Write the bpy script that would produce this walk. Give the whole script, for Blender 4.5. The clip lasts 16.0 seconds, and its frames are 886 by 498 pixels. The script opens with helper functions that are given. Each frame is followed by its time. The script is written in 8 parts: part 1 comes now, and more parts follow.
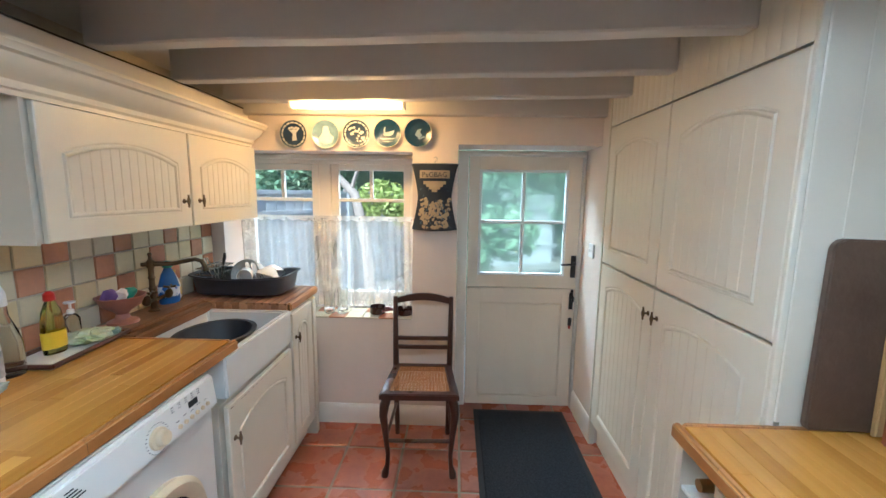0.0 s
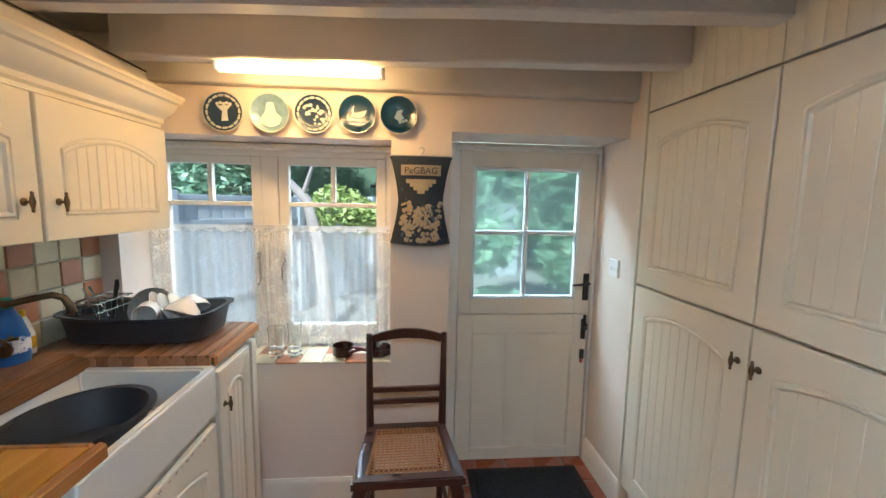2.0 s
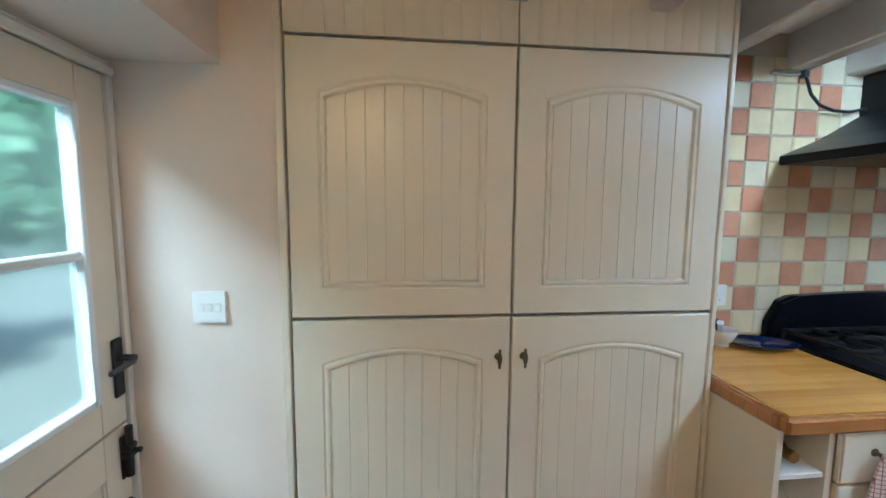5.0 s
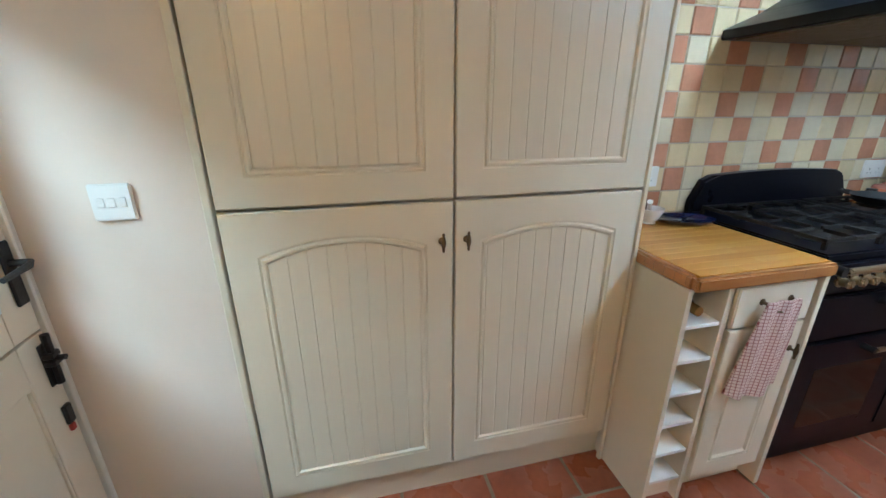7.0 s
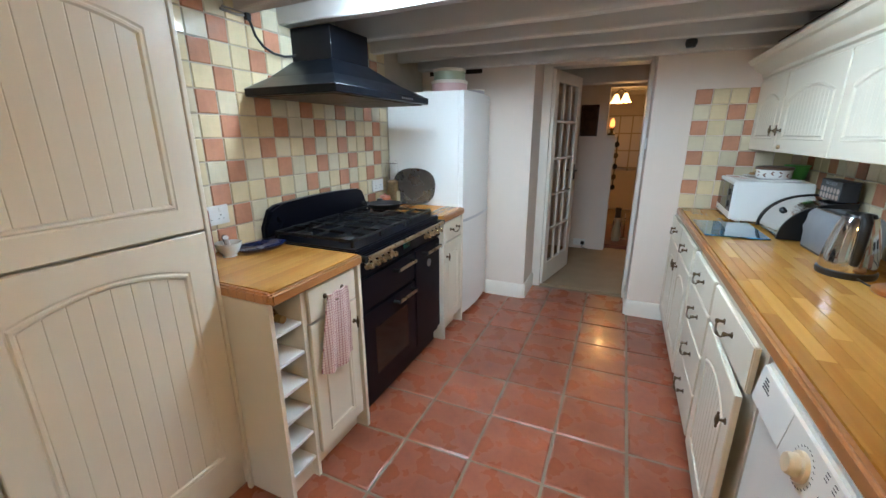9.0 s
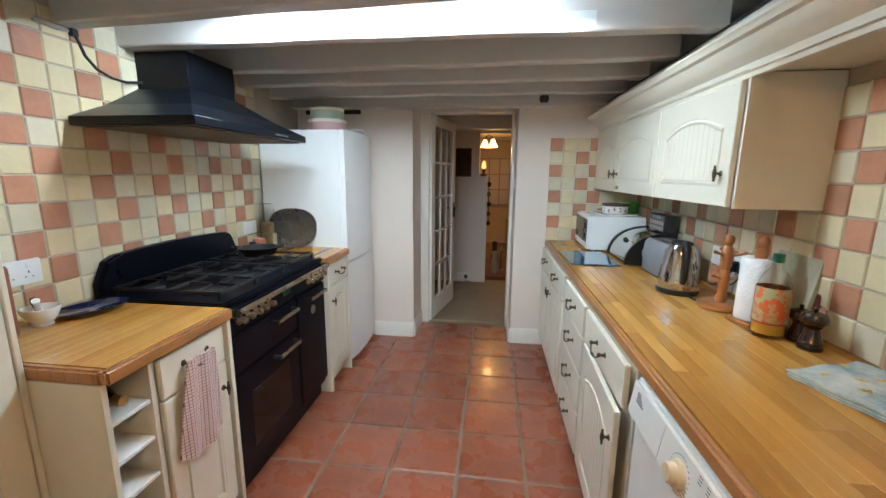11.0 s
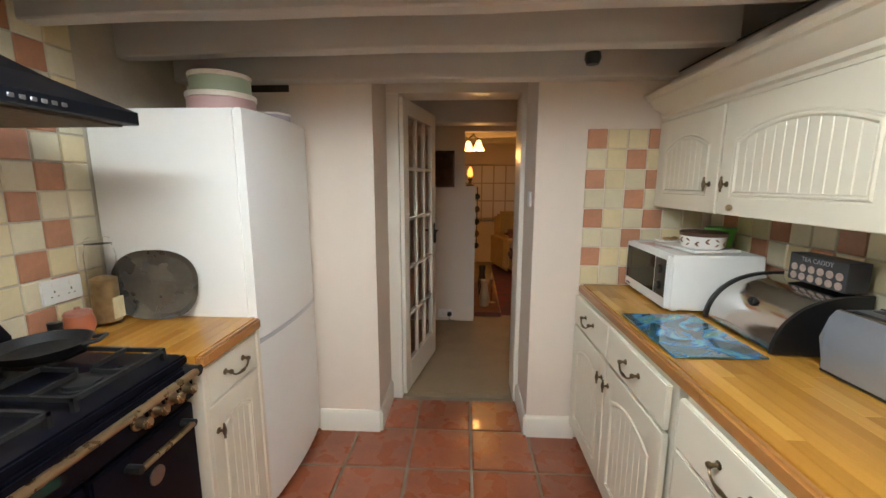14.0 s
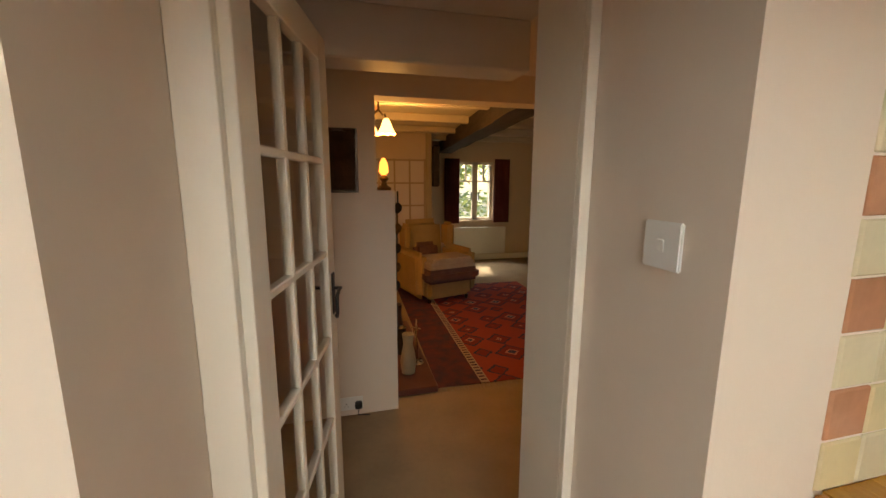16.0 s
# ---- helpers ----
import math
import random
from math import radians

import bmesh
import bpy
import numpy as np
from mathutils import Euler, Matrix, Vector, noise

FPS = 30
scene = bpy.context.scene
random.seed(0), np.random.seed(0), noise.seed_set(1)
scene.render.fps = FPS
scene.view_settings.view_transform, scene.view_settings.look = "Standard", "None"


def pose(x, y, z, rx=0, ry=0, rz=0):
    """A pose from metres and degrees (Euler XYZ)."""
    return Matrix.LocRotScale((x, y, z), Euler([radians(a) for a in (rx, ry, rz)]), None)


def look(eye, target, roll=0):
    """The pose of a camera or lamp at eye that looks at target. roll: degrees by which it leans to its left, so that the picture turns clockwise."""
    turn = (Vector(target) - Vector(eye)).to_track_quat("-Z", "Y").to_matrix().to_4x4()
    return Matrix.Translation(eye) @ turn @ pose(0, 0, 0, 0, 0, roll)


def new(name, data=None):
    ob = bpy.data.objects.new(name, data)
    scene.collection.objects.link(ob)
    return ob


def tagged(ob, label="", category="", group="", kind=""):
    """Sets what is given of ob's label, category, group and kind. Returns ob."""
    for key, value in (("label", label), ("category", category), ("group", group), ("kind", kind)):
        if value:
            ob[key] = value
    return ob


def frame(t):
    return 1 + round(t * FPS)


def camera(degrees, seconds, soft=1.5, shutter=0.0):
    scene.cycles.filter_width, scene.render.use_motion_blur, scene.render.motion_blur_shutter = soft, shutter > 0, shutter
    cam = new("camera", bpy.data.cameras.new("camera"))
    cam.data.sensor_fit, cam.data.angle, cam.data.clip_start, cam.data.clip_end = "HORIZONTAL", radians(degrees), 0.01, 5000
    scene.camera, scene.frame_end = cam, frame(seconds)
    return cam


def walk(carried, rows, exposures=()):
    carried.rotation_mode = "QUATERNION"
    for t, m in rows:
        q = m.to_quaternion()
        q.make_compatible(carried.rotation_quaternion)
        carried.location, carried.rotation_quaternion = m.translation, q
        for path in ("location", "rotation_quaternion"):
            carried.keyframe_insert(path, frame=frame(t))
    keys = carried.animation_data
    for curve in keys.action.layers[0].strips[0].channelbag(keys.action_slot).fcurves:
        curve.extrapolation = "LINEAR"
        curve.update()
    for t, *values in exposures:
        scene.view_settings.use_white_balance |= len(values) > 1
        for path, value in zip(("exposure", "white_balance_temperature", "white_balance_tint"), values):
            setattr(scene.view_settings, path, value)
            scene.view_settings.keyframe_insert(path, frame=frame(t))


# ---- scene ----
cam = camera(96.3, 16.0)
PATH = [
    (0, (0.011, -0.057, 1.493), (-0.055, 1.922, 1.209), 0.8),
    (0.5, (0.019, -0.036, 1.505), (0.04, 1.945, 1.235), 0.8),
    (1, (0.01, 0.036, 1.501), (0.072, 2.02, 1.255), 0.8),
    (1.5, (-0.075, 0.231, 1.465), (0.01, 2.215, 1.23), 1.0),
    (2, (-0.168, 0.518, 1.458), (-0.002, 2.497, 1.223), 1.1),
    (2.5, (-0.202, 0.831, 1.464), (0.3, 2.751, 1.221), 1.0),
    (3, (-0.215, 1.107, 1.482), (0.808, 2.807, 1.235), 0.8),
    (3.5, (-0.18, 1.371, 1.498), (1.376, 2.604, 1.261), 0.5),
    (4, (-0.137, 1.602, 1.501), (1.72, 2.322, 1.317), 0.6),
    (4.5, (-0.202, 1.799, 1.471), (1.786, 1.955, 1.317), 0.6),
    (5, (-0.245, 1.877, 1.416), (1.734, 1.671, 1.211), 0.5),
    (5.2, (-0.255, 1.888, 1.395), (1.711, 1.633, 1.126), 0.5),
    (7.3, (-0.21, 1.84, 1.357), (1.612, 1.387, 0.667), -0.1),
    (7.5, (-0.316, 1.831, 1.363), (1.508, 1.368, 0.685), 0.1),
    (8, (-0.316, 1.851, 1.384), (1.201, 0.726, 0.727), -0.3),
    (8.2, (-0.223, 1.843, 1.392), (1.063, 0.464, 0.725), 0.6),
    (8.5, (-0.376, 1.839, 1.397), (0.722, 0.282, 0.785), -0.4),
    (9, (-0.438, 1.83, 1.423), (0.339, 0.073, 0.868), -0.2),
    (9.5, (-0.452, 1.807, 1.424), (0.076, -0.058, 0.933), -0.4),
    (10, (-0.45, 1.801, 1.432), (-0.066, -0.113, 0.994), -0.3),
    (12.3, (-0.351, 1.57, 1.419), (-0.186, -0.392, 1.07), 0.4),
    (12.5, (-0.372, 1.453, 1.441), (-0.218, -0.508, 1.082), 0.1),
    (13, (-0.355, 1.186, 1.444), (-0.224, -0.779, 1.098), 0.1),
    (13.5, (-0.299, 0.939, 1.431), (-0.178, -1.03, 1.099), 0.1),
    (14, (-0.225, 0.608, 1.442), (-0.123, -1.362, 1.111), 0.1),
    (14.5, (-0.183, 0.184, 1.437), (-0.229, -1.789, 1.112), 0.2),
    (15, (-0.132, -0.263, 1.426), (-0.289, -2.23, 1.103), 0.3),
    (15.5, (-0.079, -0.655, 1.478), (-0.385, -2.6, 1.127), 0.2),
    (16, (-0.032, -1.045, 1.465), (-0.519, -2.955, 1.125), 0.2),
]
EXPO = [
    (0.0, 0.86, 5150, 1), (1.0, 0.86, 5300, 1), (1.6, 0.84, 5450, 2), (2.5, 0.50, 4850, -3), (3.5, 0.58, 4900, -4), (5.0, 0.68, 4850, -4),
    (7.5, 0.75, 5250, -1), (9.5, 0.88, 5450, 0), (12.5, 0.86, 5950, 2), (14.0, 0.84, 6700, 5), (15.0, 0.80, 7500, 6), (16.0, 1.04, 8000, 8),
]
walk(cam, [(t, look(eye, target, roll)) for t, eye, target, roll in PATH], EXPO)

# ---- world, sun, lights ----
world = bpy.data.worlds.new("world")
scene.world = world
world.use_nodes = True
wn = world.node_tree.nodes
sky = wn.new("ShaderNodeTexSky")
sky.sky_type = "NISHITA"
sky.sun_disc = False
sky.sun_elevation = radians(48)
sky.sun_rotation = radians(205)
wn["Background"].inputs[1].default_value = 0.15
world.node_tree.links.new(sky.outputs[0], wn["Background"].inputs[0])
sun = new("sun", bpy.data.lights.new("sun", "SUN"))
sun.data.energy = 5.0
sun.data.angle = radians(3)
sun.data.color = (1.0, 0.95, 0.87)
sun.matrix_basis = look((-4.0, -8.0, 15.0), (0, 5, 0))


def area_light(name, m, sx, sy, power, color):
    d = bpy.data.lights.new(name, "AREA")
    d.shape = "RECTANGLE"
    d.size, d.size_y, d.energy, d.color = sx, sy, power, color
    ob = new(name, d)
    ob.matrix_basis = m
    return ob


area_light("window_sky", look((-0.83, 3.35, 2.75), (-0.75, 1.9, 0.9)), 1.5, 1.0, 54, (0.88, 0.95, 1.0))
area_light("door_sky", look((0.43, 3.2, 2.6), (0.40, 1.9, 0.9)), 0.9, 0.9, 24, (0.93, 0.97, 1.0))
area_light("big_tube_glow", look((0.0, 0.215, 1.975), (0.06, -0.75, 0)), 1.4, 0.04, 16, (0.84, 0.92, 1.0))
area_light("small_tube_glow", look((-0.58, 2.12, 1.925), (-0.58, 2.1, 0)), 0.56, 0.04, 3, (1.0, 0.54, 0.18))


def point_light(name, x, y, z, power, color, size=0.03):
    d = bpy.data.lights.new(name, "POINT")
    d.energy, d.color, d.shadow_soft_size = power, color, size
    new(name, d).matrix_basis = pose(x, y, z)


for x in (-0.74, -0.42):
    point_light("small_tube_glow", x, 2.09, 1.912, 2.7, (1.0, 0.50, 0.15))
for x in (-0.40, 0.05, 0.50):
    point_light("big_tube_glow", x, 0.205, 1.985, 4.2, (0.80, 0.90, 1.0))
area_light("living_window_sky", look((-2.5, -8.9, 2.7), (-2.3, -7.2, 0.6)), 1.2, 1.0, 80, (0.9, 0.96, 1.0))

# ---- materials ----


def M(name, color, rough=0.5, metal=0.0, var=0.0, scale=8.0, bump=0.0, bscale=60.0, color2=None, per_object=0.0, coat=0.0, spec=0.5, detail=4.0, stretch=(1, 1, 1)):
    """A surface: base colour mottled at two scales, roughness wear and fine relief."""
    m = bpy.data.materials.new(name)
    m.use_nodes = True
    nt = m.node_tree
    b = nt.nodes["Principled BSDF"]
    L = nt.links
    b.inputs["Roughness"].default_value = rough
    b.inputs["Metallic"].default_value = metal
    b.inputs["Coat Weight"].default_value = coat
    b.inputs["Specular IOR Level"].default_value = spec
    b.inputs["Base Color"].default_value = (*color, 1)
    tc = nt.nodes.new("ShaderNodeTexCoord")
    mp = nt.nodes.new("ShaderNodeMapping")
    mp.inputs["Scale"].default_value = stretch
    L.new(tc.outputs["Object"], mp.inputs["Vector"])
    src = None
    if var > 0 or color2:
        n1 = nt.nodes.new("ShaderNodeTexNoise")
        n1.inputs["Scale"].default_value = scale
        n1.inputs["Detail"].default_value = detail
        L.new(mp.outputs[0], n1.inputs["Vector"])
        n2 = nt.nodes.new("ShaderNodeTexNoise")
        n2.inputs["Scale"].default_value = scale * 7
        n2.inputs["Detail"].default_value = 3
        L.new(mp.outputs[0], n2.inputs["Vector"])
        add = nt.nodes.new("ShaderNodeMath")
        add.operation = "MULTIPLY_ADD"
        L.new(n2.outputs[0], add.inputs[0])
        add.inputs[1].default_value = 0.35
        L.new(n1.outputs[0], add.inputs[2])
        ramp = nt.nodes.new("ShaderNodeMapRange")
        ramp.inputs[1].default_value, ramp.inputs[2].default_value = 0.36, 1.0
        L.new(add.outputs[0], ramp.inputs[0])
        mix = nt.nodes.new("ShaderNodeMix")
        mix.data_type = "RGBA"
        c2 = color2 or tuple(c * (1 - var) for c in color)
        mix.inputs["A"].default_value = (*color, 1)
        mix.inputs["B"].default_value = (*c2, 1)
        L.new(ramp.outputs[0], mix.inputs["Factor"])
        src = mix.outputs["Result"]
        rr = nt.nodes.new("ShaderNodeMapRange")
        rr.inputs[3].default_value, rr.inputs[4].default_value = max(0.02, rough - 0.08), min(1, rough + 0.1)
        L.new(n1.outputs[0], rr.inputs[0])
        if var > 0.05 or color2:
            L.new(rr.outputs[0], b.inputs["Roughness"])
    if per_object:
        oi = nt.nodes.new("ShaderNodeObjectInfo")
        hs = nt.nodes.new("ShaderNodeHueSaturation")
        mr = nt.nodes.new("ShaderNodeMapRange")
        mr.inputs[3].default_value, mr.inputs[4].default_value = 1 - per_object, 1 + per_object
        L.new(oi.outputs["Random"], mr.inputs[0])
        L.new(mr.outputs[0], hs.inputs["Value"])
        if src:
            L.new(src, hs.inputs["Color"])
        else:
            hs.inputs["Color"].default_value = (*color, 1)
        src = hs.outputs[0]
    if src:
        L.new(src, b.inputs["Base Color"])
    if bump > 0:
        n3 = nt.nodes.new("ShaderNodeTexNoise")
        n3.inputs["Scale"].default_value = bscale
        n3.inputs["Detail"].default_value = 5
        L.new(mp.outputs[0], n3.inputs["Vector"])
        bp = nt.nodes.new("ShaderNodeBump")
        bp.inputs["Strength"].default_value = bump
        bp.inputs["Distance"].default_value = 0.004
        L.new(n3.outputs[0], bp.inputs["Height"])
        L.new(bp.outputs[0], b.inputs["Normal"])
    return m


def M_glow(name, color, strength):
    m = bpy.data.materials.new(name)
    m.use_nodes = True
    b = m.node_tree.nodes["Principled BSDF"]
    b.inputs["Base Color"].default_value = (*color, 1)
    b.inputs["Emission Color"].default_value = (*color, 1)
    b.inputs["Emission Strength"].default_value = strength
    return m


def M_glass(name, color=(1, 1, 1), rough=0.0, ior=1.45, thin=True):
    m = bpy.data.materials.new(name)
    m.use_nodes = True
    nt = m.node_tree
    b = nt.nodes["Principled BSDF"]
    b.inputs["Base Color"].default_value = (*color, 1)
    b.inputs["Roughness"].default_value = rough
    b.inputs["Transmission Weight"].default_value = 1.0
    b.inputs["IOR"].default_value = 1.02 if thin else ior
    if thin:
        b.inputs["Coat Weight"].default_value = 0.5
        b.inputs["Coat Roughness"].default_value = 0.02
    return m


def M_planks(name, c1, c2, width, length, rough, along="y", dark=(0.10, 0.05, 0.02), coat=0.0):
    """Butcher-block timber: staves of uneven tone with grain running along them."""
    m = bpy.data.materials.new(name)
    m.use_nodes = True
    nt = m.node_tree
    L = nt.links
    b = nt.nodes["Principled BSDF"]
    b.inputs["Roughness"].default_value = rough
    b.inputs["Coat Weight"].default_value = coat
    b.inputs["Coat Roughness"].default_value = 0.2
    tc = nt.nodes.new("ShaderNodeTexCoord")
    mp = nt.nodes.new("ShaderNodeMapping")
    if along == "y":
        mp.inputs["Rotation"].default_value = (0, 0, radians(90))
    L.new(tc.outputs["Object"], mp.inputs["Vector"])
    bk = nt.nodes.new("ShaderNodeTexBrick")
    bk.offset = 0.37
    bk.offset_frequency = 2
    bk.squash = 0.7
    bk.squash_frequency = 3
    bk.inputs["Scale"].default_value = 1.0
    bk.inputs["Brick Width"].default_value = length
    bk.inputs["Row Height"].default_value = width
    bk.inputs["Mortar Size"].default_value = 0.0006
    bk.inputs["Color1"].default_value = (0, 0, 0, 1)
    bk.inputs["Color2"].default_value = (1, 1, 1, 1)
    bk.inputs["Mortar"].default_value = (0.0, 0.0, 0.0, 1)
    L.new(mp.outputs[0], bk.inputs["Vector"])
    sep = nt.nodes.new("ShaderNodeSeparateColor")
    L.new(bk.outputs["Color"], sep.inputs[0])
    mp2 = nt.nodes.new("ShaderNodeMapping")
    mp2.inputs["Scale"].default_value = (1.5, 28, 28) if along == "x" else (28, 1.5, 28)
    L.new(tc.outputs["Object"], mp2.inputs["Vector"])
    addv = nt.nodes.new("ShaderNodeVectorMath")
    L.new(mp2.outputs[0], addv.inputs[0])
    sc = nt.nodes.new("ShaderNodeVectorMath")
    sc.operation = "SCALE"
    L.new(bk.outputs["Color"], sc.inputs[0])
    sc.inputs["Scale"].default_value = 7.0
    L.new(sc.outputs[0], addv.inputs[1])
    n = nt.nodes.new("ShaderNodeTexNoise")
    n.inputs["Scale"].default_value = 1.6
    n.inputs["Detail"].default_value = 6
    n.inputs["Distortion"].default_value = 0.6
    L.new(addv.outputs[0], n.inputs["Vector"])
    tone = nt.nodes.new("ShaderNodeMath")
    tone.operation = "MULTIPLY_ADD"
    L.new(sep.outputs[0], tone.inputs[0])
    tone.inputs[1].default_value = 0.55
    L.new(n.outputs[0], tone.inputs[2])
    mr = nt.nodes.new("ShaderNodeMapRange")
    mr.inputs[1].default_value, mr.inputs[2].default_value = 0.35, 1.15
    L.new(tone.outputs[0], mr.inputs[0])
    mix = nt.nodes.new("ShaderNodeMix")
    mix.data_type = "RGBA"
    mix.inputs["A"].default_value = (*c1, 1)
    mix.inputs["B"].default_value = (*c2, 1)
    L.new(mr.outputs[0], mix.inputs["Factor"])
    n4 = nt.nodes.new("ShaderNodeTexNoise")
    n4.inputs["Scale"].default_value = 0.9
    n4.inputs["Detail"].default_value = 2
    L.new(addv.outputs[0], n4.inputs["Vector"])
    st = nt.nodes.new("ShaderNodeMapRange")
    st.inputs[1].default_value, st.inputs[2].default_value = 0.66, 0.74
    L.new(n4.outputs[0], st.inputs[0])
    mx2 = nt.nodes.new("ShaderNodeMix")
    mx2.data_type = "RGBA"
    L.new(st.outputs[0], mx2.inputs["Factor"])
    L.new(mix.outputs["Result"], mx2.inputs["A"])
    mx2.inputs["B"].default_value = (*dark, 1)
    mx3 = nt.nodes.new("ShaderNodeMix")
    mx3.data_type = "RGBA"
    L.new(bk.outputs["Fac"], mx3.inputs["Factor"])
    L.new(mx2.outputs["Result"], mx3.inputs["A"])
    mx3.inputs["B"].default_value = (*dark, 1)
    L.new(mx3.outputs["Result"], b.inputs["Base Color"])
    bp = nt.nodes.new("ShaderNodeBump")
    bp.inputs["Strength"].default_value = 0.12
    bp.inputs["Distance"].default_value = 0.002
    L.new(n.outputs[0], bp.inputs["Height"])
    L.new(bp.outputs[0], b.inputs["Normal"])
    return m


def M_stave(name, tones, rough, stain=0.70):
    """One timber stave: its own tone, grain along y, odd dark mineral streaks."""
    m = bpy.data.materials.new(name)
    m.use_nodes = True
    nt = m.node_tree
    L = nt.links
    b = nt.nodes["Principled BSDF"]
    b.inputs["Roughness"].default_value = rough
    b.inputs["Coat Weight"].default_value = 0.35
    b.inputs["Coat Roughness"].default_value = 0.18
    tc = nt.nodes.new("ShaderNodeTexCoord")
    oi = nt.nodes.new("ShaderNodeObjectInfo")
    mp = nt.nodes.new("ShaderNodeMapping")
    mp.inputs["Scale"].default_value = (32, 1.7, 32)
    L.new(tc.outputs["Object"], mp.inputs["Vector"])
    L.new(oi.outputs["Location"], mp.inputs["Location"])
    n = nt.nodes.new("ShaderNodeTexNoise")
    n.inputs["Scale"].default_value = 1.4
    n.inputs["Detail"].default_value = 6
    n.inputs["Distortion"].default_value = 0.8
    L.new(mp.outputs[0], n.inputs["Vector"])
    rp = nt.nodes.new("ShaderNodeValToRGB")
    el = rp.color_ramp.elements
    el[0].color, el[1].color = (*tones[0], 1), (*tones[-1], 1)
    for i, c in enumerate(tones[1:-1]):
        e = el.new((i + 1) / (len(tones) - 1))
        e.color = (*c, 1)
    ma = nt.nodes.new("ShaderNodeMath")
    ma.operation = "MULTIPLY_ADD"
    L.new(n.outputs[0], ma.inputs[0])
    ma.inputs[1].default_value = 0.9
    sb = nt.nodes.new("ShaderNodeMath")
    sb.operation = "SUBTRACT"
    L.new(oi.outputs["Random"], sb.inputs[0])
    sb.inputs[1].default_value = 0.45
    L.new(sb.outputs[0], ma.inputs[2])
    L.new(ma.outputs[0], rp.inputs[0])
    n2 = nt.nodes.new("ShaderNodeTexNoise")
    n2.inputs["Scale"].default_value = 0.55
    n2.inputs["Detail"].default_value = 3
    L.new(mp.outputs[0], n2.inputs["Vector"])
    st = nt.nodes.new("ShaderNodeMapRange")
    st.inputs[1].default_value, st.inputs[2].default_value = stain, stain + 0.07
    st.inputs[4].default_value = 0.8
    L.new(n2.outputs[0], st.inputs[0])
    mx = nt.nodes.new("ShaderNodeMix")
    mx.data_type = "RGBA"
    L.new(st.outputs[0], mx.inputs["Factor"])
    L.new(rp.outputs[0], mx.inputs["A"])
    mx.inputs["B"].default_value = (0.12, 0.05, 0.015, 1)
    L.new(mx.outputs["Result"], b.inputs["Base Color"])
    bp = nt.nodes.new("ShaderNodeBump")
    bp.inputs["Strength"].default_value = 0.10
    bp.inputs["Distance"].default_value = 0.002
    L.new(n.outputs[0], bp.inputs["Height"])
    L.new(bp.outputs[0], b.inputs["Normal"])
    return m


STAVE = M_stave("oiled_beech_stave", ((0.38, 0.170, 0.026), (0.52, 0.255, 0.044), (0.64, 0.345, 0.072)), 0.24, 0.72)
EASTSTAVE = M_stave("honey_beech_stave", ((0.36, 0.155, 0.022), (0.45, 0.205, 0.034), (0.54, 0.265, 0.050)), 0.26, 0.74)
OLDSTAVE = M_stave("worn_wet_stave", ((0.16, 0.07, 0.03), (0.34, 0.17, 0.08), (0.46, 0.26, 0.15)), 0.45, 0.58)
CREAM = M("cream_cabinet_paint", (0.74, 0.68, 0.55), 0.30, var=0.05, scale=3, bump=0.03, bscale=250)
CREAM_SIDE = M("cream_panel_paint", (0.73, 0.66, 0.54), 0.38, var=0.06, scale=3, bump=0.04, bscale=200)
PLASTER = M("pinkish_cream_plaster", (0.75, 0.655, 0.57), 0.75, var=0.06, scale=2.2, bump=0.35, bscale=22)
CEILING = M("white_ceiling_paint", (0.62, 0.60, 0.58), 0.8, var=0.06, scale=2, bump=0.3, bscale=18)
BEAM = M("painted_beam", (0.62, 0.585, 0.55), 0.55, var=0.08, scale=2.5, bump=0.4, bscale=14, stretch=(0.3, 1.5, 1.5))
WHITE_TRIM = M("white_gloss_trim", (0.80, 0.76, 0.68), 0.35, var=0.05, scale=5, bump=0.1, bscale=60)
DOORPAINT = M("cream_door_paint", (0.82, 0.725, 0.58), 0.42, var=0.07, scale=4, bump=0.12, bscale=70)
WOODTOP = M_planks("oiled_butcher_block", (0.40, 0.185, 0.042), (0.68, 0.37, 0.11), 0.042, 0.55, 0.30, coat=0.35)
WOODEDGE = M_planks("oiled_butcher_block_edge", (0.33, 0.135, 0.033), (0.46, 0.20, 0.055), 0.042, 0.55, 0.33, coat=0.3)
OLDWOOD = M("wet_worn_timber", (0.26, 0.12, 0.05), 0.45, var=0.6, scale=5, bump=0.5, bscale=30, stretch=(4, 0.5, 4))
TERRA = M("terracotta_floor_tile", (0.37, 0.118, 0.058), 0.27, var=0.0, color2=(0.19, 0.052, 0.026), scale=6, bump=0.22, bscale=28, per_object=0.16, coat=0.12)
GROUT = M("grey_floor_grout", (0.28, 0.23, 0.17), 0.85, var=0.35, scale=10, bump=0.5, bscale=60)
WGROUT = M("wall_grout", (0.52, 0.46, 0.36), 0.8, var=0.2, scale=10, bump=0.3, bscale=60)
T_PINK = M("salmon_glazed_tile", (0.56, 0.275, 0.165), 0.10, var=0.25, scale=9, bump=0.35, bscale=14, per_object=0.12)
T_CREAM = M("yellow_cream_glazed_tile", (0.73, 0.62, 0.385), 0.10, var=0.12, scale=9, bump=0.35, bscale=14, per_object=0.07)
T_WHITE = M("ivory_glazed_tile", (0.71, 0.64, 0.46), 0.10, var=0.12, scale=9, bump=0.35, bscale=14, per_object=0.08)
BRASS = M("antique_brass", (0.20, 0.145, 0.085), 0.36, 1.0, var=0.5, scale=30)
CHROME = M("polished_steel", (0.62, 0.61, 0.60), 0.10, 1.0, var=0.05, scale=20)
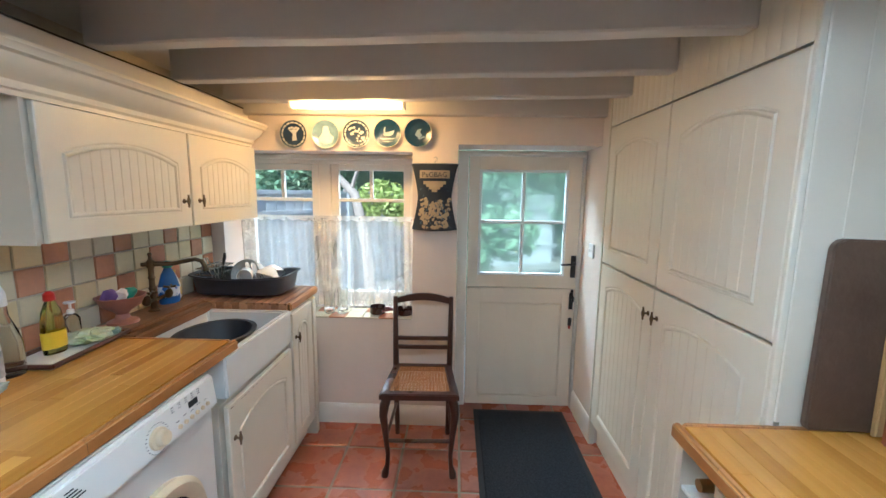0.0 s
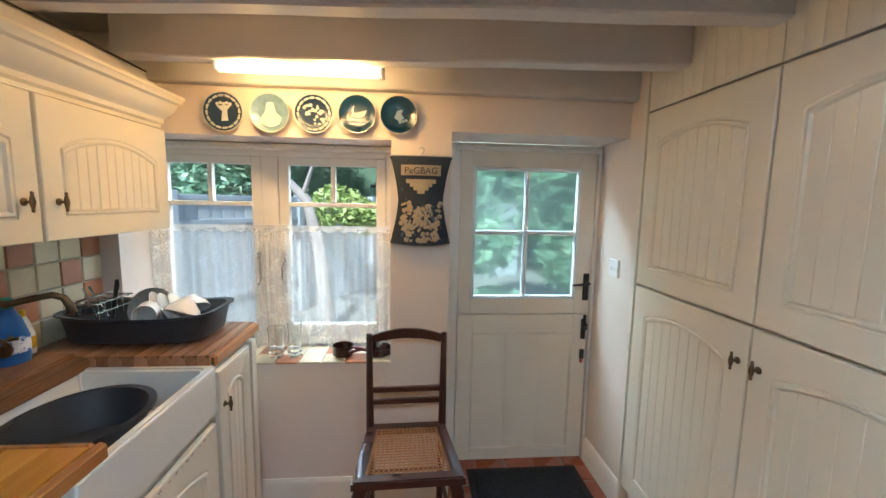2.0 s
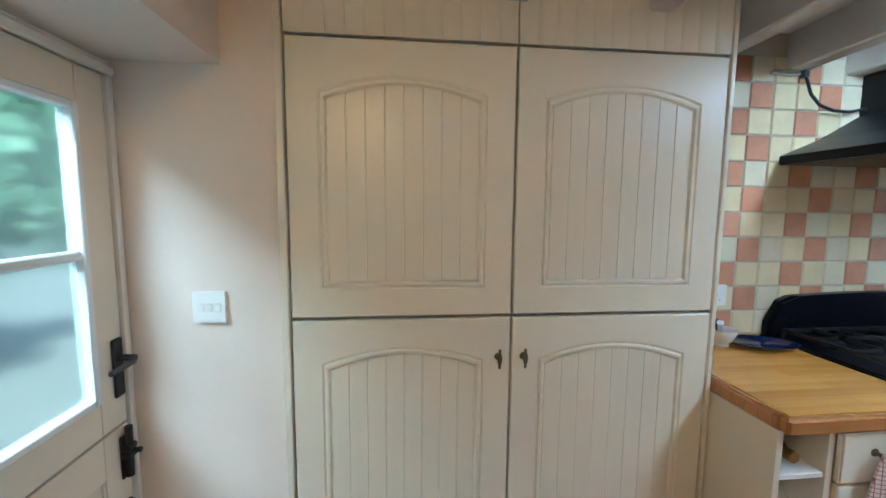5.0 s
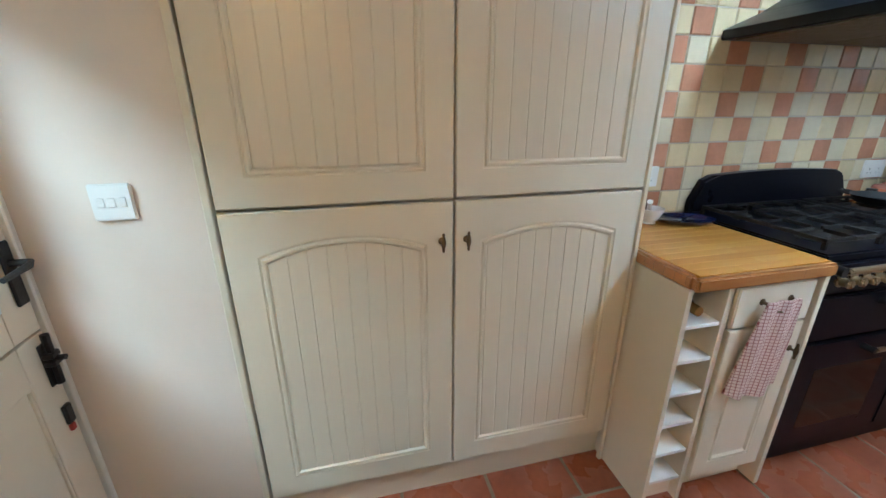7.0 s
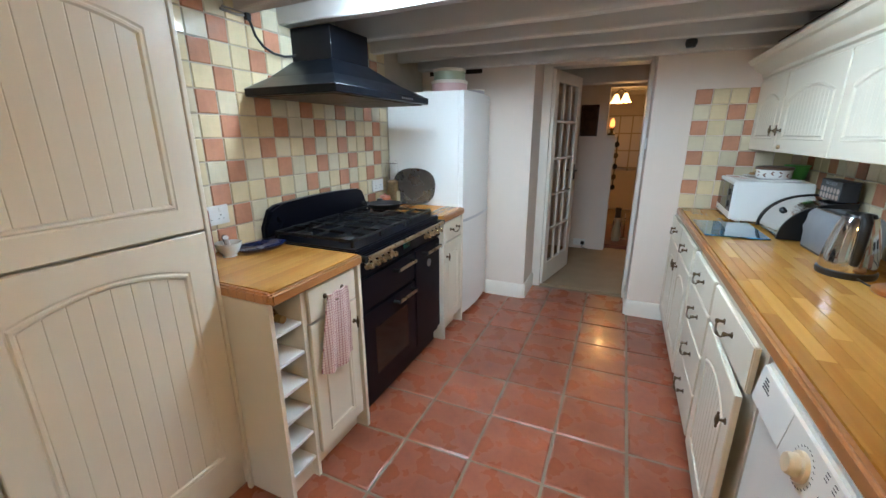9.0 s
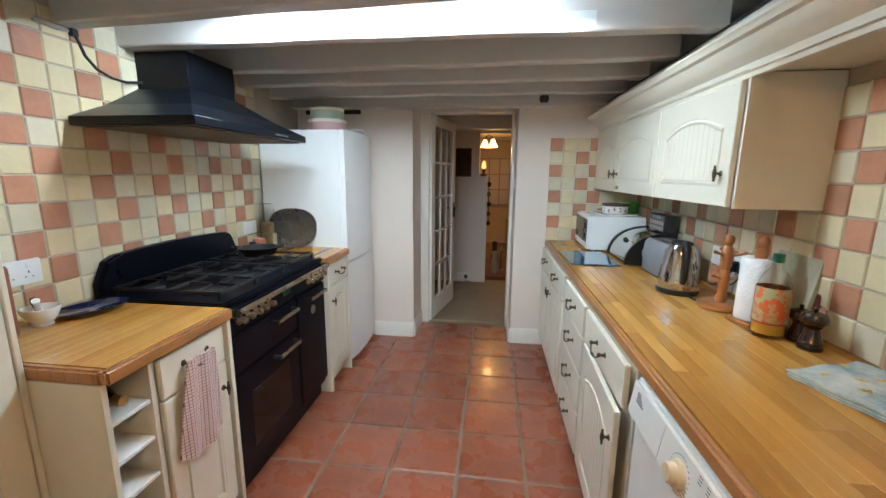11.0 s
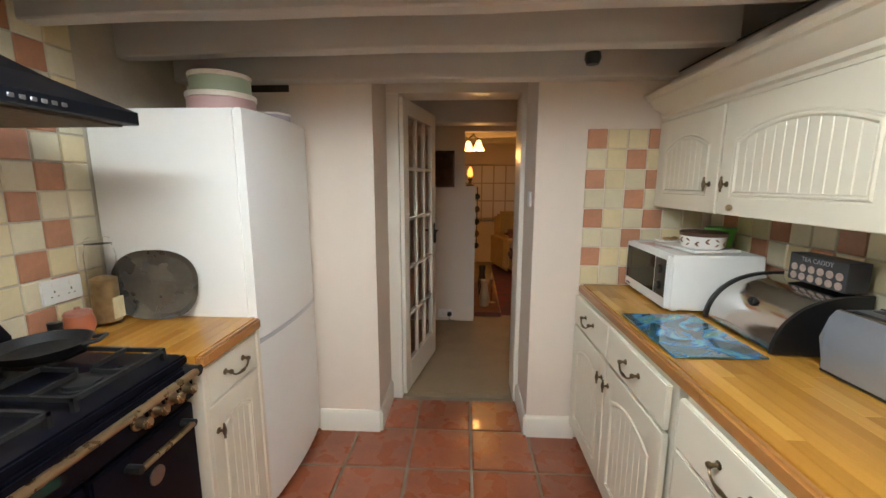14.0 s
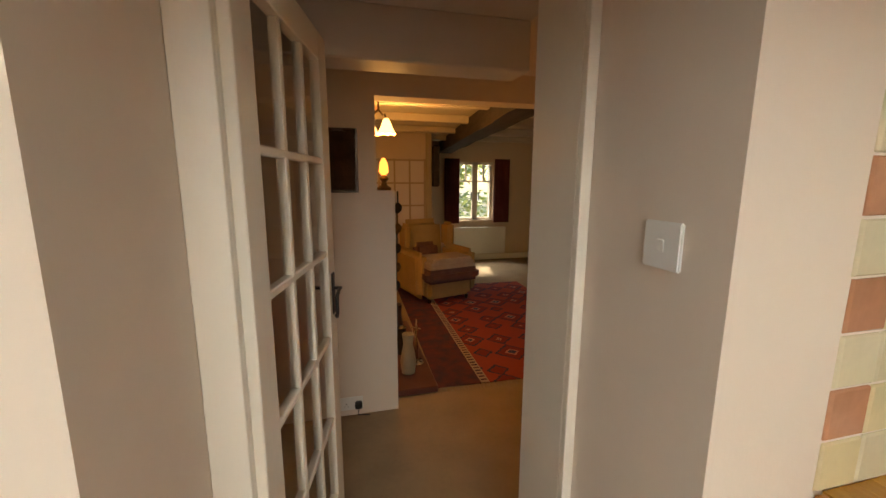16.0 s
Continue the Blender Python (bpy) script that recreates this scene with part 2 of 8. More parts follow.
BRUSHED = M("brushed_metal", (0.40, 0.41, 0.42), 0.32, 1.0, var=0.1, scale=30)
PALEBRASS = M("satin_brass_rail", (0.55, 0.42, 0.26), 0.28, 1.0, var=0.1, scale=30)
ENAMEL = M("black_enamel", (0.004, 0.0045, 0.009), 0.30, var=0.3, scale=6, spec=0.14)
CASTIRON = M("cast_iron", (0.012, 0.012, 0.013), 0.55, var=0.4, scale=30, bump=0.3, bscale=200)
HOODM = M("black_hood_paint", (0.005, 0.006, 0.009), 0.32, var=0.3, scale=6, spec=0.25)
BLACKPL = M("black_plastic", (0.012, 0.012, 0.013), 0.3, var=0.2, scale=20)
WHITEPL = M("white_plastic", (0.80, 0.80, 0.78), 0.3, var=0.04, scale=8)
FRIDGEW = M("white_fridge_enamel", (0.80, 0.79, 0.76), 0.25, var=0.02, scale=3, bump=0.06, bscale=220)
WASHW = M("white_washing_machine_enamel", (0.78, 0.76, 0.71), 0.28, var=0.05, scale=4)
CREAMPL = M("yellowed_plastic", (0.72, 0.60, 0.40), 0.35, var=0.1, scale=10)
CERAMIC = M("white_fireclay", (0.78, 0.77, 0.73), 0.12, var=0.07, scale=6, coat=0.4)
DARKGREY = M("dark_grey_plastic", (0.035, 0.04, 0.05), 0.4, var=0.3, scale=10)
MAHOG = M("dark_mahogany", (0.055, 0.016, 0.009), 0.28, var=0.5, scale=6, stretch=(1, 1, 0.2), coat=0.3)
CARPET = M("beige_carpet", (0.36, 0.26, 0.155), 0.95, var=0.25, scale=5, bump=0.8, bscale=300)
MATM = M("black_ribbed_mat", (0.004, 0.005, 0.007), 0.95, var=0.7, scale=120, bump=1.0, bscale=420, color2=(0.045, 0.048, 0.056), spec=0.12)
RUBBER = M("black_rubber_edge", (0.005, 0.0055, 0.008), 0.7, var=0.2, scale=20)
CLEAR = M_glass("clear_glass")
FROST = M_glass("obscured_glass", (0.80, 0.92, 0.86), 0.47)
THICKGLASS = M_glass("bottle_glass", (0.95, 0.97, 0.95), 0.02, thin=False)
DARKGLASS = M("dark_oven_glass", (0.010, 0.007, 0.006), 0.08, spec=0.3, var=0.2, scale=4)
BLACKIRON = M("black_iron", (0.010, 0.010, 0.011), 0.45, var=0.3, scale=30, bump=0.3, bscale=100)
DARKGAP = M("shadow_gap", (0.03, 0.022, 0.016), 0.9, var=0.2, scale=8)

# ---- mesh helpers ----


def mesh_ob(name, bm, mat, parent=None, smooth=False, m=None):
    me = bpy.data.meshes.new(name)
    bmesh.ops.recalc_face_normals(bm, faces=bm.faces)
    bm.to_mesh(me)
    bm.free()
    mats = mat if isinstance(mat, (list, tuple)) else [mat]
    for k in mats:
        me.materials.append(k)
    if smooth:
        me.polygons.foreach_set("use_smooth", [True] * len(me.polygons))
        me.set_sharp_from_angle(angle=radians(38))
    ob = new(name, me)
    if parent:
        ob.parent = parent
    if m is not None:
        ob.matrix_basis = m
    return ob


def part(name, bm, mat, parent, label="", smooth=True, m=None):
    return tagged(mesh_ob(name, bm, mat, parent, smooth, m), label)


def share(name, src, parent, m, label=""):
    ob = new(name, src.data)
    ob.parent = parent
    ob.matrix_basis = m
    return tagged(ob, label)


def thing(name, m, label, category, group=""):
    ob = new(name, None)
    ob.empty_display_size = 0.1
    ob.matrix_basis = m
    return tagged(ob, label, category, group)


def B():
    return bmesh.new()


def box(bm, x0, x1, y0, y1, z0, z1, bev=0.0, seg=1, mi=0, m=None):
    vs = [bm.verts.new((x, y, z)) for x in (x0, x1) for y in (y0, y1) for z in (z0, z1)]
    fs = [bm.faces.new([vs[i] for i in f]) for f in ((0, 1, 3, 2), (4, 6, 7, 5), (0, 4, 5, 1), (2, 3, 7, 6), (0, 2, 6, 4), (1, 5, 7, 3))]
    for f in fs:
        f.material_index = mi
    if bev > 0:
        es = list({e for f in fs for e in f.edges})
        r = bmesh.ops.bevel(bm, geom=es, offset=bev, segments=seg, affect="EDGES", clamp_overlap=True, material=-1)
        vs = list({v for f in r["faces"] for v in f.verts} | {v for v in vs if v.is_valid})
    if m is not None:
        bmesh.ops.transform(bm, matrix=m, verts=[v for v in vs if v.is_valid])
    return bm


def lathe(bm, prof, seg=24, m=None, mi=0):
    """Turns a list of (radius, height) about z."""
    rings = []
    allv = []
    for r, z in prof:
        if r < 1e-5:
            v = bm.verts.new((0, 0, z))
            rings.append([v])
        else:
            rings.append([bm.verts.new((r * math.cos(2 * math.pi * i / seg), r * math.sin(2 * math.pi * i / seg), z)) for i in range(seg)])
        allv += rings[-1]
    for a, b in zip(rings, rings[1:]):
        for i in range(seg):
            j = (i + 1) % seg
            if len(a) == 1 and len(b) == 1:
                continue
            if len(a) == 1:
                f = bm.faces.new((a[0], b[i], b[j]))
            elif len(b) == 1:
                f = bm.faces.new((a[i], a[j], b[0]))
            else:
                f = bm.faces.new((a[i], a[j], b[j], b[i]))
            f.material_index = mi
    if m is not None:
        bmesh.ops.transform(bm, matrix=m, verts=allv)
    return bm


def tube(bm, pts, r, seg=8, mi=0, caps=True):
    """A round bar along points; r is a number or one radius a point."""
    pts = [Vector(p) for p in pts]
    rs = r if isinstance(r, (list, tuple)) else [r] * len(pts)
    rings = []
    up = Vector((0, 0, 1))
    for i, p in enumerate(pts):
        d = (pts[min(i + 1, len(pts) - 1)] - pts[max(i - 1, 0)]).normalized()
        if abs(d.dot(up)) > 0.95:
            up = Vector((1, 0, 0)) if abs(d.x) < 0.9 else Vector((0, 1, 0))
        a = d.cross(up).normalized()
        b = d.cross(a).normalized()
        up = -b if b.dot(up) < 0 else b
        b = up
        a = d.cross(b).normalized()
        rings.append([bm.verts.new(p + (a * math.cos(2 * math.pi * k / seg) + b * math.sin(2 * math.pi * k / seg)) * rs[i]) for k in range(seg)])
    for a, b in zip(rings, rings[1:]):
        for k in range(seg):
            f = bm.faces.new((a[k], a[(k + 1) % seg], b[(k + 1) % seg], b[k]))
            f.material_index = mi
    if caps:
        for rg in (rings[0], rings[-1]):
            f = bm.faces.new(rg)
            f.material_index = mi
    return bm


def prism(bm, poly, axis, a, b, mi=0):
    """Extrudes a flat outline of 2D points along axis from a to b."""
    def P(u, v, w):
        return {"x": (w, u, v), "y": (u, w, v), "z": (u, v, w)}[axis]
    v0 = [bm.verts.new(P(u, v, a)) for u, v in poly]
    v1 = [bm.verts.new(P(u, v, b)) for u, v in poly]
    fs = [bm.faces.new(v0), bm.faces.new(v1)]
    n = len(poly)
    for i in range(n):
        fs.append(bm.faces.new((v0[i], v0[(i + 1) % n], v1[(i + 1) % n], v1[i])))
    for f in fs:
        f.material_index = mi
    return bm


def structure(name, bm, mat, smooth=False):
    return tagged(mesh_ob(name, bm, mat, None, smooth), kind="structure")


# ---- large structure ----
XL, XR, YS, YN, CEIL, BEAMZ = -1.50, 1.225, -1.50, 2.33, 2.10, 1.957

bm = B()
box(bm, XL - 0.2, XR + 0.2, YS - 0.4, YN + 0.32, -0.10, -0.006)
floor = structure("floor", bm, GROUT)
bm = B()
box(bm, XL - 0.2, XR + 0.2, YS - 0.5, YN + 0.35, CEIL, CEIL + 0.1)
structure("ceiling", bm, CEILING)
# unseen slab added over all rooms so sunlight enters only by the windows
bm = B()
box(bm, -5.3, 1.8, -8.35, 2.66, 2.32, 2.42)
structure("roof", bm, GROUT)

# north wall with the window and the stable door set deep in it
bm = B()
DX0, DX1, DTOP = 0.015, 0.846, 1.770
WX0, WX1, WZ0, WZ1 = -1.42, -0.255, 0.70, 1.725
box(bm, XL - 0.2, WX0, YN, YN + 0.3, 0, CEIL)
box(bm, WX0, WX1, YN, YN + 0.3, 0, WZ0)
box(bm, WX0, WX1, YN, YN + 0.3, WZ1, CEIL)
box(bm, WX1, DX0, YN, YN + 0.3, 0, CEIL)
box(bm, DX0, DX1, YN, YN + 0.3, DTOP, CEIL)
box(bm, DX1, XR + 0.2, 2.19, YN + 0.3, 0, CEIL)
wall_north = structure("wall_north", bm, PLASTER)
bm = B()
box(bm, XL - 0.2, XL, YS - 0.4, YN, 0, CEIL)
wall_west = structure("wall_west", bm, WGROUT)
bm = B()
box(bm, XR, XR + 0.2, YS - 0.4, 2.19, 0, CEIL)
wall_east = structure("wall_east", bm, WGROUT)
RX0, RX1 = -0.594, 0.250
bm = B()
box(bm, XL, RX0, YS - 0.4, YS, 0, CEIL)
box(bm, RX1, XR, YS - 0.4, YS, 0, CEIL)
box(bm, RX0, -0.586, YS - 0.60, YS - 0.4, 0, CEIL)
box(bm, -0.585, 0.19, YS - 0.44, YS - 0.40, 2.02, CEIL)
box(bm, RX0, RX1, YS - 0.4, YS, 2.045, CEIL)
wall_south = structure("wall_south", bm, PLASTER)

# beams
for k, yb in enumerate((2.045, 1.655, 1.25, 0.84, 0.45, 0.085, -0.335, -0.69, -1.07)):
    bm = B()
    right = 0.83 if yb > 0.9 else XR
    n = 16
    x0 = -1.23
    prof = []
    for i in range(n + 1):
        x = x0 + (right - x0) * i / n
        yc = yb - 0.075 * (x + 0.2) * (1 if yb > 0.2 else 0.0 if yb > 0 else 0.4)
        w = 0.036 + 0.002 * math.sin(3.1 * x + k)
        zb = BEAMZ + 0.003 * math.sin(2.3 * x + 1.7 * k) + 0.002 * math.sin(9 * x + k)
        prof.append([bm.verts.new(p) for p in ((x, yc - w, CEIL), (x, yc - w, zb + 0.006), (x, yc - w + 0.006, zb), (x, yc + w - 0.006, zb), (x, yc + w, zb + 0.006), (x, yc + w, CEIL))])
    for a, b in zip(prof, prof[1:]):
        for i in range(5):
            bm.faces.new((a[i], a[i + 1], b[i + 1], b[i]))
    bm.faces.new(prof[0])
    bm.faces.new(prof[-1])
    structure("beam", bm, BEAM, True)

bm = B()
box(bm, XL, XR, YN - 0.055, YN, 1.925, CEIL, 0.006)
structure("wall_plate_beam_north", bm, BEAM)
bm = B()
box(bm, XL, XR, YS, YS + 0.09, 1.935, CEIL, 0.006)
structure("wall_plate_beam_south", bm, BEAM)
# boxed bulkhead over the wall cupboards, beams resting on it
bm = B()
box(bm, XL, -1.23, YS, YN, 1.78, 1.955, 0.004)
structure("bulkhead", bm, BEAM)

# ---- cabinet pieces ----


def arch_loop(x0, x1, z0, z1, rise, n=10):
    pts = [(x0, z0), (x1, z0)]
    for i in range(n + 1):
        u = 1 - i / n
        pts.append((x0 + (x1 - x0) * u, z1 - rise * (2 * u - 1) ** 2))
    return pts


def rect_loop(x0, x1, z0, z1, xs0, xs1, n=10):
    pts = [(x0, z0), (x1, z0)]
    for i in range(n + 1):
        u = 1 - i / n
        pts.append((x0 + (x1 - x0) * u, z1))
    return pts


def panel_door(bm, w, h, rise=0.05, frame=0.068, pitch=0.040, x0=0.0, z0=0.0, top=None, plain=False):
    """A moulded cottage door: flat frame, beaded edge, tongue-and-groove field under a shallow arch. Front at y=0, back at y=0.018."""
    top = top or frame + 0.012
    g = 0.0017
    a, b, c, d = x0 + g, x0 + w - g, z0 + g, z0 + h - g
    ax, bx, cz, dz = x0 + frame, x0 + w - frame, z0 + frame, z0 + h - top
    n = 10
    loops = [(rect_loop(a, b, c, d, ax, bx, n), 0.018), (rect_loop(a, b, c, d, ax, bx, n), 0.003), (rect_loop(a + 0.003, b - 0.003, c + 0.003, d - 0.003, ax, bx, n), 0.0)]
    for off, y in ((0, 0.0), (0.003, 0.0030), (0.006, 0.0034), (0.010, -0.0022), (0.016, -0.0018), (0.022, 0.0052)):
        loops.append((arch_loop(ax + off, bx - off, cz + off, dz - off, rise, n), y))
    rings = [[bm.verts.new((x, y, z)) for x, z in lp] for lp, y in loops]
    for r, s in zip(rings, rings[1:]):
        k = len(r)
        for i in range(k):
            bm.faces.new((r[i], r[(i + 1) % k], s[(i + 1) % k], s[i]))
    bm.faces.new(rings[-1])
    bm.faces.new(rings[0])
    if plain:
        return bm
    off = 0.022
    fx0, fx1, fz0, fz1 = ax + off, bx - off, cz + off, dz - off
    cnt = max(2, round((fx1 - fx0) / pitch))
    p = (fx1 - fx0) / cnt

    def zt(x):
        u = (x - fx0) / (fx1 - fx0)
        return fz1 - rise * (2 * u - 1) ** 2
    prev = None
    for i in range(cnt):
        s, e = fx0 + i * p, fx0 + (i + 1) * p
        f = 0.0024
        for x, y in ((s, 0.0052), (s + f, 0.0030), ((s + e) / 2, 0.0028), (e - f, 0.0030)) + (((e, 0.0052),) if i == cnt - 1 else ()):
            cur = (bm.verts.new((x, y, fz0)), bm.verts.new((x, y, zt(x))))
            if prev:
                bm.faces.new((prev[0], cur[0], cur[1], prev[1]))
            prev = cur
    bmesh.ops.remove_doubles(bm, verts=bm.verts, dist=0.0002)
    return bm


def bead_sheet(bm, x0, x1, y, z0, z1, pitch=0.095, thick=0.018, cut=0.0014):
    """Tongue-and-groove sheet, front at y, facing -y."""
    cnt = max(1, round((x1 - x0) / pitch))
    p = (x1 - x0) / cnt
    box(bm, x0, x1, y + cut + 0.0001, y + thick, z0, z1)
    prev = None
    for i in range(cnt):
        s, e = x0 + i * p, x0 + (i + 1) * p
        q = 0.003
        for x, yy in ((s, y + cut), (s + q, y), (e - q, y)) + (((e, y + cut),) if i == cnt - 1 else ()):
            cur = (bm.verts.new((x, yy, z0)), bm.verts.new((x, yy, z1)))
            if prev:
                bm.faces.new((prev[0], cur[0], cur[1], prev[1]))
            prev = cur
    bmesh.ops.remove_doubles(bm, verts=bm.verts, dist=0.0002)
    return bm


def knob_bm():
    """Vertical T-bar knob with a turned stem; reaches out to -y."""
    bm = B()
    lathe(bm, [(0, 0), (0.011, 0), (0.011, 0.002), (0.006, 0.005), (0.004, 0.011), (0.005, 0.020), (0, 0.022)], 12, pose(0, 0, 0, 90))
    lathe(bm, [(0, -0.029), (0.003, -0.028), (0.0045, -0.024), (0.0035, -0.019), (0.006, -0.010), (0.0075, 0), (0.006, 0.010), (0.0035, 0.019), (0.0045, 0.024), (0.003, 0.028), (0, 0.029)], 12, pose(0, -0.022, 0))
    return bm


def pull_bm(w=0.11):
    """Drooping bridge handle between two ball posts; reaches out to -y."""
    bm = B()
    for s in (-1, 1):
        lathe(bm, [(0, 0), (0.011, 0), (0.011, 0.002), (0.006, 0.005), (0.005, 0.014), (0.008, 0.019), (0.009, 0.023), (0.007, 0.028), (0, 0.030)], 12, pose(s * w / 2, 0, 0, 90))
    pts, rs = [], []
    for i in range(13):
        u = i / 12 * 2 - 1
        pts.append((u * w / 2, -0.023 - 0.008 * (1 - u * u), -0.022 * (1 - u ** 4) ** 0.8))
        rs.append(0.0035 + 0.0028 * math.exp(-((u) / 0.3) ** 2))
    tube(bm, pts, rs, 8)
    return bm


_src = {}


def hardware(kind, parent, x, z, y=0.0):
    if kind not in _src:
        bm = {"knob": knob_bm, "drawer_pull": pull_bm}[kind]()
        _src[kind] = part(kind, bm, BRASS, parent, "antique brass " + ("T-bar knob" if kind == "knob" else "drop bridge handle"), m=pose(x, y, z))
        return _src[kind]
    return share(kind, _src[kind], parent, pose(x, y, z), "antique brass " + ("T-bar knob" if kind == "knob" else "drop bridge handle"))


def put_door(unit, x, z, w, h, knob=None, rise=0.05, **kw):
    bm = B()
    panel_door(bm, w, h, rise, **kw)
    d = part("door", bm, CREAM, unit, m=pose(x, -0.018, z))
    if knob:
        hardware("knob", d, knob[0], knob[1])
    return d


def put_drawer(unit, x, z, w, h, pulls=(0.5,)):
    bm = B()
    box(bm, 0.0015, w - 0.0015, 0, 0.018, 0.0015, h - 0.0015, 0.0035, 2)
    d = part("drawer_front", bm, CREAM, unit, m=pose(x, -0.018, z))
    for p in pulls:
        hardware("drawer_pull", d, w * p, h * 0.55)
    return d


def carcass(unit, w, d, z0, z1, mat=None, side="", plinth=True):
    bm = B()
    box(bm, 0, w, 0.012, d, z0, z1, 0.001)
    part("carcass", bm, mat or CREAM_SIDE, unit, smooth=False)
    if plinth and z0 > 0.05:
        bm = B()
        box(bm, 0, w, 0.045, 0.063, 0, z0)
        part("plinth", bm, CREAM_SIDE, unit, smooth=False)


# local x runs along the front, y to the back, front faces -y
def on_west(y0, x=-0.848):
    return pose(x, y0, 0, 0, 0, 90)


def on_east(y1, x=0.632):
    return pose(x, y1, 0, 0, 0, -90)


# west base run
WB = 0.861
u = thing("base_cabinet", on_west(-1.485), "cream double base cabinet with two drawers, beadboard doors, beneath timber worktop", "kitchen cabinet", "base cabinets along the west wall")
carcass(u, 0.985, 0.60, 0.10, WB)
for i in range(2):
    put_drawer(u, 0.01 + i * 0.485, 0.705, 0.48, 0.15)
put_door(u, 0.01, 0.11, 0.48, 0.585, (0.445, 0.50), 0.045)
put_door(u, 0.495, 0.11, 0.48, 0.585, (0.035, 0.50), 0.045)
u = thing("drawer_cabinet", on_west(-0.455), "cream four-drawer base cabinet with antique brass drop handles", "kitchen cabinet", "base cabinets along the west wall")
carcass(u, 0.50, 0.60, 0.10, WB)
for z, h in ((0.705, 0.15), (0.515, 0.185), (0.325, 0.185), (0.11, 0.21)):
    put_drawer(u, 0.01, z, 0.48, h)
u = thing("base_cabinet", on_west(0.05), "cream base cabinet, one drawer above a beadboard door slightly ajar", "kitchen cabinet", "base cabinets along the west wall")
carcass(u, 0.56, 0.60, 0.10, WB)
put_drawer(u, 0.01, 0.705, 0.53, 0.15)
d = put_door(u, 0.01, 0.11, 0.53, 0.585, (0.495, 0.47), 0.045)
d.matrix_basis = pose(0.01, -0.018, 0.11, 0, 0, -2)
u = thing("sink_cabinet", on_west(1.285), "cream panelled cabinet under the butler sink, paint worn on top", "kitchen cabinet", "base cabinets along the west wall")
carcass(u, 0.60, 0.58, 0.10, 0.69)
put_door(u, 0.012, 0.11, 0.575, 0.575, (0.035, 0.43), 0.045, plain=True)
u = thing("base_cabinet", on_west(1.89), "narrow cream full-height beadboard door cabinet beside the sink", "kitchen cabinet", "base cabinets along the west wall")
carcass(u, 0.30, 0.60, 0.10, WB)
put_door(u, 0.01, 0.12, 0.27, 0.735, (0.035, 0.60), 0.03, frame=0.06)
bm = B()
box(bm, 0.30, 0.34, -0.02, 0.6, 0.0, WB)
part("end_panel", bm, CREAM_SIDE, u, smooth=False)

# worktops: glued staves, a darker rounded lipping along the open edges
STAVE_SRC = {}


def worktop(x0, x1, y0, y1, z1, label, front, mat=None, seed=0, lips=()):
    t = thing("worktop", pose(0, 0, 0), label, "worktop")
    rr = random.Random(seed)
    th = 0.042
    lip = 0.024
    a0, a1 = (x0, x1 - lip) if front > 0 else (x0 + lip, x1)
    b0 = y0 + (lip if "s" in lips else 0)
    b1 = y1 - (lip if "n" in lips else 0)
    n = round((a1 - a0) / 0.0425)
    w = (a1 - a0) / n
    for i in range(n):
        y = b0
        first = True
        while y < b1 - 0.01:
            L_ = rr.choice((0.30, 0.45, 0.60, 0.75)) * (rr.uniform(0.3, 1) if first else 1)
            first = False
            if b1 - y - L_ < 0.15:
                L_ = b1 - y
            bm = B()
            g = 0.0003
            box(bm, -w / 2 + g, w / 2 - g, -L_ / 2 + g, L_ / 2 - g, -th, 0, 0.0006)
            part("stave", bm, mat or STAVE, t, smooth=False, m=pose(a0 + w * (i + 0.5), y + L_ / 2, z1 + rr.uniform(-0.0002, 0.0)))
            y += L_
    bm = B()
    if front > 0:
        box(bm, x1 - lip + 0.0003, x1, y0, y1, z1 - th - 0.001, z1, 0.007, 3)
    else:
        box(bm, x0, x0 + lip - 0.0003, y0, y1, z1 - th - 0.001, z1, 0.007, 3)
    part("lipping", bm, WOODEDGE, t, "darker rounded edge lipping")
    if "n" in lips:
        bm = B()
        box(bm, a0, a1, y1 - lip + 0.0003, y1, z1 - th - 0.001, z1, 0.007, 3)
        part("lipping", bm, WOODEDGE, t, "darker rounded edge lipping")
    return t


WT = 0.905
worktop(XL + 0.002, -0.846, -1.497, 1.422, WT, "long oiled butcher-block worktop over the cabinets and washing machine", 1, seed=1, lips=("n",))
worktop(XL + 0.002, -0.846, 1.925, 2.327, WT, "short worn timber worktop beside the sink under the dish rack", 1, OLDSTAVE, 2)
bm = B()
box(bm, XL + 0.002, -1.26, 1.42, 1.922, WT - 0.042, WT, 0.006, 2)
tagged(mesh_ob("worktop_strip", bm, [OLDWOOD], smooth=True), "water-stained dark timber strip behind the butler sink", "worktop")
worktop(0.585, XR - 0.002, 0.415, 0.934, 0.905, "oiled butcher-block worktop beside the range cooker", -1, EASTSTAVE, seed=3, lips=("n",))
worktop(0.585, XR - 0.002, -0.88, -0.515, 0.905, "small oiled butcher-block worktop between cooker and fridge", -1, EASTSTAVE, seed=4)

# wall cupboards, west
WZB, WZT = 1.322, 1.737
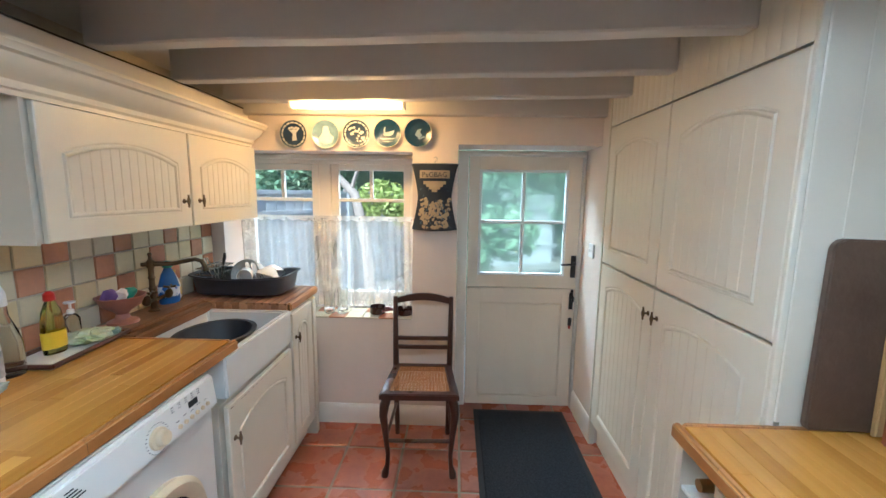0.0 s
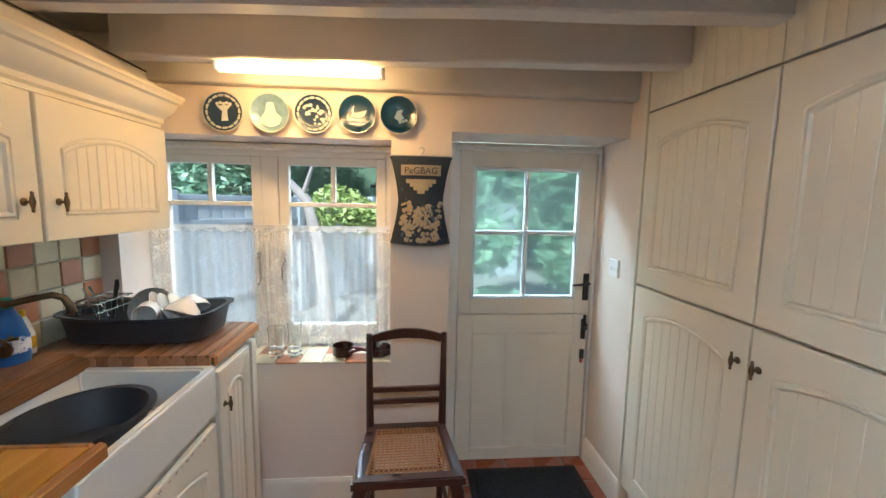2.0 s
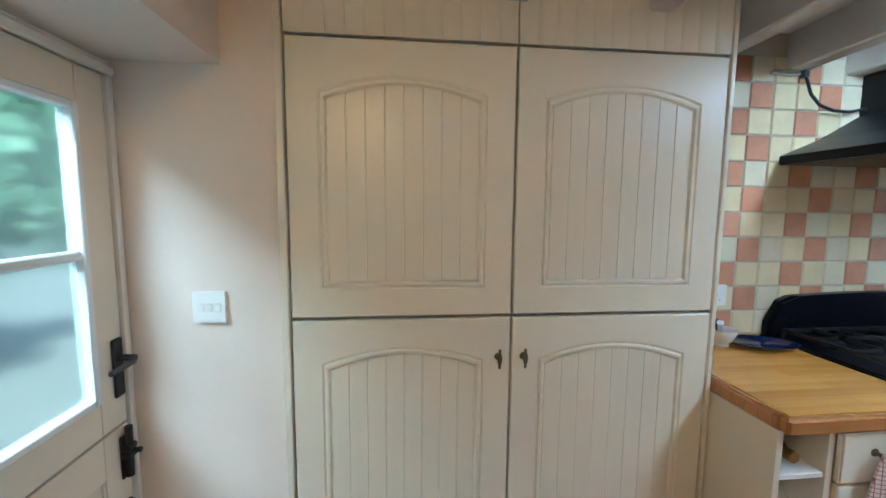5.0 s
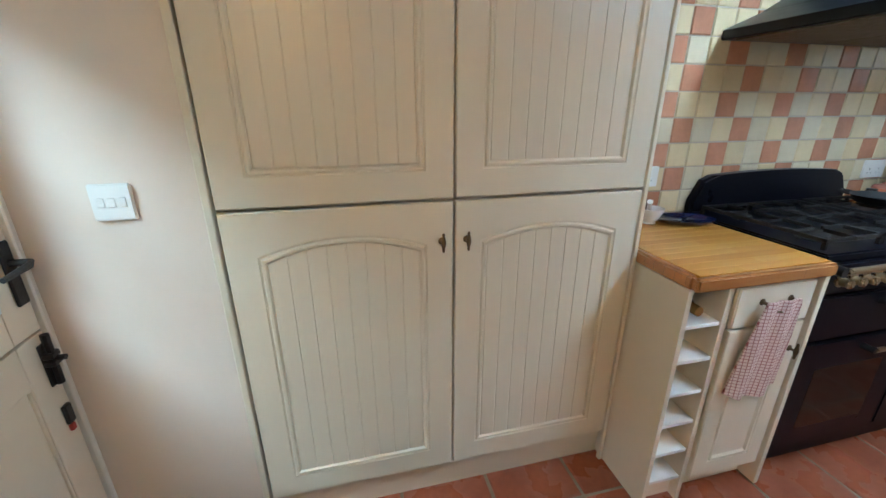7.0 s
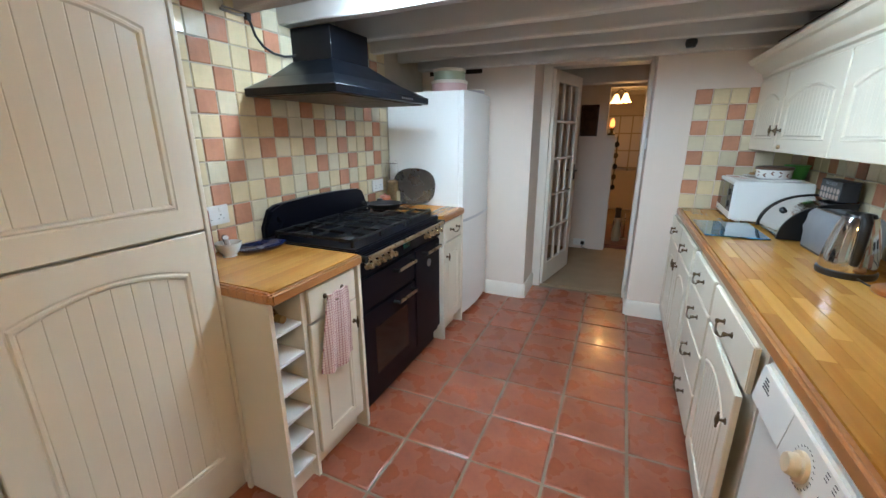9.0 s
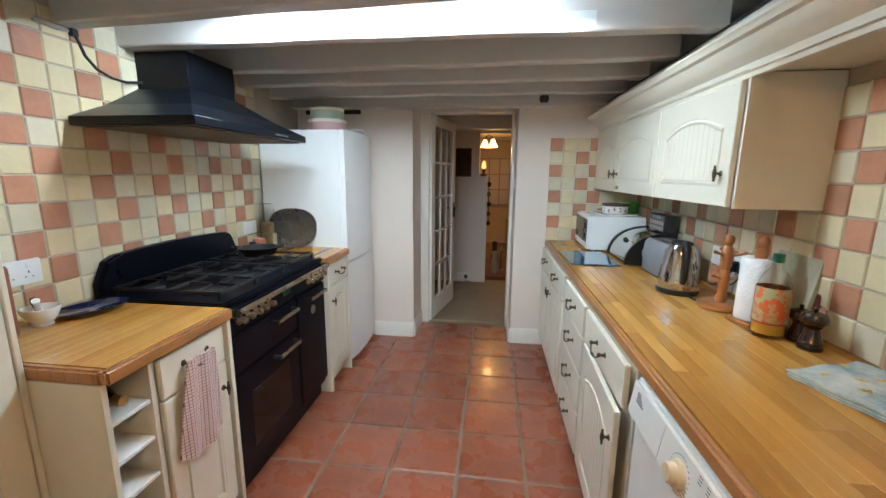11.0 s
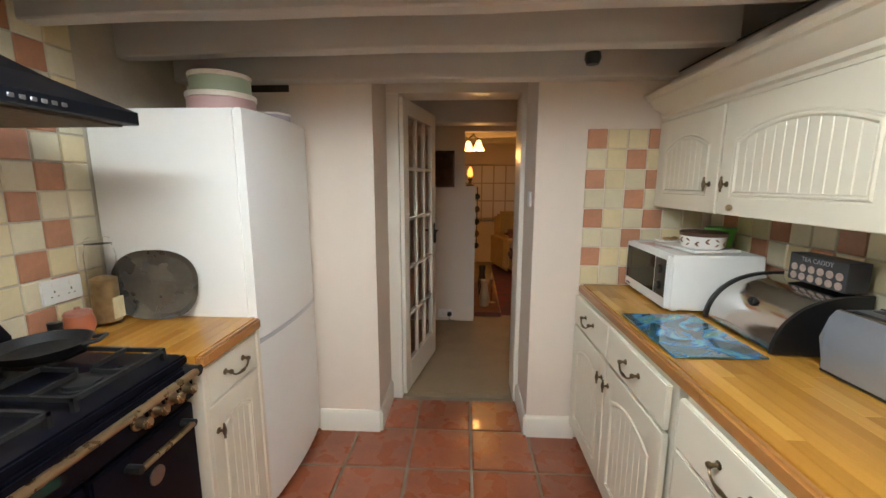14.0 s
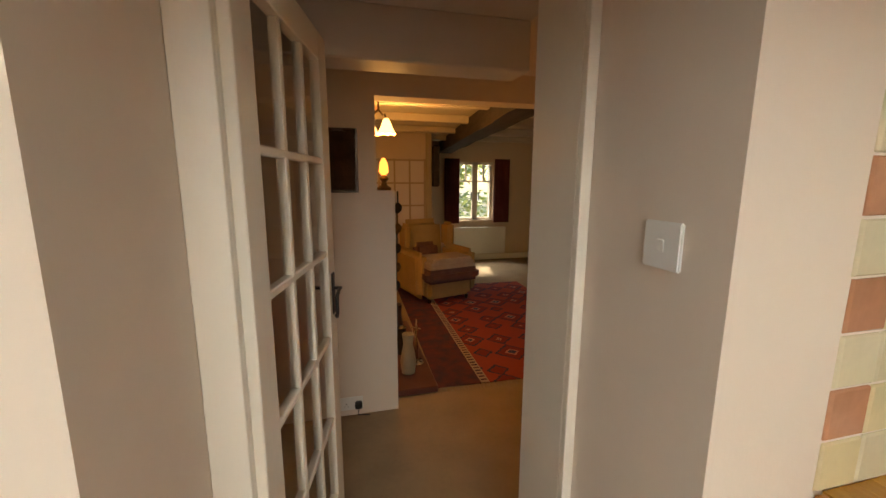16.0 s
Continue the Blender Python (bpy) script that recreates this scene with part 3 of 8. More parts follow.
def wall_unit(y0, widths, knobs, label):
    w = sum(widths)
    u = thing("wall_cabinet", on_west(y0, -1.218), label, "kitchen cabinet", "wall cabinets along the west wall")
    bm = B()
    box(bm, 0, w, 0.010, 0.278, WZB, WZT + 0.02)
    part("carcass", bm, CREAM_SIDE, u, smooth=False)
    x = 0
    for wd, kx in zip(widths, knobs):
        d = put_door(u, x + 0.004, WZB, wd - 0.008, WZT - WZB, None, 0.05, top=0.085)
        hardware("knob", d, (wd - 0.008) - 0.05 if kx > 0 else 0.05, 0.115)
        x += wd
    return u


ua = wall_unit(YS + 0.002, (0.505, 0.67, 0.632), (1, -1, 1), "cream wall cupboard with three arched beadboard doors and moulded cornice above")
ub = wall_unit(1.07, (0.66, 0.60), (1, -1), "cream wall cupboard with two arched beadboard doors beside the window")
for y0, y1, un in ((0.3095, 0.322, ua), (1.054, 1.068, ub)):
    bm = B()
    box(bm, -1.2185, XL + 0.001, y0, y1, WZB - 0.003, WZT + 0.02, 0.001)
    part("end_panel", bm, CREAM_SIDE, un, smooth=False, m=un.matrix_basis.inverted())

# cornice: moulded profile swept along the run
prof = [(-1.235, 1.768), (-1.212, 1.768), (-1.212, 1.782), (-1.200, 1.790), (-1.198, 1.806), (-1.186, 1.815), (-1.165, 1.826), (-1.148, 1.845), (-1.140, 1.862), (-1.122, 1.866), (-1.118, 1.878), (-1.110, 1.884), (-1.110, 1.894), (-1.235, 1.894)]
bm = B()
prism(bm, [(px, pz - 0.028) for px, pz in prof], "y", YS + 0.002, YN - 0.01)
tagged(mesh_ob("cornice", bm, CREAM, smooth=True), "long cream moulded cornice above the wall cupboards", "cornice")
bm = B()
box(bm, XL + 0.002, -1.20, 0.338, 1.054, 1.757, 1.771)
tagged(mesh_ob("soffit_panel", bm, CREAM_SIDE), "cream board bridging the gap between the wall cupboards", "panel")

# tall larder units, east
TY1, TY0, TX = 2.185, 0.936, 0.832
u = thing("tall_cabinet", pose(TX + 0.018, TY1, 0, 0, 0, -90), "tall cream larder cupboard with four arched beadboard doors", "kitchen cabinet")
W = TY1 - TY0
bm = B()
box(bm, 0.0, W, 0.014, XR - TX - 0.02, 0.14, CEIL - 0.003)
part("carcass", bm, CREAM_SIDE, u, smooth=False)
bm = B()
box(bm, 0.0, W, 0.03, 0.045, 0, 0.14)
part("plinth", bm, CREAM_SIDE, u, smooth=False)
xm = 0.618
for x, w, k in ((0.012, xm - 0.014, 1), (xm + 0.002, W - xm - 0.020, -1)):
    hx = w - 0.035 if k > 0 else 0.035
    put_door(u, x, 0.150, w, 0.960, (hx, 0.845), 0.042, top=0.080, frame=0.078, pitch=0.049)
    put_door(u, x, 1.116, w, 0.731, None, 0.042, top=0.090, frame=0.078, pitch=0.049)
    bm = B()
    bead_sheet(bm, 0, w, 0, 0, CEIL - 1.853 - 0.004, 0.049)
    part("top_panel", bm, CREAM, u, m=pose(x, -0.018, 1.853))
bm = B()
box(bm, W - 0.016, W + 0.0, -0.020, 0.0, 0, CEIL - 0.004, 0.003)
part("edge_post", bm, CREAM, u)
bm = B()
box(bm, -0.012, 0.008, -0.022, 0.012, 0, CEIL - 0.004, 0.003)
part("edge_post", bm, CREAM, u)
bm = B()
bead_sheet(bm, 0, XR - TX - 0.003, 0, 0.91, CEIL - 0.004, 0.095, 0.004, 0.0024)
part("side_panel", bm, CREAM_SIDE, u, m=pose(W + 0.001, 0, 0, 0, 0, 90) @ pose(0, 0, 0))

# east base units
u = thing("wine_rack_cabinet", on_east(0.933, 0.616), "cream open wine rack with white shelves under the worktop end", "kitchen cabinet")
bm = B()
box(bm, 0, 0.018, -0.004, 0.59, 0.0, 0.862, 0.001)
box(bm, 0.148, 0.166, -0.004, 0.59, 0.0, 0.862, 0.001)
box(bm, 0.018, 0.148, 0.57, 0.58, 0.10, 0.862)
box(bm, 0.018, 0.148, 0.03, 0.04, 0.0, 0.09)
part("frame", bm, CREAM_SIDE, u, smooth=False)
for i in range(6):
    bm = B()
    box(bm, 0.019, 0.147, 0.0, 0.57, 0, 0.014, 0.002)
    part("shelf", bm, WHITEPL, u, "white laminate shelf", m=pose(0, 0, 0.10 + i * 0.125) if i < 6 else None)
u = thing("base_cabinet", on_east(0.766, 0.616), "narrow cream cabinet, drawer over plain panelled door beside the cooker", "kitchen cabinet")
carcass(u, 0.32, 0.59, 0.10, 0.862)
d = put_drawer(u, 0.004, 0.715, 0.30, 0.14, ())
hardware("drawer_pull", d, 0.15, 0.085)
put_door(u, 0.004, 0.11, 0.30, 0.60, (0.27, 0.50), 0.0, frame=0.06, plain=True)
bm = B()
box(bm, 0.322, 0.343, -0.022, 0.59, 0, 0.862, 0.002)
part("end_panel", bm, CREAM_SIDE, u, smooth=False)
u = thing("base_cabinet", on_east(-0.52, 0.616), "narrow cream cabinet with drawer and beadboard door between cooker and fridge", "kitchen cabinet")
carcass(u, 0.345, 0.59, 0.10, 0.862)
put_drawer(u, 0.022, 0.715, 0.31, 0.14)
put_door(u, 0.022, 0.11, 0.31, 0.60, (0.035, 0.50), 0.03, frame=0.06)
bm = B()
box(bm, -0.002, 0.02, -0.022, 0.59, 0, 0.862, 0.002)
box(bm, 0.335, 0.357, -0.022, 0.59, 0, 0.862, 0.002)
part("end_panel", bm, CREAM_SIDE, u, smooth=False)

# ---- window ----
def frame_rect(bm, x0, x1, y0, y1, z0, z1, s, t=None, b=None, bev=0.003):
    t, b = t or s, b or s
    box(bm, x0, x0 + s, y0, y1, z0, z1, bev)
    box(bm, x1 - s, x1, y0, y1, z0, z1, bev)
    box(bm, x0 + s, x1 - s, y0, y1, z1 - t, z1, bev)
    box(bm, x0 + s, x1 - s, y0, y1, z0, z0 + b, bev)


WY = 2.545
win = tagged(new("window", None), "cream painted two-casement cottage window with glazing bars", "window", kind="structure")
bm = B()
frame_rect(bm, WX0, WX1, WY, WY + 0.07, WZ0 + 0.02, WZ1 - 0.002, 0.035, 0.06)
box(bm, -0.895, -0.815, WY, WY + 0.07, WZ0 + 0.05, WZ1 - 0.06, 0.004)
box(bm, WX0, WX1, WY - 0.03, WY, WZ1 - 0.035, WZ1 - 0.002, 0.006)
part("window_frame", bm, WHITE_TRIM, win)
for x0, x1 in ((WX0 + 0.036, -0.896), (-0.814, WX1 - 0.036)):
    bm = B()
    y0, y1 = WY + 0.008, WY + 0.045
    frame_rect(bm, x0, x1, y0, y1, 0.76, 1.663, 0.048, 0.04, 0.06)
    zt = 1.432
    box(bm, x0 + 0.048, x1 - 0.048, y0 + 0.003, y1, zt - 0.011, zt + 0.011, 0.003)
    xm_ = (x0 + x1) / 2
    box(bm, xm_ - 0.011, xm_ + 0.011, y0 + 0.003, y1, zt + 0.011, 1.623, 0.003)
    c = part("casement", bm, WHITE_TRIM, win)
    bm = B()
    box(bm, x0 + 0.046, x1 - 0.046, y0 + 0.02, y0 + 0.024, 0.80, 1.64)
    g = part("pane", bm, CLEAR, c, smooth=False)
    g.visible_shadow = False
for x, s in ((-0.918, 1), (-0.79, -1)):
    bm = B()
    box(bm, x - 0.007, x + 0.007, WY - 0.004, WY + 0.008, 1.10, 1.19, 0.003)
    tube(bm, [(x, WY - 0.012, 1.15), (x + s * 0.012, WY - 0.018, 1.12), (x + s * 0.012, WY - 0.016, 1.06), (x, WY - 0.014, 1.03)], 0.005, 6)
    part("catch", bm, BLACKIRON, win, "black iron monkey-tail window catch")

# door
DY = 2.592
door = tagged(new("door", None), "cream painted stable door with four obscured panes above", "door", kind="structure")
bm = B()
box(bm, DX0 + 0.002, 0.085, DY - 0.01, DY + 0.06, -0.005, 1.762, 0.004)
box(bm, 0.826, DX1 - 0.002, DY - 0.01, DY + 0.06, -0.005, 1.762, 0.004)
box(bm, 0.085, 0.826, DY - 0.01, DY + 0.06, 1.735, 1.762, 0.004)
box(bm, 0.06, 0.836, DY - 0.022, DY - 0.01, 1.725, 1.75, 0.005)
part("door_frame", bm, WHITE_TRIM, door)
GX0, GX1, GZ0, GZ1 = 0.163, 0.733, 0.948, 1.638
bm = B()
a, b = 0.090, 0.821
box(bm, a, GX0 - 0.004, DY, DY + 0.044, 0.860, 1.728, 0.002)
box(bm, GX1 + 0.004, b, DY, DY + 0.044, 0.860, 1.728, 0.002)
box(bm, GX0 - 0.004, GX1 + 0.004, DY, DY + 0.044, GZ1 + 0.004, 1.728, 0.002)
box(bm, GX0 - 0.004, GX1 + 0.004, DY, DY + 0.044, 0.860, GZ0 - 0.004, 0.002)
up = part("upper_leaf", bm, DOORPAINT, door)
bm = B()
frame_rect(bm, GX0 - 0.006, GX1 + 0.006, DY - 0.004, DY + 0.03, GZ0 - 0.006, GZ1 + 0.006, 0.018)
zc, xc = 1.302, (GX0 + GX1) / 2
box(bm, xc - 0.012, xc + 0.012, DY + 0.001, DY + 0.03, GZ0 + 0.01, GZ1 - 0.01, 0.005)
box(bm, GX0 + 0.01, GX1 - 0.01, DY + 0.0012, DY + 0.03, zc - 0.012, zc + 0.012, 0.005)
part("glazing_bar", bm, M("white_glazing_bar", (0.84, 0.85, 0.84), 0.3, var=0.05), up, "white painted glazing bars and beads")
for x0, x1 in ((GX0, xc), (xc, GX1)):
    for z0, z1 in ((GZ0, zc), (zc, GZ1)):
        bm = B()
        box(bm, x0 + 0.006, x1 - 0.006, DY + 0.016, DY + 0.020, z0 + 0.006, z1 - 0.006)
        g = part("pane", bm, FROST, up, "obscured glass pane", smooth=False)
        g.visible_shadow = False
bm = B()
box(bm, a, a + 0.085, DY, DY + 0.044, 0.008, 0.854, 0.002)
box(bm, b - 0.085, b, DY, DY + 0.044, 0.008, 0.854, 0.002)
box(bm, a + 0.085, b - 0.085, DY, DY + 0.044, 0.75, 0.854, 0.002)
box(bm, a + 0.085, b - 0.085, DY, DY + 0.044, 0.008, 0.066, 0.002)
bead_sheet(bm, a + 0.083, b - 0.083, DY + 0.010, 0.060, 0.755, 0.19, 0.012, 0.0004)
low = part("lower_leaf", bm, DOORPAINT, door)
bm = B()
box(bm, a + 0.083, b - 0.083, DY - 0.003, DY + 0.016, 0.064, 0.080, 0.004)
for mx0 in (a + 0.0852, b - 0.0912):
    box(bm, mx0, mx0 + 0.006, DY + 0.003, DY + 0.014, 0.081, 0.742, 0.002)
box(bm, a + 0.083, b - 0.083, DY + 0.002, DY + 0.016, 0.743, 0.752, 0.003)
part("moulding", bm, DOORPAINT, low)
bm = B()
box(bm, 0.780, 0.813, DY - 0.008, DY, 0.935, 1.085, 0.003)
tube(bm, [(0.797, DY - 0.006, 1.035), (0.797, DY - 0.045, 1.035), (0.780, DY - 0.052, 1.033), (0.705, DY - 0.050, 1.028)], [0.009, 0.008, 0.008, 0.006], 8)
part("door_handle", bm, BLACKIRON, up, "black iron lever handle on a backplate")
bm = B()
box(bm, 0.783, 0.809, DY - 0.007, DY, 0.715, 0.83, 0.003)
tube(bm, [(0.796, DY - 0.015, 0.72), (0.796, DY - 0.018, 0.855)], 0.009, 8)
tube(bm, [(0.796, DY - 0.02, 0.79), (0.796, DY - 0.045, 0.79)], 0.007, 8)
for z in (0.780, 0.80):
    box(bm, 0.781, 0.811, DY - 0.028, DY - 0.004, z - 0.008, z + 0.008, 0.003)
part("bolt", bm, BLACKIRON, low, "black iron sliding bolt")
bm = B()
box(bm, 0.783, 0.807, DY - 0.012, DY, 0.60, 0.655, 0.003)
lk = part("lock", bm, BLACKPL, low, "small black rim lock with a red tag")
bm = B()
box(bm, 0.787, 0.801, DY - 0.010, DY, 0.578, 0.598, 0.002)
part("tag", bm, M("faded_red_tag", (0.45, 0.05, 0.03), 0.5), lk, "small red tag")

# door between kitchen and hall
bm = B()
FY = -1.86
box(bm, 0.174, RX1 - 0.001, FY - 0.02, FY + 0.0, 0, 1.9645, 0.002)
box(bm, RX0 + 0.001, -0.565, FY - 0.02, FY + 0.0, 0, 1.9645, 0.002)
box(bm, 0.174, 0.194, FY - 0.25, FY - 0.02, 0, 1.97, 0.003)
box(bm, -0.585, -0.565, FY - 0.25, FY - 0.02, 0, 1.97, 0.003)
box(bm, RX0 + 0.001, RX1 - 0.001, FY - 0.02, FY + 0.0, 1.965, 2.043, 0.002)
box(bm, -0.585, 0.194, FY - 0.25, FY - 0.02, 1.972, 1.990, 0.003)
structure("door_architrave", bm, WHITE_TRIM, True)
fd = tagged(new("glazed_door", None), "white fifteen-pane glazed interior door standing open", "door", kind="structure")
fd.matrix_basis = pose(0.168, FY - 0.040, 0.0, 0, 0, -101.5)
DW, DH = 0.735, 1.955
bm = B()
frame_rect(bm, 0, DW, -0.018, 0.018, 0.012, DH, 0.095, 0.095, 0.20)
part("door_frame", bm, WHITE_TRIM, fd)
bm = B()
gx0, gx1, gz0, gz1 = 0.095, DW - 0.095, 0.212, DH - 0.095
for i in (1, 2):
    x = gx0 + (gx1 - gx0) * i / 3
    box(bm, x - 0.011, x + 0.011, -0.014, 0.014, gz0, gz1, 0.004)
for j in range(1, 5):
    z = gz0 + (gz1 - gz0) * j / 5
    box(bm, gx0, gx1, -0.0145, 0.0145, z - 0.011, z + 0.011, 0.004)
part("glazing_bar", bm, WHITE_TRIM, fd)
for i in range(3):
    for j in range(5):
        bm = B()
        x0, x1 = gx0 + (gx1 - gx0) * i / 3 + 0.008, gx0 + (gx1 - gx0) * (i + 1) / 3 - 0.008
        z0, z1 = gz0 + (gz1 - gz0) * j / 5 + 0.008, gz0 + (gz1 - gz0) * (j + 1) / 5 - 0.008
        box(bm, x0, x1, -0.002, 0.002, z0, z1)
        part("pane", bm, CLEAR, fd, "clear glass pane", smooth=False)
for s in (-1, 1):
    bm = B()
    box(bm, DW - 0.065, DW - 0.030, s * 0.018, s * 0.024, 0.96, 1.12, 0.002)
    y = s * 0.05
    tube(bm, [(DW - 0.048, s * 0.02, 1.06), (DW - 0.048, y, 1.06), (DW - 0.075, y, 1.065), (DW - 0.115, y, 1.05), (DW - 0.125, y, 1.02), (DW - 0.120, y, 0.99), (DW - 0.135, y, 0.975), (DW - 0.145, y, 0.985)], 0.0065, 8)
    part("door_handle", bm, BLACKIRON, fd, "black iron curly-tail lever handle")

# skirting
def skirting(x0, y0, x1, y1, h=0.13):
    dx, dy = x1 - x0, y1 - y0
    L = math.hypot(dx, dy)
    bm = B()
    prism(bm, [(0, 0), (0.016, 0), (0.016, h - 0.022), (0.010, h - 0.008), (0.006, h), (0, h)], "y", 0, L)
    structure("baseboard", bm, WHITE_TRIM, True).matrix_basis = Matrix.Translation((x0, y0, 0.0)) @ pose(0, 0, 0, 0, 0, math.degrees(math.atan2(dy, dx)) - 90)


skirting(-0.86, YN, DX0, YN)
skirting(DX0, YN, DX0, YN + 0.24)
skirting(DX1 - 0.001, YN + 0.24, DX1 - 0.001, 2.19, 0.14)
skirting(0.60, YS, RX1, YS)
skirting(RX0, YS, -0.86, YS)
skirting(RX1, YS, RX1, FY)
skirting(RX0, FY, RX0, YS)

# ---- range cooker ----
ck = thing("range_cooker", pose(0.640, 0.408, 0, 0, 0, -90), "black enamel range cooker with brass rail and arched splashback", "cooker")
CW, CD = 0.920, 0.570
bm = B()
box(bm, 0.004, CW - 0.004, 0.0, CD, 0.09, 0.885, 0.004)
box(bm, 0.01, CW - 0.01, 0.03, CD, 0.0, 0.09, 0.002)
part("body", bm, ENAMEL, ck)
bm = B()
box(bm, 0, CW, -0.012, CD, 0.885, 0.915, 0.006, 2)
part("hob_top", bm, ENAMEL, ck)
# arched splashback
pts = [(0.01, 0.915)]
for i in range(21):
    u = i / 20
    x = 0.01 + (CW - 0.02) * u
    e = min(u, 1 - u) / 0.11
    z = 0.965 + 0.10 * (math.sqrt(max(0, 1 - (1 - min(e, 1)) ** 2))) + 0.02 * (1 - (2 * u - 1) ** 2)
    pts.append((x, z))
pts.append((CW - 0.01, 0.915))
bm = B()
prism(bm, pts, "y", CD - 0.035, CD)
bmesh.ops.bevel(bm, geom=[e for e in bm.edges if abs(e.verts[0].co.y - e.verts[1].co.y) < 1e-6 and e.verts[0].co.y < CD - 0.02], offset=0.012, segments=2, affect="EDGES")
part("splashback", bm, ENAMEL, ck)
bm = B()
box(bm, 0.0, CW, -0.022, 0.0, 0.775, 0.885, 0.006, 2)
part("control_panel", bm, ENAMEL, ck)
for i, x in enumerate((0.07, 0.125, 0.18, 0.235, 0.29, 0.70, 0.76, 0.82, 0.875)):
    bm = B()
    lathe(bm, [(0, 0), (0.021, 0), (0.021, 0.006), (0.015, 0.008), (0.013, 0.026), (0.016, 0.030), (0.014, 0.036), (0, 0.038)], 16, pose(0, 0, 0, 90))
    part("knob", bm, PALEBRASS, ck, "brass and black control knob", m=pose(x, -0.022, 0.825))
bm = B()
box(bm, 0.42, 0.50, -0.025, -0.022, 0.812, 0.84, 0.001)
part("clock", bm, M("dim_green_display", (0.01, 0.05, 0.04), 0.1), ck, "small dark green clock display")
bm = B()
tube(bm, [(0.03, -0.055, 0.872), (CW - 0.03, -0.055, 0.872)], 0.0115, 12)
rail = part("towel_rail", bm, PALEBRASS, ck, "satin brass front rail")
bm = B()
for x in (0.02, CW - 0.02):
    bm = B()
    tube(bm, [(x, -0.01, 0.872), (x, -0.06, 0.872)], [0.016, 0.017], 10)
    part("rail_end", bm, BLACKPL, ck)
for x0, x1, z0, z1, win_ in ((0.012, 0.55, 0.595, 0.765, False), (0.012, 0.55, 0.13, 0.585, True), (0.56, CW - 0.012, 0.13, 0.765, False)):
    bm = B()
    box(bm, x0, x1, -0.022, 0.0, z0, z1, 0.006, 2)
    d = part("oven_door", bm, ENAMEL, ck)
    if win_:
        bm = B()
        box(bm, x0 + 0.10, x1 - 0.10, -0.0235, -0.021, z0 + 0.08, z1 - 0.11, 0.001)
        part("oven_window", bm, DARKGLASS, d, "dark oven window")
    hz = z1 - 0.04
    hx = x0 + 0.30 if x0 < 0.1 else x0 + 0.10
    bm = B()
    tube(bm, [(hx, -0.058, hz), (hx + 0.19, -0.058, hz)], 0.009, 10)
    h_ = part("handle", bm, PALEBRASS, d, "satin brass door handle")
    bm = B()
    for x in (hx - 0.004, hx + 0.194):
        bm = B()
        tube(bm, [(x, -0.02, hz), (x, -0.062, hz)], 0.012, 8)
        part("handle_post", bm, BLACKPL, d)
bm = B()
lathe(bm, [(0, 0), (0.026, 0), (0.026, 0.004), (0, 0.004)], 20, pose(0.74, -0.0222, 0.64, 90))
part("badge", bm, BRUSHED, ck, "round metal badge")
# burners and pan supports
for bx_, by_, br in ((0.14, 0.13, 0.045), (0.14, 0.40, 0.032), (0.40, 0.13, 0.032), (0.40, 0.38, 0.038), (0.72, 0.13, 0.045), (0.72, 0.40, 0.032)):
    bm = B()
    lathe(bm, [(0, 0), (br * 1.15, 0), (br * 1.15, 0.004), (br, 0.006), (br, 0.016), (br * 0.8, 0.020), (0, 0.021)], 20, pose(bx_, by_, 0.915))
    part("burner", bm, CASTIRON, ck)
for gx_, gw in ((0.04, 0.245), (0.295, 0.245), (0.60, 0.275)):
    bm = B()
    z = 0.951
    pts = [(gx_, 0.03, z), (gx_ + gw, 0.03, z), (gx_ + gw, 0.50, z), (gx_, 0.50, z), (gx_, 0.03, z)]
    for p, q in zip(pts, pts[1:]):
        box(bm, min(p[0], q[0]) - 0.005, max(p[0], q[0]) + 0.005, min(p[1], q[1]) - 0.005, max(p[1], q[1]) + 0.005, 0.940, 0.952)
    box(bm, gx_, gx_ + gw, 0.26, 0.27, 0.9405, 0.9525)
    for cy in (0.14, 0.39):
        for dx, dy in ((1, 0), (-1, 0), (0, 1), (0, -1)):
            cx = gx_ + gw / 2
            ex, ey = cx + dx * gw / 2, cy + dy * 0.115
            sx, sy = cx + dx * 0.025, cy + dy * 0.025
            box(bm, min(ex, sx) - 0.004, max(ex, sx) + 0.004, min(ey, sy) - 0.004, max(ey, sy) + 0.004, 0.941, 0.9535)
    for x in (gx_, gx_ + gw):
        for y in (0.03, 0.50):
            box(bm, x - 0.006, x + 0.006, y - 0.006, y + 0.006, 0.914, 0.942)
    part("pan_support", bm, CASTIRON, ck, "cast iron pan support")

# ---- hood ----
hd = thing("cooker_hood", pose(XR - 0.002, 0.380, 1.598, 0, 0, -90), "black painted chimney cooker hood with square flue", "cooker hood")
HW, HD = 0.890, 0.528
bm = B()
v = lambda x, y, z: bm.verts.new((x, y, z))
low = [(0, -HD, 0.035), (HW, -HD, 0.035), (HW, 0, 0.035), (0, 0, 0.035)]
mids = [(0.333, -0.262, 0.197), (0.668, -0.262, 0.197), (0.668, 0, 0.197), (0.333, 0, 0.197)]
A = [v(*p) for p in low]
Bv = [v(*((l[0] * 0.5 + m_[0] * 0.5), (l[1] * 0.5 + m_[1] * 0.5), 0.035 + 0.155 * 0.44)) for l, m_ in zip(low, mids)]
C = [v(*p) for p in mids]
for r, s in ((A, Bv), (Bv, C)):
    for i in range(4):
        bm.faces.new((r[i], r[(i + 1) % 4], s[(i + 1) % 4], s[i]))
bm.faces.new(C)
part("canopy", bm, HOODM, hd, smooth=False)
bm = B()
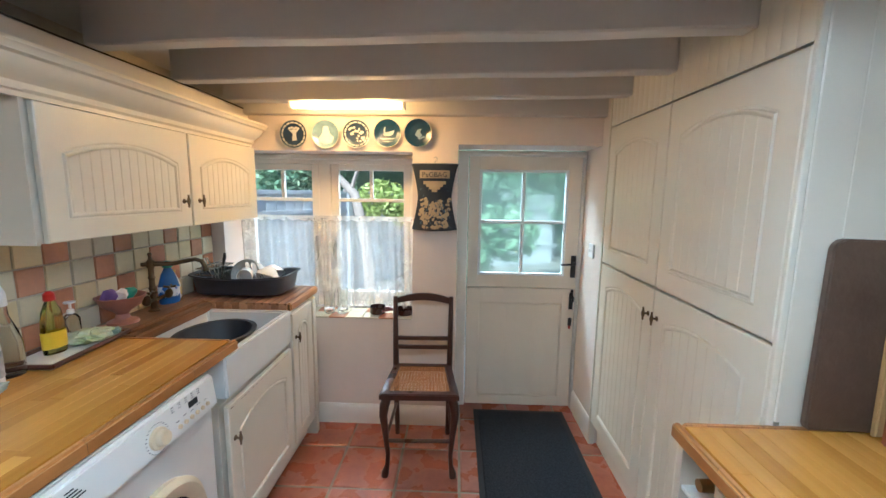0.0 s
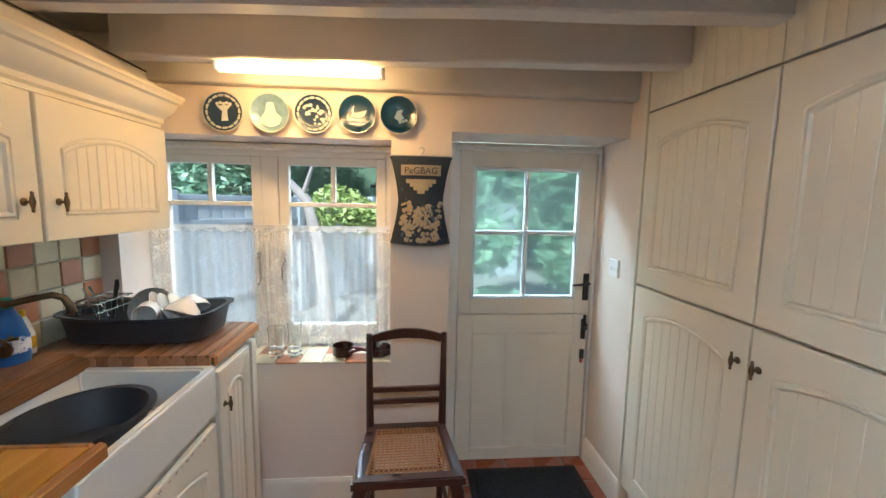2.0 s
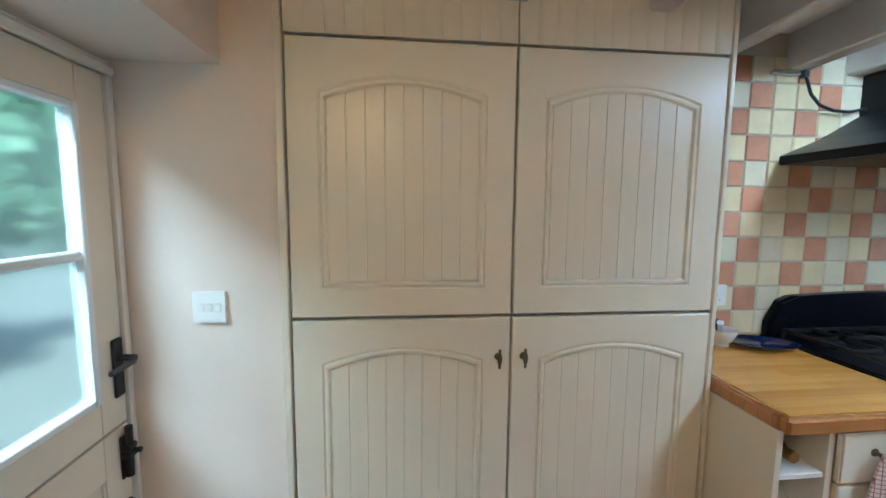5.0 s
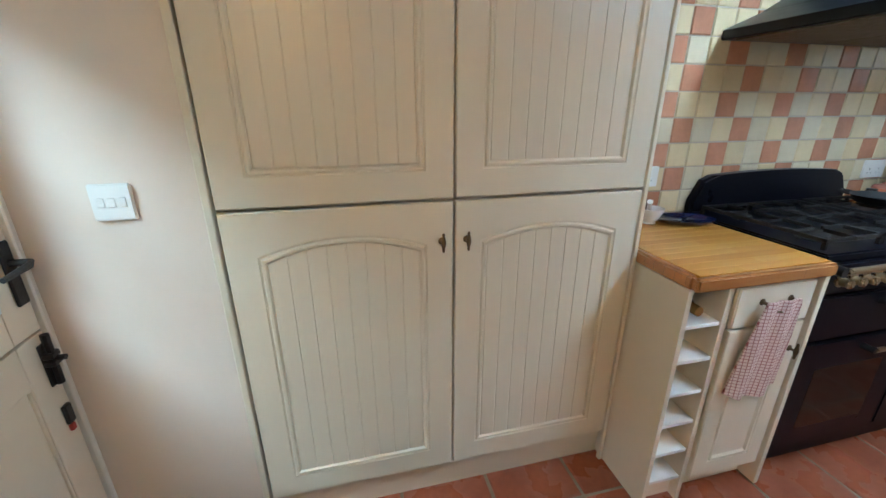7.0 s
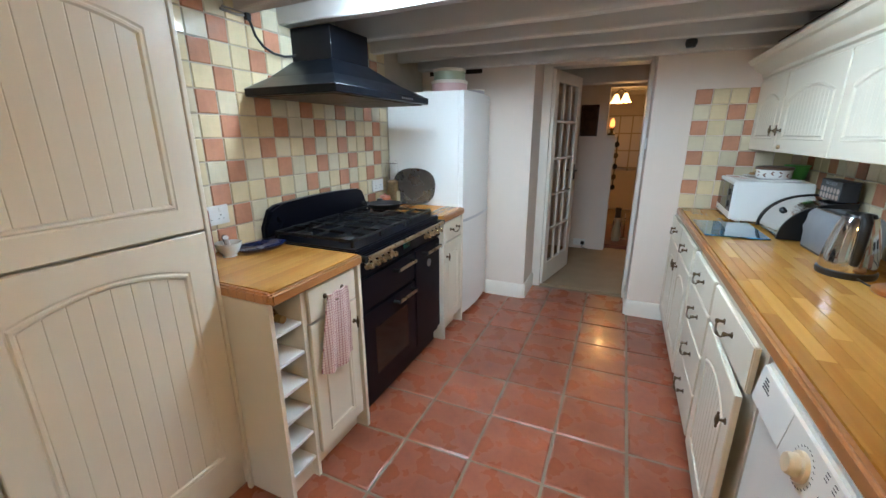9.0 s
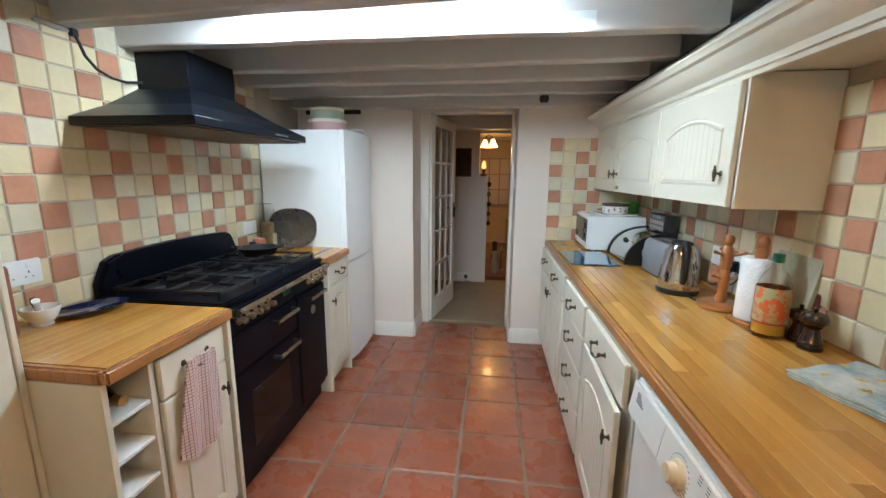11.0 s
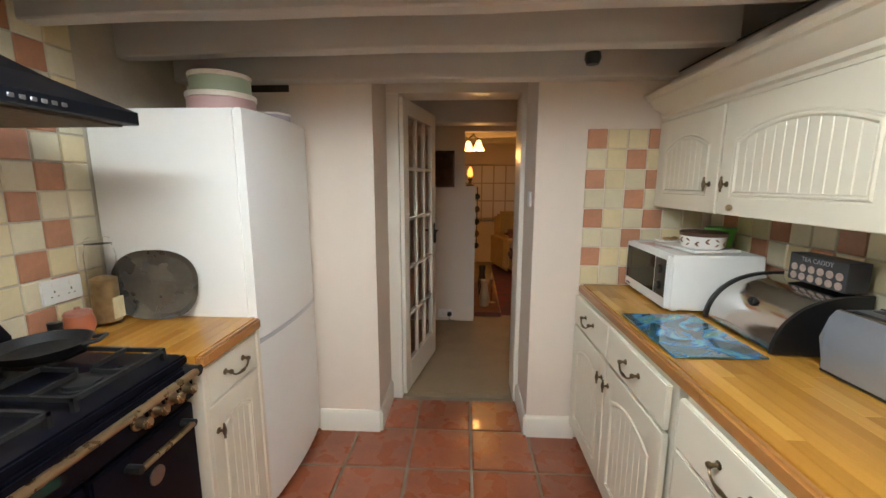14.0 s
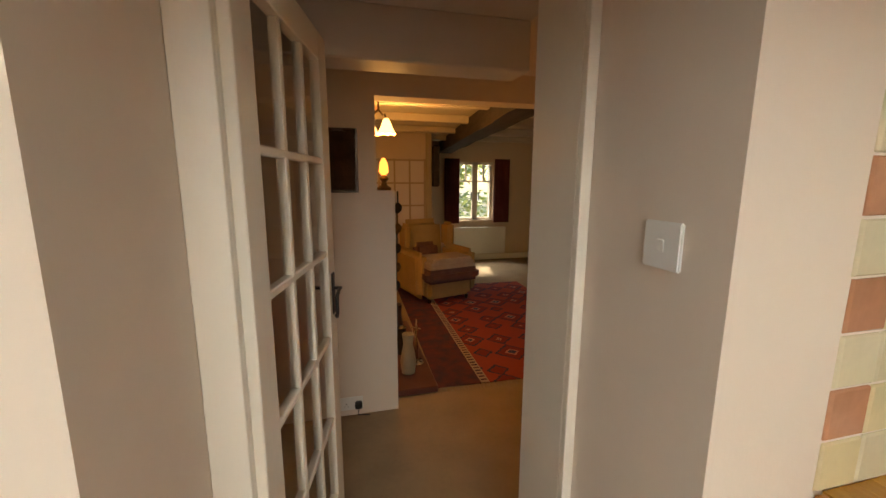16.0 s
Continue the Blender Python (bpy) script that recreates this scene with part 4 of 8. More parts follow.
box(bm, 0, HW, -HD - 0.004, 0, 0.0, 0.036, 0.003)
part("rim", bm, HOODM, hd)
bm = B()
box(bm, 0.02, HW / 2 - 0.005, -HD + 0.03, -0.05, -0.006, 0.0, 0.001)
box(bm, HW / 2 + 0.005, HW - 0.02, -HD + 0.03, -0.05, -0.006, 0.0, 0.001)
part("filter", bm, M("greasy_mesh_filter", (0.20, 0.15, 0.11), 0.5, 0.6, var=0.4, scale=40, bump=0.6, bscale=260), hd, "metal grease filter")
bm = B()
box(bm, 0.336, 0.665, -0.259, 0, 0.187, 0.356, 0.002)
part("chimney", bm, HOODM, hd)
bm = B()
for i in range(6):
    box(bm, 0.56 + i * 0.022, 0.572 + i * 0.022, -HD - 0.007, -HD - 0.003, 0.013, 0.022, 0.001)
part("switch", bm, BRUSHED, hd, "row of small push buttons")

# ---- fridge ----
fr = thing("fridge_freezer", pose(0.630, -0.880, 0, 0, 0, -90), "tall white fridge freezer with bowed doors", "fridge freezer")
FW = 0.59
bm = B()
box(bm, 0, FW, 0, 0.585, 0.03, 1.715, 0.008, 2)
for x in (0.05, FW - 0.05):
    for y in (0.05, 0.5):
        lathe(bm, [(0, 0), (0.018, 0), (0.018, 0.03), (0, 0.03)], 10, pose(x, y, 0))
part("body", bm, FRIDGEW, fr)
for z0, z1 in ((0.05, 0.795), (0.808, 1.715)):
    pts = [(0, 0.0)]
    for i in range(13):
        u = i / 12
        pts.append((FW * u, -0.030 - 0.022 * (1 - (2 * u - 1) ** 2)))
    pts.append((FW, 0.0))
    bm = B()
    prism(bm, pts, "z", z0, z1)
    bmesh.ops.bevel(bm, geom=[e for e in bm.edges if e.verts[0].co.z == e.verts[1].co.z and min(e.verts[0].co.y, e.verts[1].co.y) < -0.02], offset=0.006, segments=2, affect="EDGES")
    part("door", bm, FRIDGEW, fr)
bm = B()
pts = []
for i in range(13):
    u = i / 12
    pts.append((FW * u, -0.034 - 0.022 * (1 - (2 * u - 1) ** 2)))
poly = pts + [(x, y + 0.02) for x, y in reversed(pts)]
prism(bm, poly, "z", 0.7925, 0.811)
part("grip", bm, M("grey_grip_strip", (0.42, 0.43, 0.45), 0.4), fr, "grey recessed grip between the doors")

# ---- sink ----
sk = thing("butler_sink", pose(-0.842, 1.320, 0, 0, 0, 90), "white fireclay butler sink with chipped front, dark washing-up bowl inside", "sink")
SW, SD, ST, SB = 0.60, 0.46, 0.873, 0.700
bm = B()
W0, W1 = 0.0, SW
t = 0.032
vo = [(W0, 0), (W1, 0), (W1, SD), (W0, SD)]
vi = [(W0 + t, t), (W1 - t, t), (W1 - t, SD - t), (W0 + t, SD - t)]
vb = [(W0 + t + 0.02, t + 0.02), (W1 - t - 0.02, t + 0.02), (W1 - t - 0.02, SD - t - 0.02), (W0 + t + 0.02, SD - t - 0.02)]
R = [[bm.verts.new((x, y, SB)) for x, y in vo], [bm.verts.new((x, y, ST)) for x, y in vo], [bm.verts.new((x, y, ST)) for x, y in vi], [bm.verts.new((x, y, SB + 0.04)) for x, y in vb]]
for r, s in zip(R, R[1:]):
    for i in range(4):
        bm.faces.new((r[i], r[(i + 1) % 4], s[(i + 1) % 4], s[i]))
bm.faces.new(R[-1])
bm.faces.new(R[0])
bmesh.ops.bevel(bm, geom=list(bm.edges), offset=0.008, segments=3, affect="EDGES")
part("basin", bm, CERAMIC, sk)

bowl = thing("washing_up_bowl", pose(-1.07, 1.63, SB + 0.042, 0, 0, 0), "dark grey oval plastic washing-up bowl in the sink", "bowl")
bm = B()
def oval(bm, prof, sx, sy, seg=32, m=None):
    b0 = len(bm.verts)
    lathe(bm, prof, seg)
    bm.verts.ensure_lookup_table()
    vs = bm.verts[b0:]
    bmesh.ops.scale(bm, vec=(sx, sy, 1), verts=vs)
    if m is not None:
        bmesh.ops.transform(bm, matrix=m, verts=vs)
oval(bm, [(0, 0), (0.13, 0), (0.165, 0.10), (0.18, 0.105), (0.18, 0.112), (0.16, 0.112), (0.125, 0.006), (0, 0.006)], 0.92, 1.05)
part("bowl", bm, DARKGREY, bowl)

# ---- washing machine ----
wm = thing("washing_machine", pose(-0.852, 0.645, 0, 0, 0, 90), "white front-loading washing machine with yellowed door ring and dial", "washing machine")
WW = 0.595
bm = B()
box(bm, 0, WW, 0, 0.55, 0.02, 0.855, 0.006, 2)
part("body", bm, WASHW, wm)
bm = B()
box(bm, 0.0, WW, -0.028, 0.0, 0.735, 0.853, 0.010, 2)
pn = part("control_panel", bm, WASHW, wm, m=pose(0, -0.028, 0.735, -8) @ pose(0, 0.028, -0.735))
bm = B()
lathe(bm, [(0, 0), (0.032, 0), (0.031, 0.008), (0.024, 0.011), (0.022, 0.024), (0.019, 0.028), (0, 0.029)], 24, pose(0.315, -0.028, 0.785, 90))
part("dial", bm, CREAMPL, pn, "yellowed programme dial")
bm = B()
for i in range(6):
    lathe(bm, [(0, 0), (0.007, 0), (0.007, 0.006), (0, 0.007)], 10, pose(0.40 + i * 0.027, -0.028, 0.768, 90))
part("button", bm, CREAMPL, pn, "row of small buttons")
bm = B()
box(bm, 0.452, 0.495, -0.030, -0.027, 0.797, 0.817, 0.001)
part("display", bm, BLACKPL, pn, "small black display")
bm = B()
box(bm, 0.03, 0.22, -0.0295, -0.026, 0.745, 0.843, 0.003)
part("detergent_drawer", bm, WASHW, pn)
bm = B()
for i in range(5):
    box(bm, 0.39 + i * 0.033, 0.403 + i * 0.033, -0.0288, -0.0275, 0.785 + (i % 2) * 0.004, 0.7868 + (i % 2) * 0.004)
    for k in range(3):
        box(bm, 0.38 + i * 0.03, 0.392 + i * 0.03, -0.0288, -0.0275, 0.822 + k * 0.007, 0.8235 + k * 0.007)
for k in range(24):
    aa = 2 * math.pi * k / 24
    cx, cz = 0.315 + 0.042 * math.cos(aa), 0.785 + 0.042 * math.sin(aa)
    box(bm, cx - 0.003, cx + 0.003, -0.0288, -0.0275, cz - 0.0006, cz + 0.0006)
for k in range(4):
    box(bm, 0.05, 0.095 - 0.008 * k, -0.031, -0.0293, 0.80 + k * 0.008, 0.803 + k * 0.008)
part("lettering", bm, BLACKPL, pn, "small unreadable print")
bm = B()
lathe(bm, [(0.125, 0.0), (0.19, 0.0), (0.192, 0.018), (0.175, 0.034), (0.150, 0.032), (0.130, 0.015)], 40, pose(0.31, 0, 0.43, 90))
dr = part("door", bm, CREAMPL, wm, "yellowed plastic door ring")
bm = B()
lathe(bm, [(0, 0.006), (0.06, 0.010), (0.11, 0.018), (0.134, 0.020)], 32, pose(0.31, 0, 0.43, 90))
part("glass", bm, DARKGLASS, dr, "dark door glass")

# ---- lamps ----
lp = thing("fluorescent_batten", pose(-0.58, 2.115, 1.957), "short fluorescent batten glowing warm under the beam", "ceiling light")
bm = B()
box(bm, -0.31, 0.31, -0.03, 0.03, -0.002, 0.0, 0.001)
box(bm, -0.31, -0.295, -0.028, 0.028, -0.034, -0.002, 0.004)
box(bm, 0.295, 0.31, -0.028, 0.028, -0.034, -0.002, 0.004)
part("housing", bm, WHITEPL, lp)
bm = B()
box(bm, -0.294, 0.294, -0.026, 0.026, -0.032, -0.004, 0.008, 2)
o = part("diffuser", bm, M_glow("warm_tube_glow", (1.0, 0.72, 0.34), 3.4), lp, "glowing diffuser")
o.visible_shadow = False
lp = thing("fluorescent_batten", pose(-0.02, 0.122, 2.00, 90, 0, 180), "long fluorescent tube fitting fixed to a beam face, bright white", "ceiling light")
bm = B()
box(bm, -0.77, 0.77, -0.03, 0.03, -0.012, 0.0, 0.003)
for s in (-1, 1):
    box(bm, s * 0.76 - 0.012, s * 0.76 + 0.012, -0.022, 0.022, -0.045, -0.010, 0.003)
part("housing", bm, WHITEPL, lp)
bm = B()
tube(bm, [(-0.75, 0, -0.032), (0.75, 0, -0.032)], 0.018, 12)
o = part("tube", bm, M_glow("white_tube_glow", (0.95, 0.97, 1.0), 14), lp, "lit fluorescent tube")
o.visible_shadow = False

# ---- chair ----
ch = thing("chair", pose(-0.17, 2.02, 0, 0, 0, 2), "dark mahogany bedroom chair with woven cane seat and cabriole front legs", "chair")
def leg(name, pts, rs, sx=1):
    bm = B()
    tube(bm, pts, rs, 10)
    return part(name, bm, MAHOG, ch)
for s in (-1, 1):
    leg("front_leg", [(s * 0.165, -0.155, 0.445), (s * 0.180, -0.170, 0.40), (s * 0.185, -0.178, 0.35), (s * 0.175, -0.168, 0.24), (s * 0.165, -0.158, 0.12), (s * 0.168, -0.160, 0.06), (s * 0.178, -0.172, 0.02), (s * 0.180, -0.175, 0.0)], [0.024, 0.026, 0.022, 0.016, 0.012, 0.012, 0.020, 0.018])
    leg("back_leg", [(s * 0.155, 0.21, 0.0), (s * 0.158, 0.19, 0.2), (s * 0.160, 0.178, 0.44), (s * 0.162, 0.185, 0.65), (s * 0.165, 0.205, 0.88)], [0.014, 0.016, 0.018, 0.016, 0.013])
bm = B()
fw, bw, dd = 0.205, 0.170, 0.19
o4 = [(-fw, -dd), (fw, -dd), (bw, dd), (-bw, dd)]
i4 = [(-fw + 0.045, -dd + 0.045), (fw - 0.045, -dd + 0.045), (bw - 0.04, dd - 0.045), (-bw + 0.04, dd - 0.045)]
R = [[bm.verts.new((x, y, z)) for x, y in q] for q, z in ((i4, 0.435), (o4, 0.435), (o4, 0.470), (i4, 0.470))]
for r, s in zip(R, R[1:] + R[:1]):
    for i in range(4):
        bm.faces.new((r[i], r[(i + 1) % 4], s[(i + 1) % 4], s[i]))
bmesh.ops.bevel(bm, geom=[e for e in bm.edges if abs(e.verts[0].co.z - e.verts[1].co.z) < 1e-6], offset=0.005, segments=2, affect="EDGES")
part("seat_frame", bm, MAHOG, ch)
CANE = M("woven_cane", (0.42, 0.20, 0.075), 0.5, var=0.4, scale=40)
bm = B()
n = 17
for i in range(n):
    u = (i + 0.5) / n
    for dv in (-0.0016, 0.0016):
        xa, xb = i4[0][0] + (i4[1][0] - i4[0][0]) * u + dv, i4[3][0] + (i4[2][0] - i4[3][0]) * u + dv
        tube(bm, [(xa, i4[0][1] - 0.003, 0.467), (xb, i4[2][1] + 0.003, 0.467)], 0.0011, 4)
    y = i4[0][1] + (i4[2][1] - i4[0][1]) * u
    hw = -(i4[0][0] + (i4[3][0] - i4[0][0]) * u)
    for dv in (-0.0016, 0.0016):
        tube(bm, [(-hw, y + dv, 0.4675), (hw, y + dv, 0.4675)], 0.0011, 4)
for i in range(-14, 30):
    for s in (-1, 1):
        a_ = Vector((s * (i4[0][0] + (i - 6) * 0.018), i4[0][1], 0.469))
        d_ = Vector((s * 1.0, 1.0, 0))
        ps = []
        for k in range(0, 80):
            p = a_ + d_ * (k / 79 * 0.30)
            hw = -(i4[0][0] + (i4[3][0] - i4[0][0]) * (p.y - i4[0][1]) / (i4[2][1] - i4[0][1]))
            if abs(p.x) < hw and i4[0][1] < p.y < i4[2][1]:
                ps.append(p)
        if len(ps) > 2:
            tube(bm, [ps[0], ps[-1]], 0.0013, 4)
tagged(part("cane_seat", bm, CANE, ch, "honey-brown woven cane"), kind="")
bm = B()
def rail_(z, h, bow, rise=0.0, y=0.19, th=0.016):
    n = 12
    rings = []
    for i in range(n + 1):
        u = i / n * 2 - 1
        x = u * 0.162
        yy = y + bow * (1 - u * u)
        zz = z + rise * (1 - u * u)
        hh = h * (1 + 0.25 * (1 - u * u) * (rise > 0.01))
        rings.append([bm.verts.new(q) for q in ((x, yy - th / 2, zz), (x, yy + th / 2, zz), (x, yy + th / 2, zz + hh), (x, yy - th / 2, zz + hh))])
    for r, s in zip(rings, rings[1:]):
        for i in range(4):
            bm.faces.new((r[i], r[(i + 1) % 4], s[(i + 1) % 4], s[i]))
    bm.faces.new(rings[0])
    bm.faces.new(rings[-1])
rail_(0.835, 0.034, 0.012, 0.020, 0.205)
part("top_rail", bm, MAHOG, ch)
for z in (0.62, 0.565):
    bm = B()
    rail_(z, 0.022, 0.012, -0.006, 0.184)
    part("back_rail", bm, MAHOG, ch)
bm = B()
tube(bm, [(-0.172, -0.165, 0.20), (0.172, -0.165, 0.20)], 0.010, 8)
for s in (-1, 1):
    tube(bm, [(s * 0.172, -0.165, 0.215), (s * 0.158, 0.19, 0.215)], 0.009, 8)
tube(bm, [(-0.158, 0.19, 0.24), (0.158, 0.19, 0.24)], 0.009, 8)
part("stretcher", bm, MAHOG, ch)

# door mat
mt = thing("door_mat", pose(0.455, 1.95, 0.001, 0, 0, 0), "black doormat with rubber edging on tiles by the stable door", "mat")
bm = B()
box(bm, -0.305, 0.305, -0.57, 0.57, 0, 0.005, 0.002)
part("edging", bm, RUBBER, mt)
bm = B()
box(bm, -0.275, 0.275, -0.54, 0.54, 0.004, 0.010, 0.003)
part("tread_surface", bm, MATM, mt)

# ---- lace curtain and things on the sill ----
def M_lace(name, dens=0.5):
    m = bpy.data.materials.new(name)
    m.use_nodes = True
    nt = m.node_tree
    L = nt.links
    nt.nodes.remove(nt.nodes["Principled BSDF"])
    out = nt.nodes["Material Output"]
    dif = nt.nodes.new("ShaderNodeBsdfDiffuse")
    dif.inputs[0].default_value = (0.90, 0.87, 0.81, 1)
    tl = nt.nodes.new("ShaderNodeBsdfTranslucent")
    tl.inputs[0].default_value = (0.88, 0.84, 0.78, 1)
    a = nt.nodes.new("ShaderNodeMixShader")
    L.new(dif.outputs[0], a.inputs[1])
    L.new(tl.outputs[0], a.inputs[2])
    tr = nt.nodes.new("ShaderNodeBsdfTransparent")
    mix = nt.nodes.new("ShaderNodeMixShader")
    tc = nt.nodes.new("ShaderNodeTexCoord")
    vo = nt.nodes.new("ShaderNodeTexVoronoi")
    vo.inputs["Scale"].default_value = 170
    L.new(tc.outputs["Object"], vo.inputs["Vector"])
    no = nt.nodes.new("ShaderNodeTexNoise")
    no.inputs["Scale"].default_value = 14
    L.new(tc.outputs["Object"], no.inputs["Vector"])
    ma = nt.nodes.new("ShaderNodeMath")
    ma.operation = "MULTIPLY_ADD"
    L.new(vo.outputs["Distance"], ma.inputs[0])
    ma.inputs[1].default_value = 0.9
    L.new(no.outputs[0], ma.inputs[2])
    mr = nt.nodes.new("ShaderNodeMapRange")
    mr.inputs[1].default_value, mr.inputs[2].default_value = 0.4, 1.15
    mr.inputs[3].default_value, mr.inputs[4].default_value = dens - 0.10, dens + 0.14
    L.new(ma.outputs[0], mr.inputs[0])
    L.new(mr.outputs[0], mix.inputs[0])
    L.new(tr.outputs[0], mix.inputs[1])
    L.new(a.outputs[0], mix.inputs[2])
    L.new(mix.outputs[0], out.inputs[0])
    return m


CY = 2.485
cu = thing("lace_curtain", pose(0, 0, 0), "cream lace half curtain gathered on a thin wire across the window", "curtain")
bm = B()
n = 260
rows = 10
grid = []
for i in range(n + 1):
    x = -1.40 + 1.135 * i / n
    col = []
    for r in range(rows + 1):
        z = 0.735 + (1.318 - 0.735) * r / rows
        amp = 0.008 + 0.016 * (1 - r / rows)
        bunch = math.exp(-((x + 0.87) / 0.07) ** 2)
        y = CY + amp * math.sin(x * 62 + 2.2 * math.sin(x * 9)) + 0.5 * amp * math.sin(x * 131 + z * 3) + 0.01 * bunch * math.sin(x * 300)
        if r == 0:
            z += 0.006 * math.sin(x * 140)
        col.append(bm.verts.new((x, y, z)))
    grid.append(col)
for a, b in zip(grid, grid[1:]):
    for r in range(rows):
        bm.faces.new((a[r], b[r], b[r + 1], a[r + 1]))
part("drape", bm, M_lace("cream_lace", 0.24), cu)
bm = B()
prev = None
for i in range(n + 1):
    x = -1.40 + 1.135 * i / n
    y = CY - 0.004 + 0.010 * math.sin(x * 62 + 2.2 * math.sin(x * 9))
    zl = 1.296 + 0.010 * abs(math.sin(x * 45))
    cur = (bm.verts.new((x, y, zl)), bm.verts.new((x, y, 1.332)))
    if prev:
        bm.faces.new((prev[0], cur[0], cur[1], prev[1]))
    prev = cur
part("heading", bm, M_lace("dense_lace_heading", 0.60), cu)
bm = B()
tube(bm, [(WX0, CY, 1.312), (WX1, CY, 1.312)], 0.0022, 6)
part("wire", bm, BRUSHED, cu)

# tiled sill
for i in range(11):
    for j in range(2):
        bm = B()
        x = WX0 + 0.004 + i * 0.1055
        box(bm, x, x + 0.102, YN - 0.004 + j * 0.105, YN + 0.098 + j * 0.105, WZ0, WZ0 + 0.010, 0.002)
        o = mesh_ob("sill_tile", bm, (T_PINK if (i + j) % 3 == 0 else T_WHITE), None)
        o.parent = wall_north


def jar(name, x, y, z, prof, mat, label, cat, seg=24, extra=None):
    t = thing(name, pose(x, y, z), label, cat)
    bm = B()
    lathe(bm, prof, seg)
    part("body", bm, mat, t)
    if extra:
        extra(t)
    return t


PINKGL = M_glass("pink_glass", (0.98, 0.72, 0.66), 0.02, thin=False)
jar("glass_vase", -0.80, 2.405, WZ0 + 0.011, [(0, 0), (0.032, 0), (0.036, 0.02), (0.034, 0.11), (0.040, 0.14), (0.037, 0.14), (0.031, 0.11), (0.033, 0.02), (0, 0.008)], THICKGLASS, "clear glass vase on the tiled window sill", "vase")
jar("glass_vase", -0.715, 2.41, WZ0 + 0.011, [(0, 0), (0.030, 0), (0.034, 0.02), (0.030, 0.12), (0.034, 0.16), (0.031, 0.16), (0.027, 0.12), (0.031, 0.02), (0, 0.008)], THICKGLASS, "clear glass tumbler vase on the tiled window sill", "vase")
PANM = M("chocolate_brown_pan_enamel", (0.04, 0.018, 0.014), 0.25, var=0.3, scale=12)
PANIN = M("grey_nonstick", (0.06, 0.06, 0.065), 0.4, var=0.3, scale=20)
for x, y, r, h, nm, lb in ((-0.487, 2.405, 0.048, 0.052, "saucepan", "small brown enamel saucepan on the window sill"), (-0.315, 2.415, 0.062, 0.036, "frying_pan", "small dark frying pan on the window sill")):
    t = thing(nm, pose(x, y, WZ0 + 0.011), lb, "pan")
    bm = B()
    lathe(bm, [(0, 0), (r * 0.85, 0), (r, 0.006), (r * 1.03, h), (r * 0.98, h), (r * 0.95, 0.008), (0, 0.005)], 28)
    part("body", bm, PANM, t)
    bm = B()
    d = 1 if nm == "saucepan" else -1
    tube(bm, [(d * r, -0.01, h * 0.8), (d * (r + 0.03), -0.03, h * 0.9), (d * (r + 0.075), -0.045, h * 0.75)], [0.006, 0.008, 0.010], 8)
    part("handle", bm, M("dark_red_handle" + nm, (0.16, 0.03, 0.025), 0.35), t, "dark reddish handle")

# wall plates
PBLUE = M("deep_blue_glaze", (0.012, 0.045, 0.095), 0.15, var=0.5, scale=14)
PNAVY = M("inky_blue_glaze", (0.025, 0.05, 0.10), 0.15, var=0.4, scale=20)
PTEAL = M("pale_teal_glaze", (0.20, 0.32, 0.42), 0.18, var=0.5, scale=10)
PWHT = M("cream_plate_relief", (0.60, 0.62, 0.60), 0.25, var=0.2, scale=30)
PGREY = M("blue_grey_relief", (0.30, 0.40, 0.47), 0.25, var=0.4, scale=30)
RIMM = M("ivory_plate_rim", (0.55, 0.55, 0.50), 0.2, var=0.2, scale=20)


def flat_blob(bm, pts, y):
    vs = [bm.verts.new((x, y, z)) for x, z in pts]
    f = bm.faces.new(vs)
    r = bmesh.ops.extrude_face_region(bm, geom=[f])
    bmesh.ops.translate(bm, vec=(0, -0.0015, 0), verts=[e for e in r["geom"] if isinstance(e, bmesh.types.BMVert)])


def circ(cx, cz, rx, rz, n=10, a0=0):
    return [(cx + rx * math.cos(a0 + 2 * math.pi * i / n), cz + rz * math.sin(a0 + 2 * math.pi * i / n)) for i in range(n)]


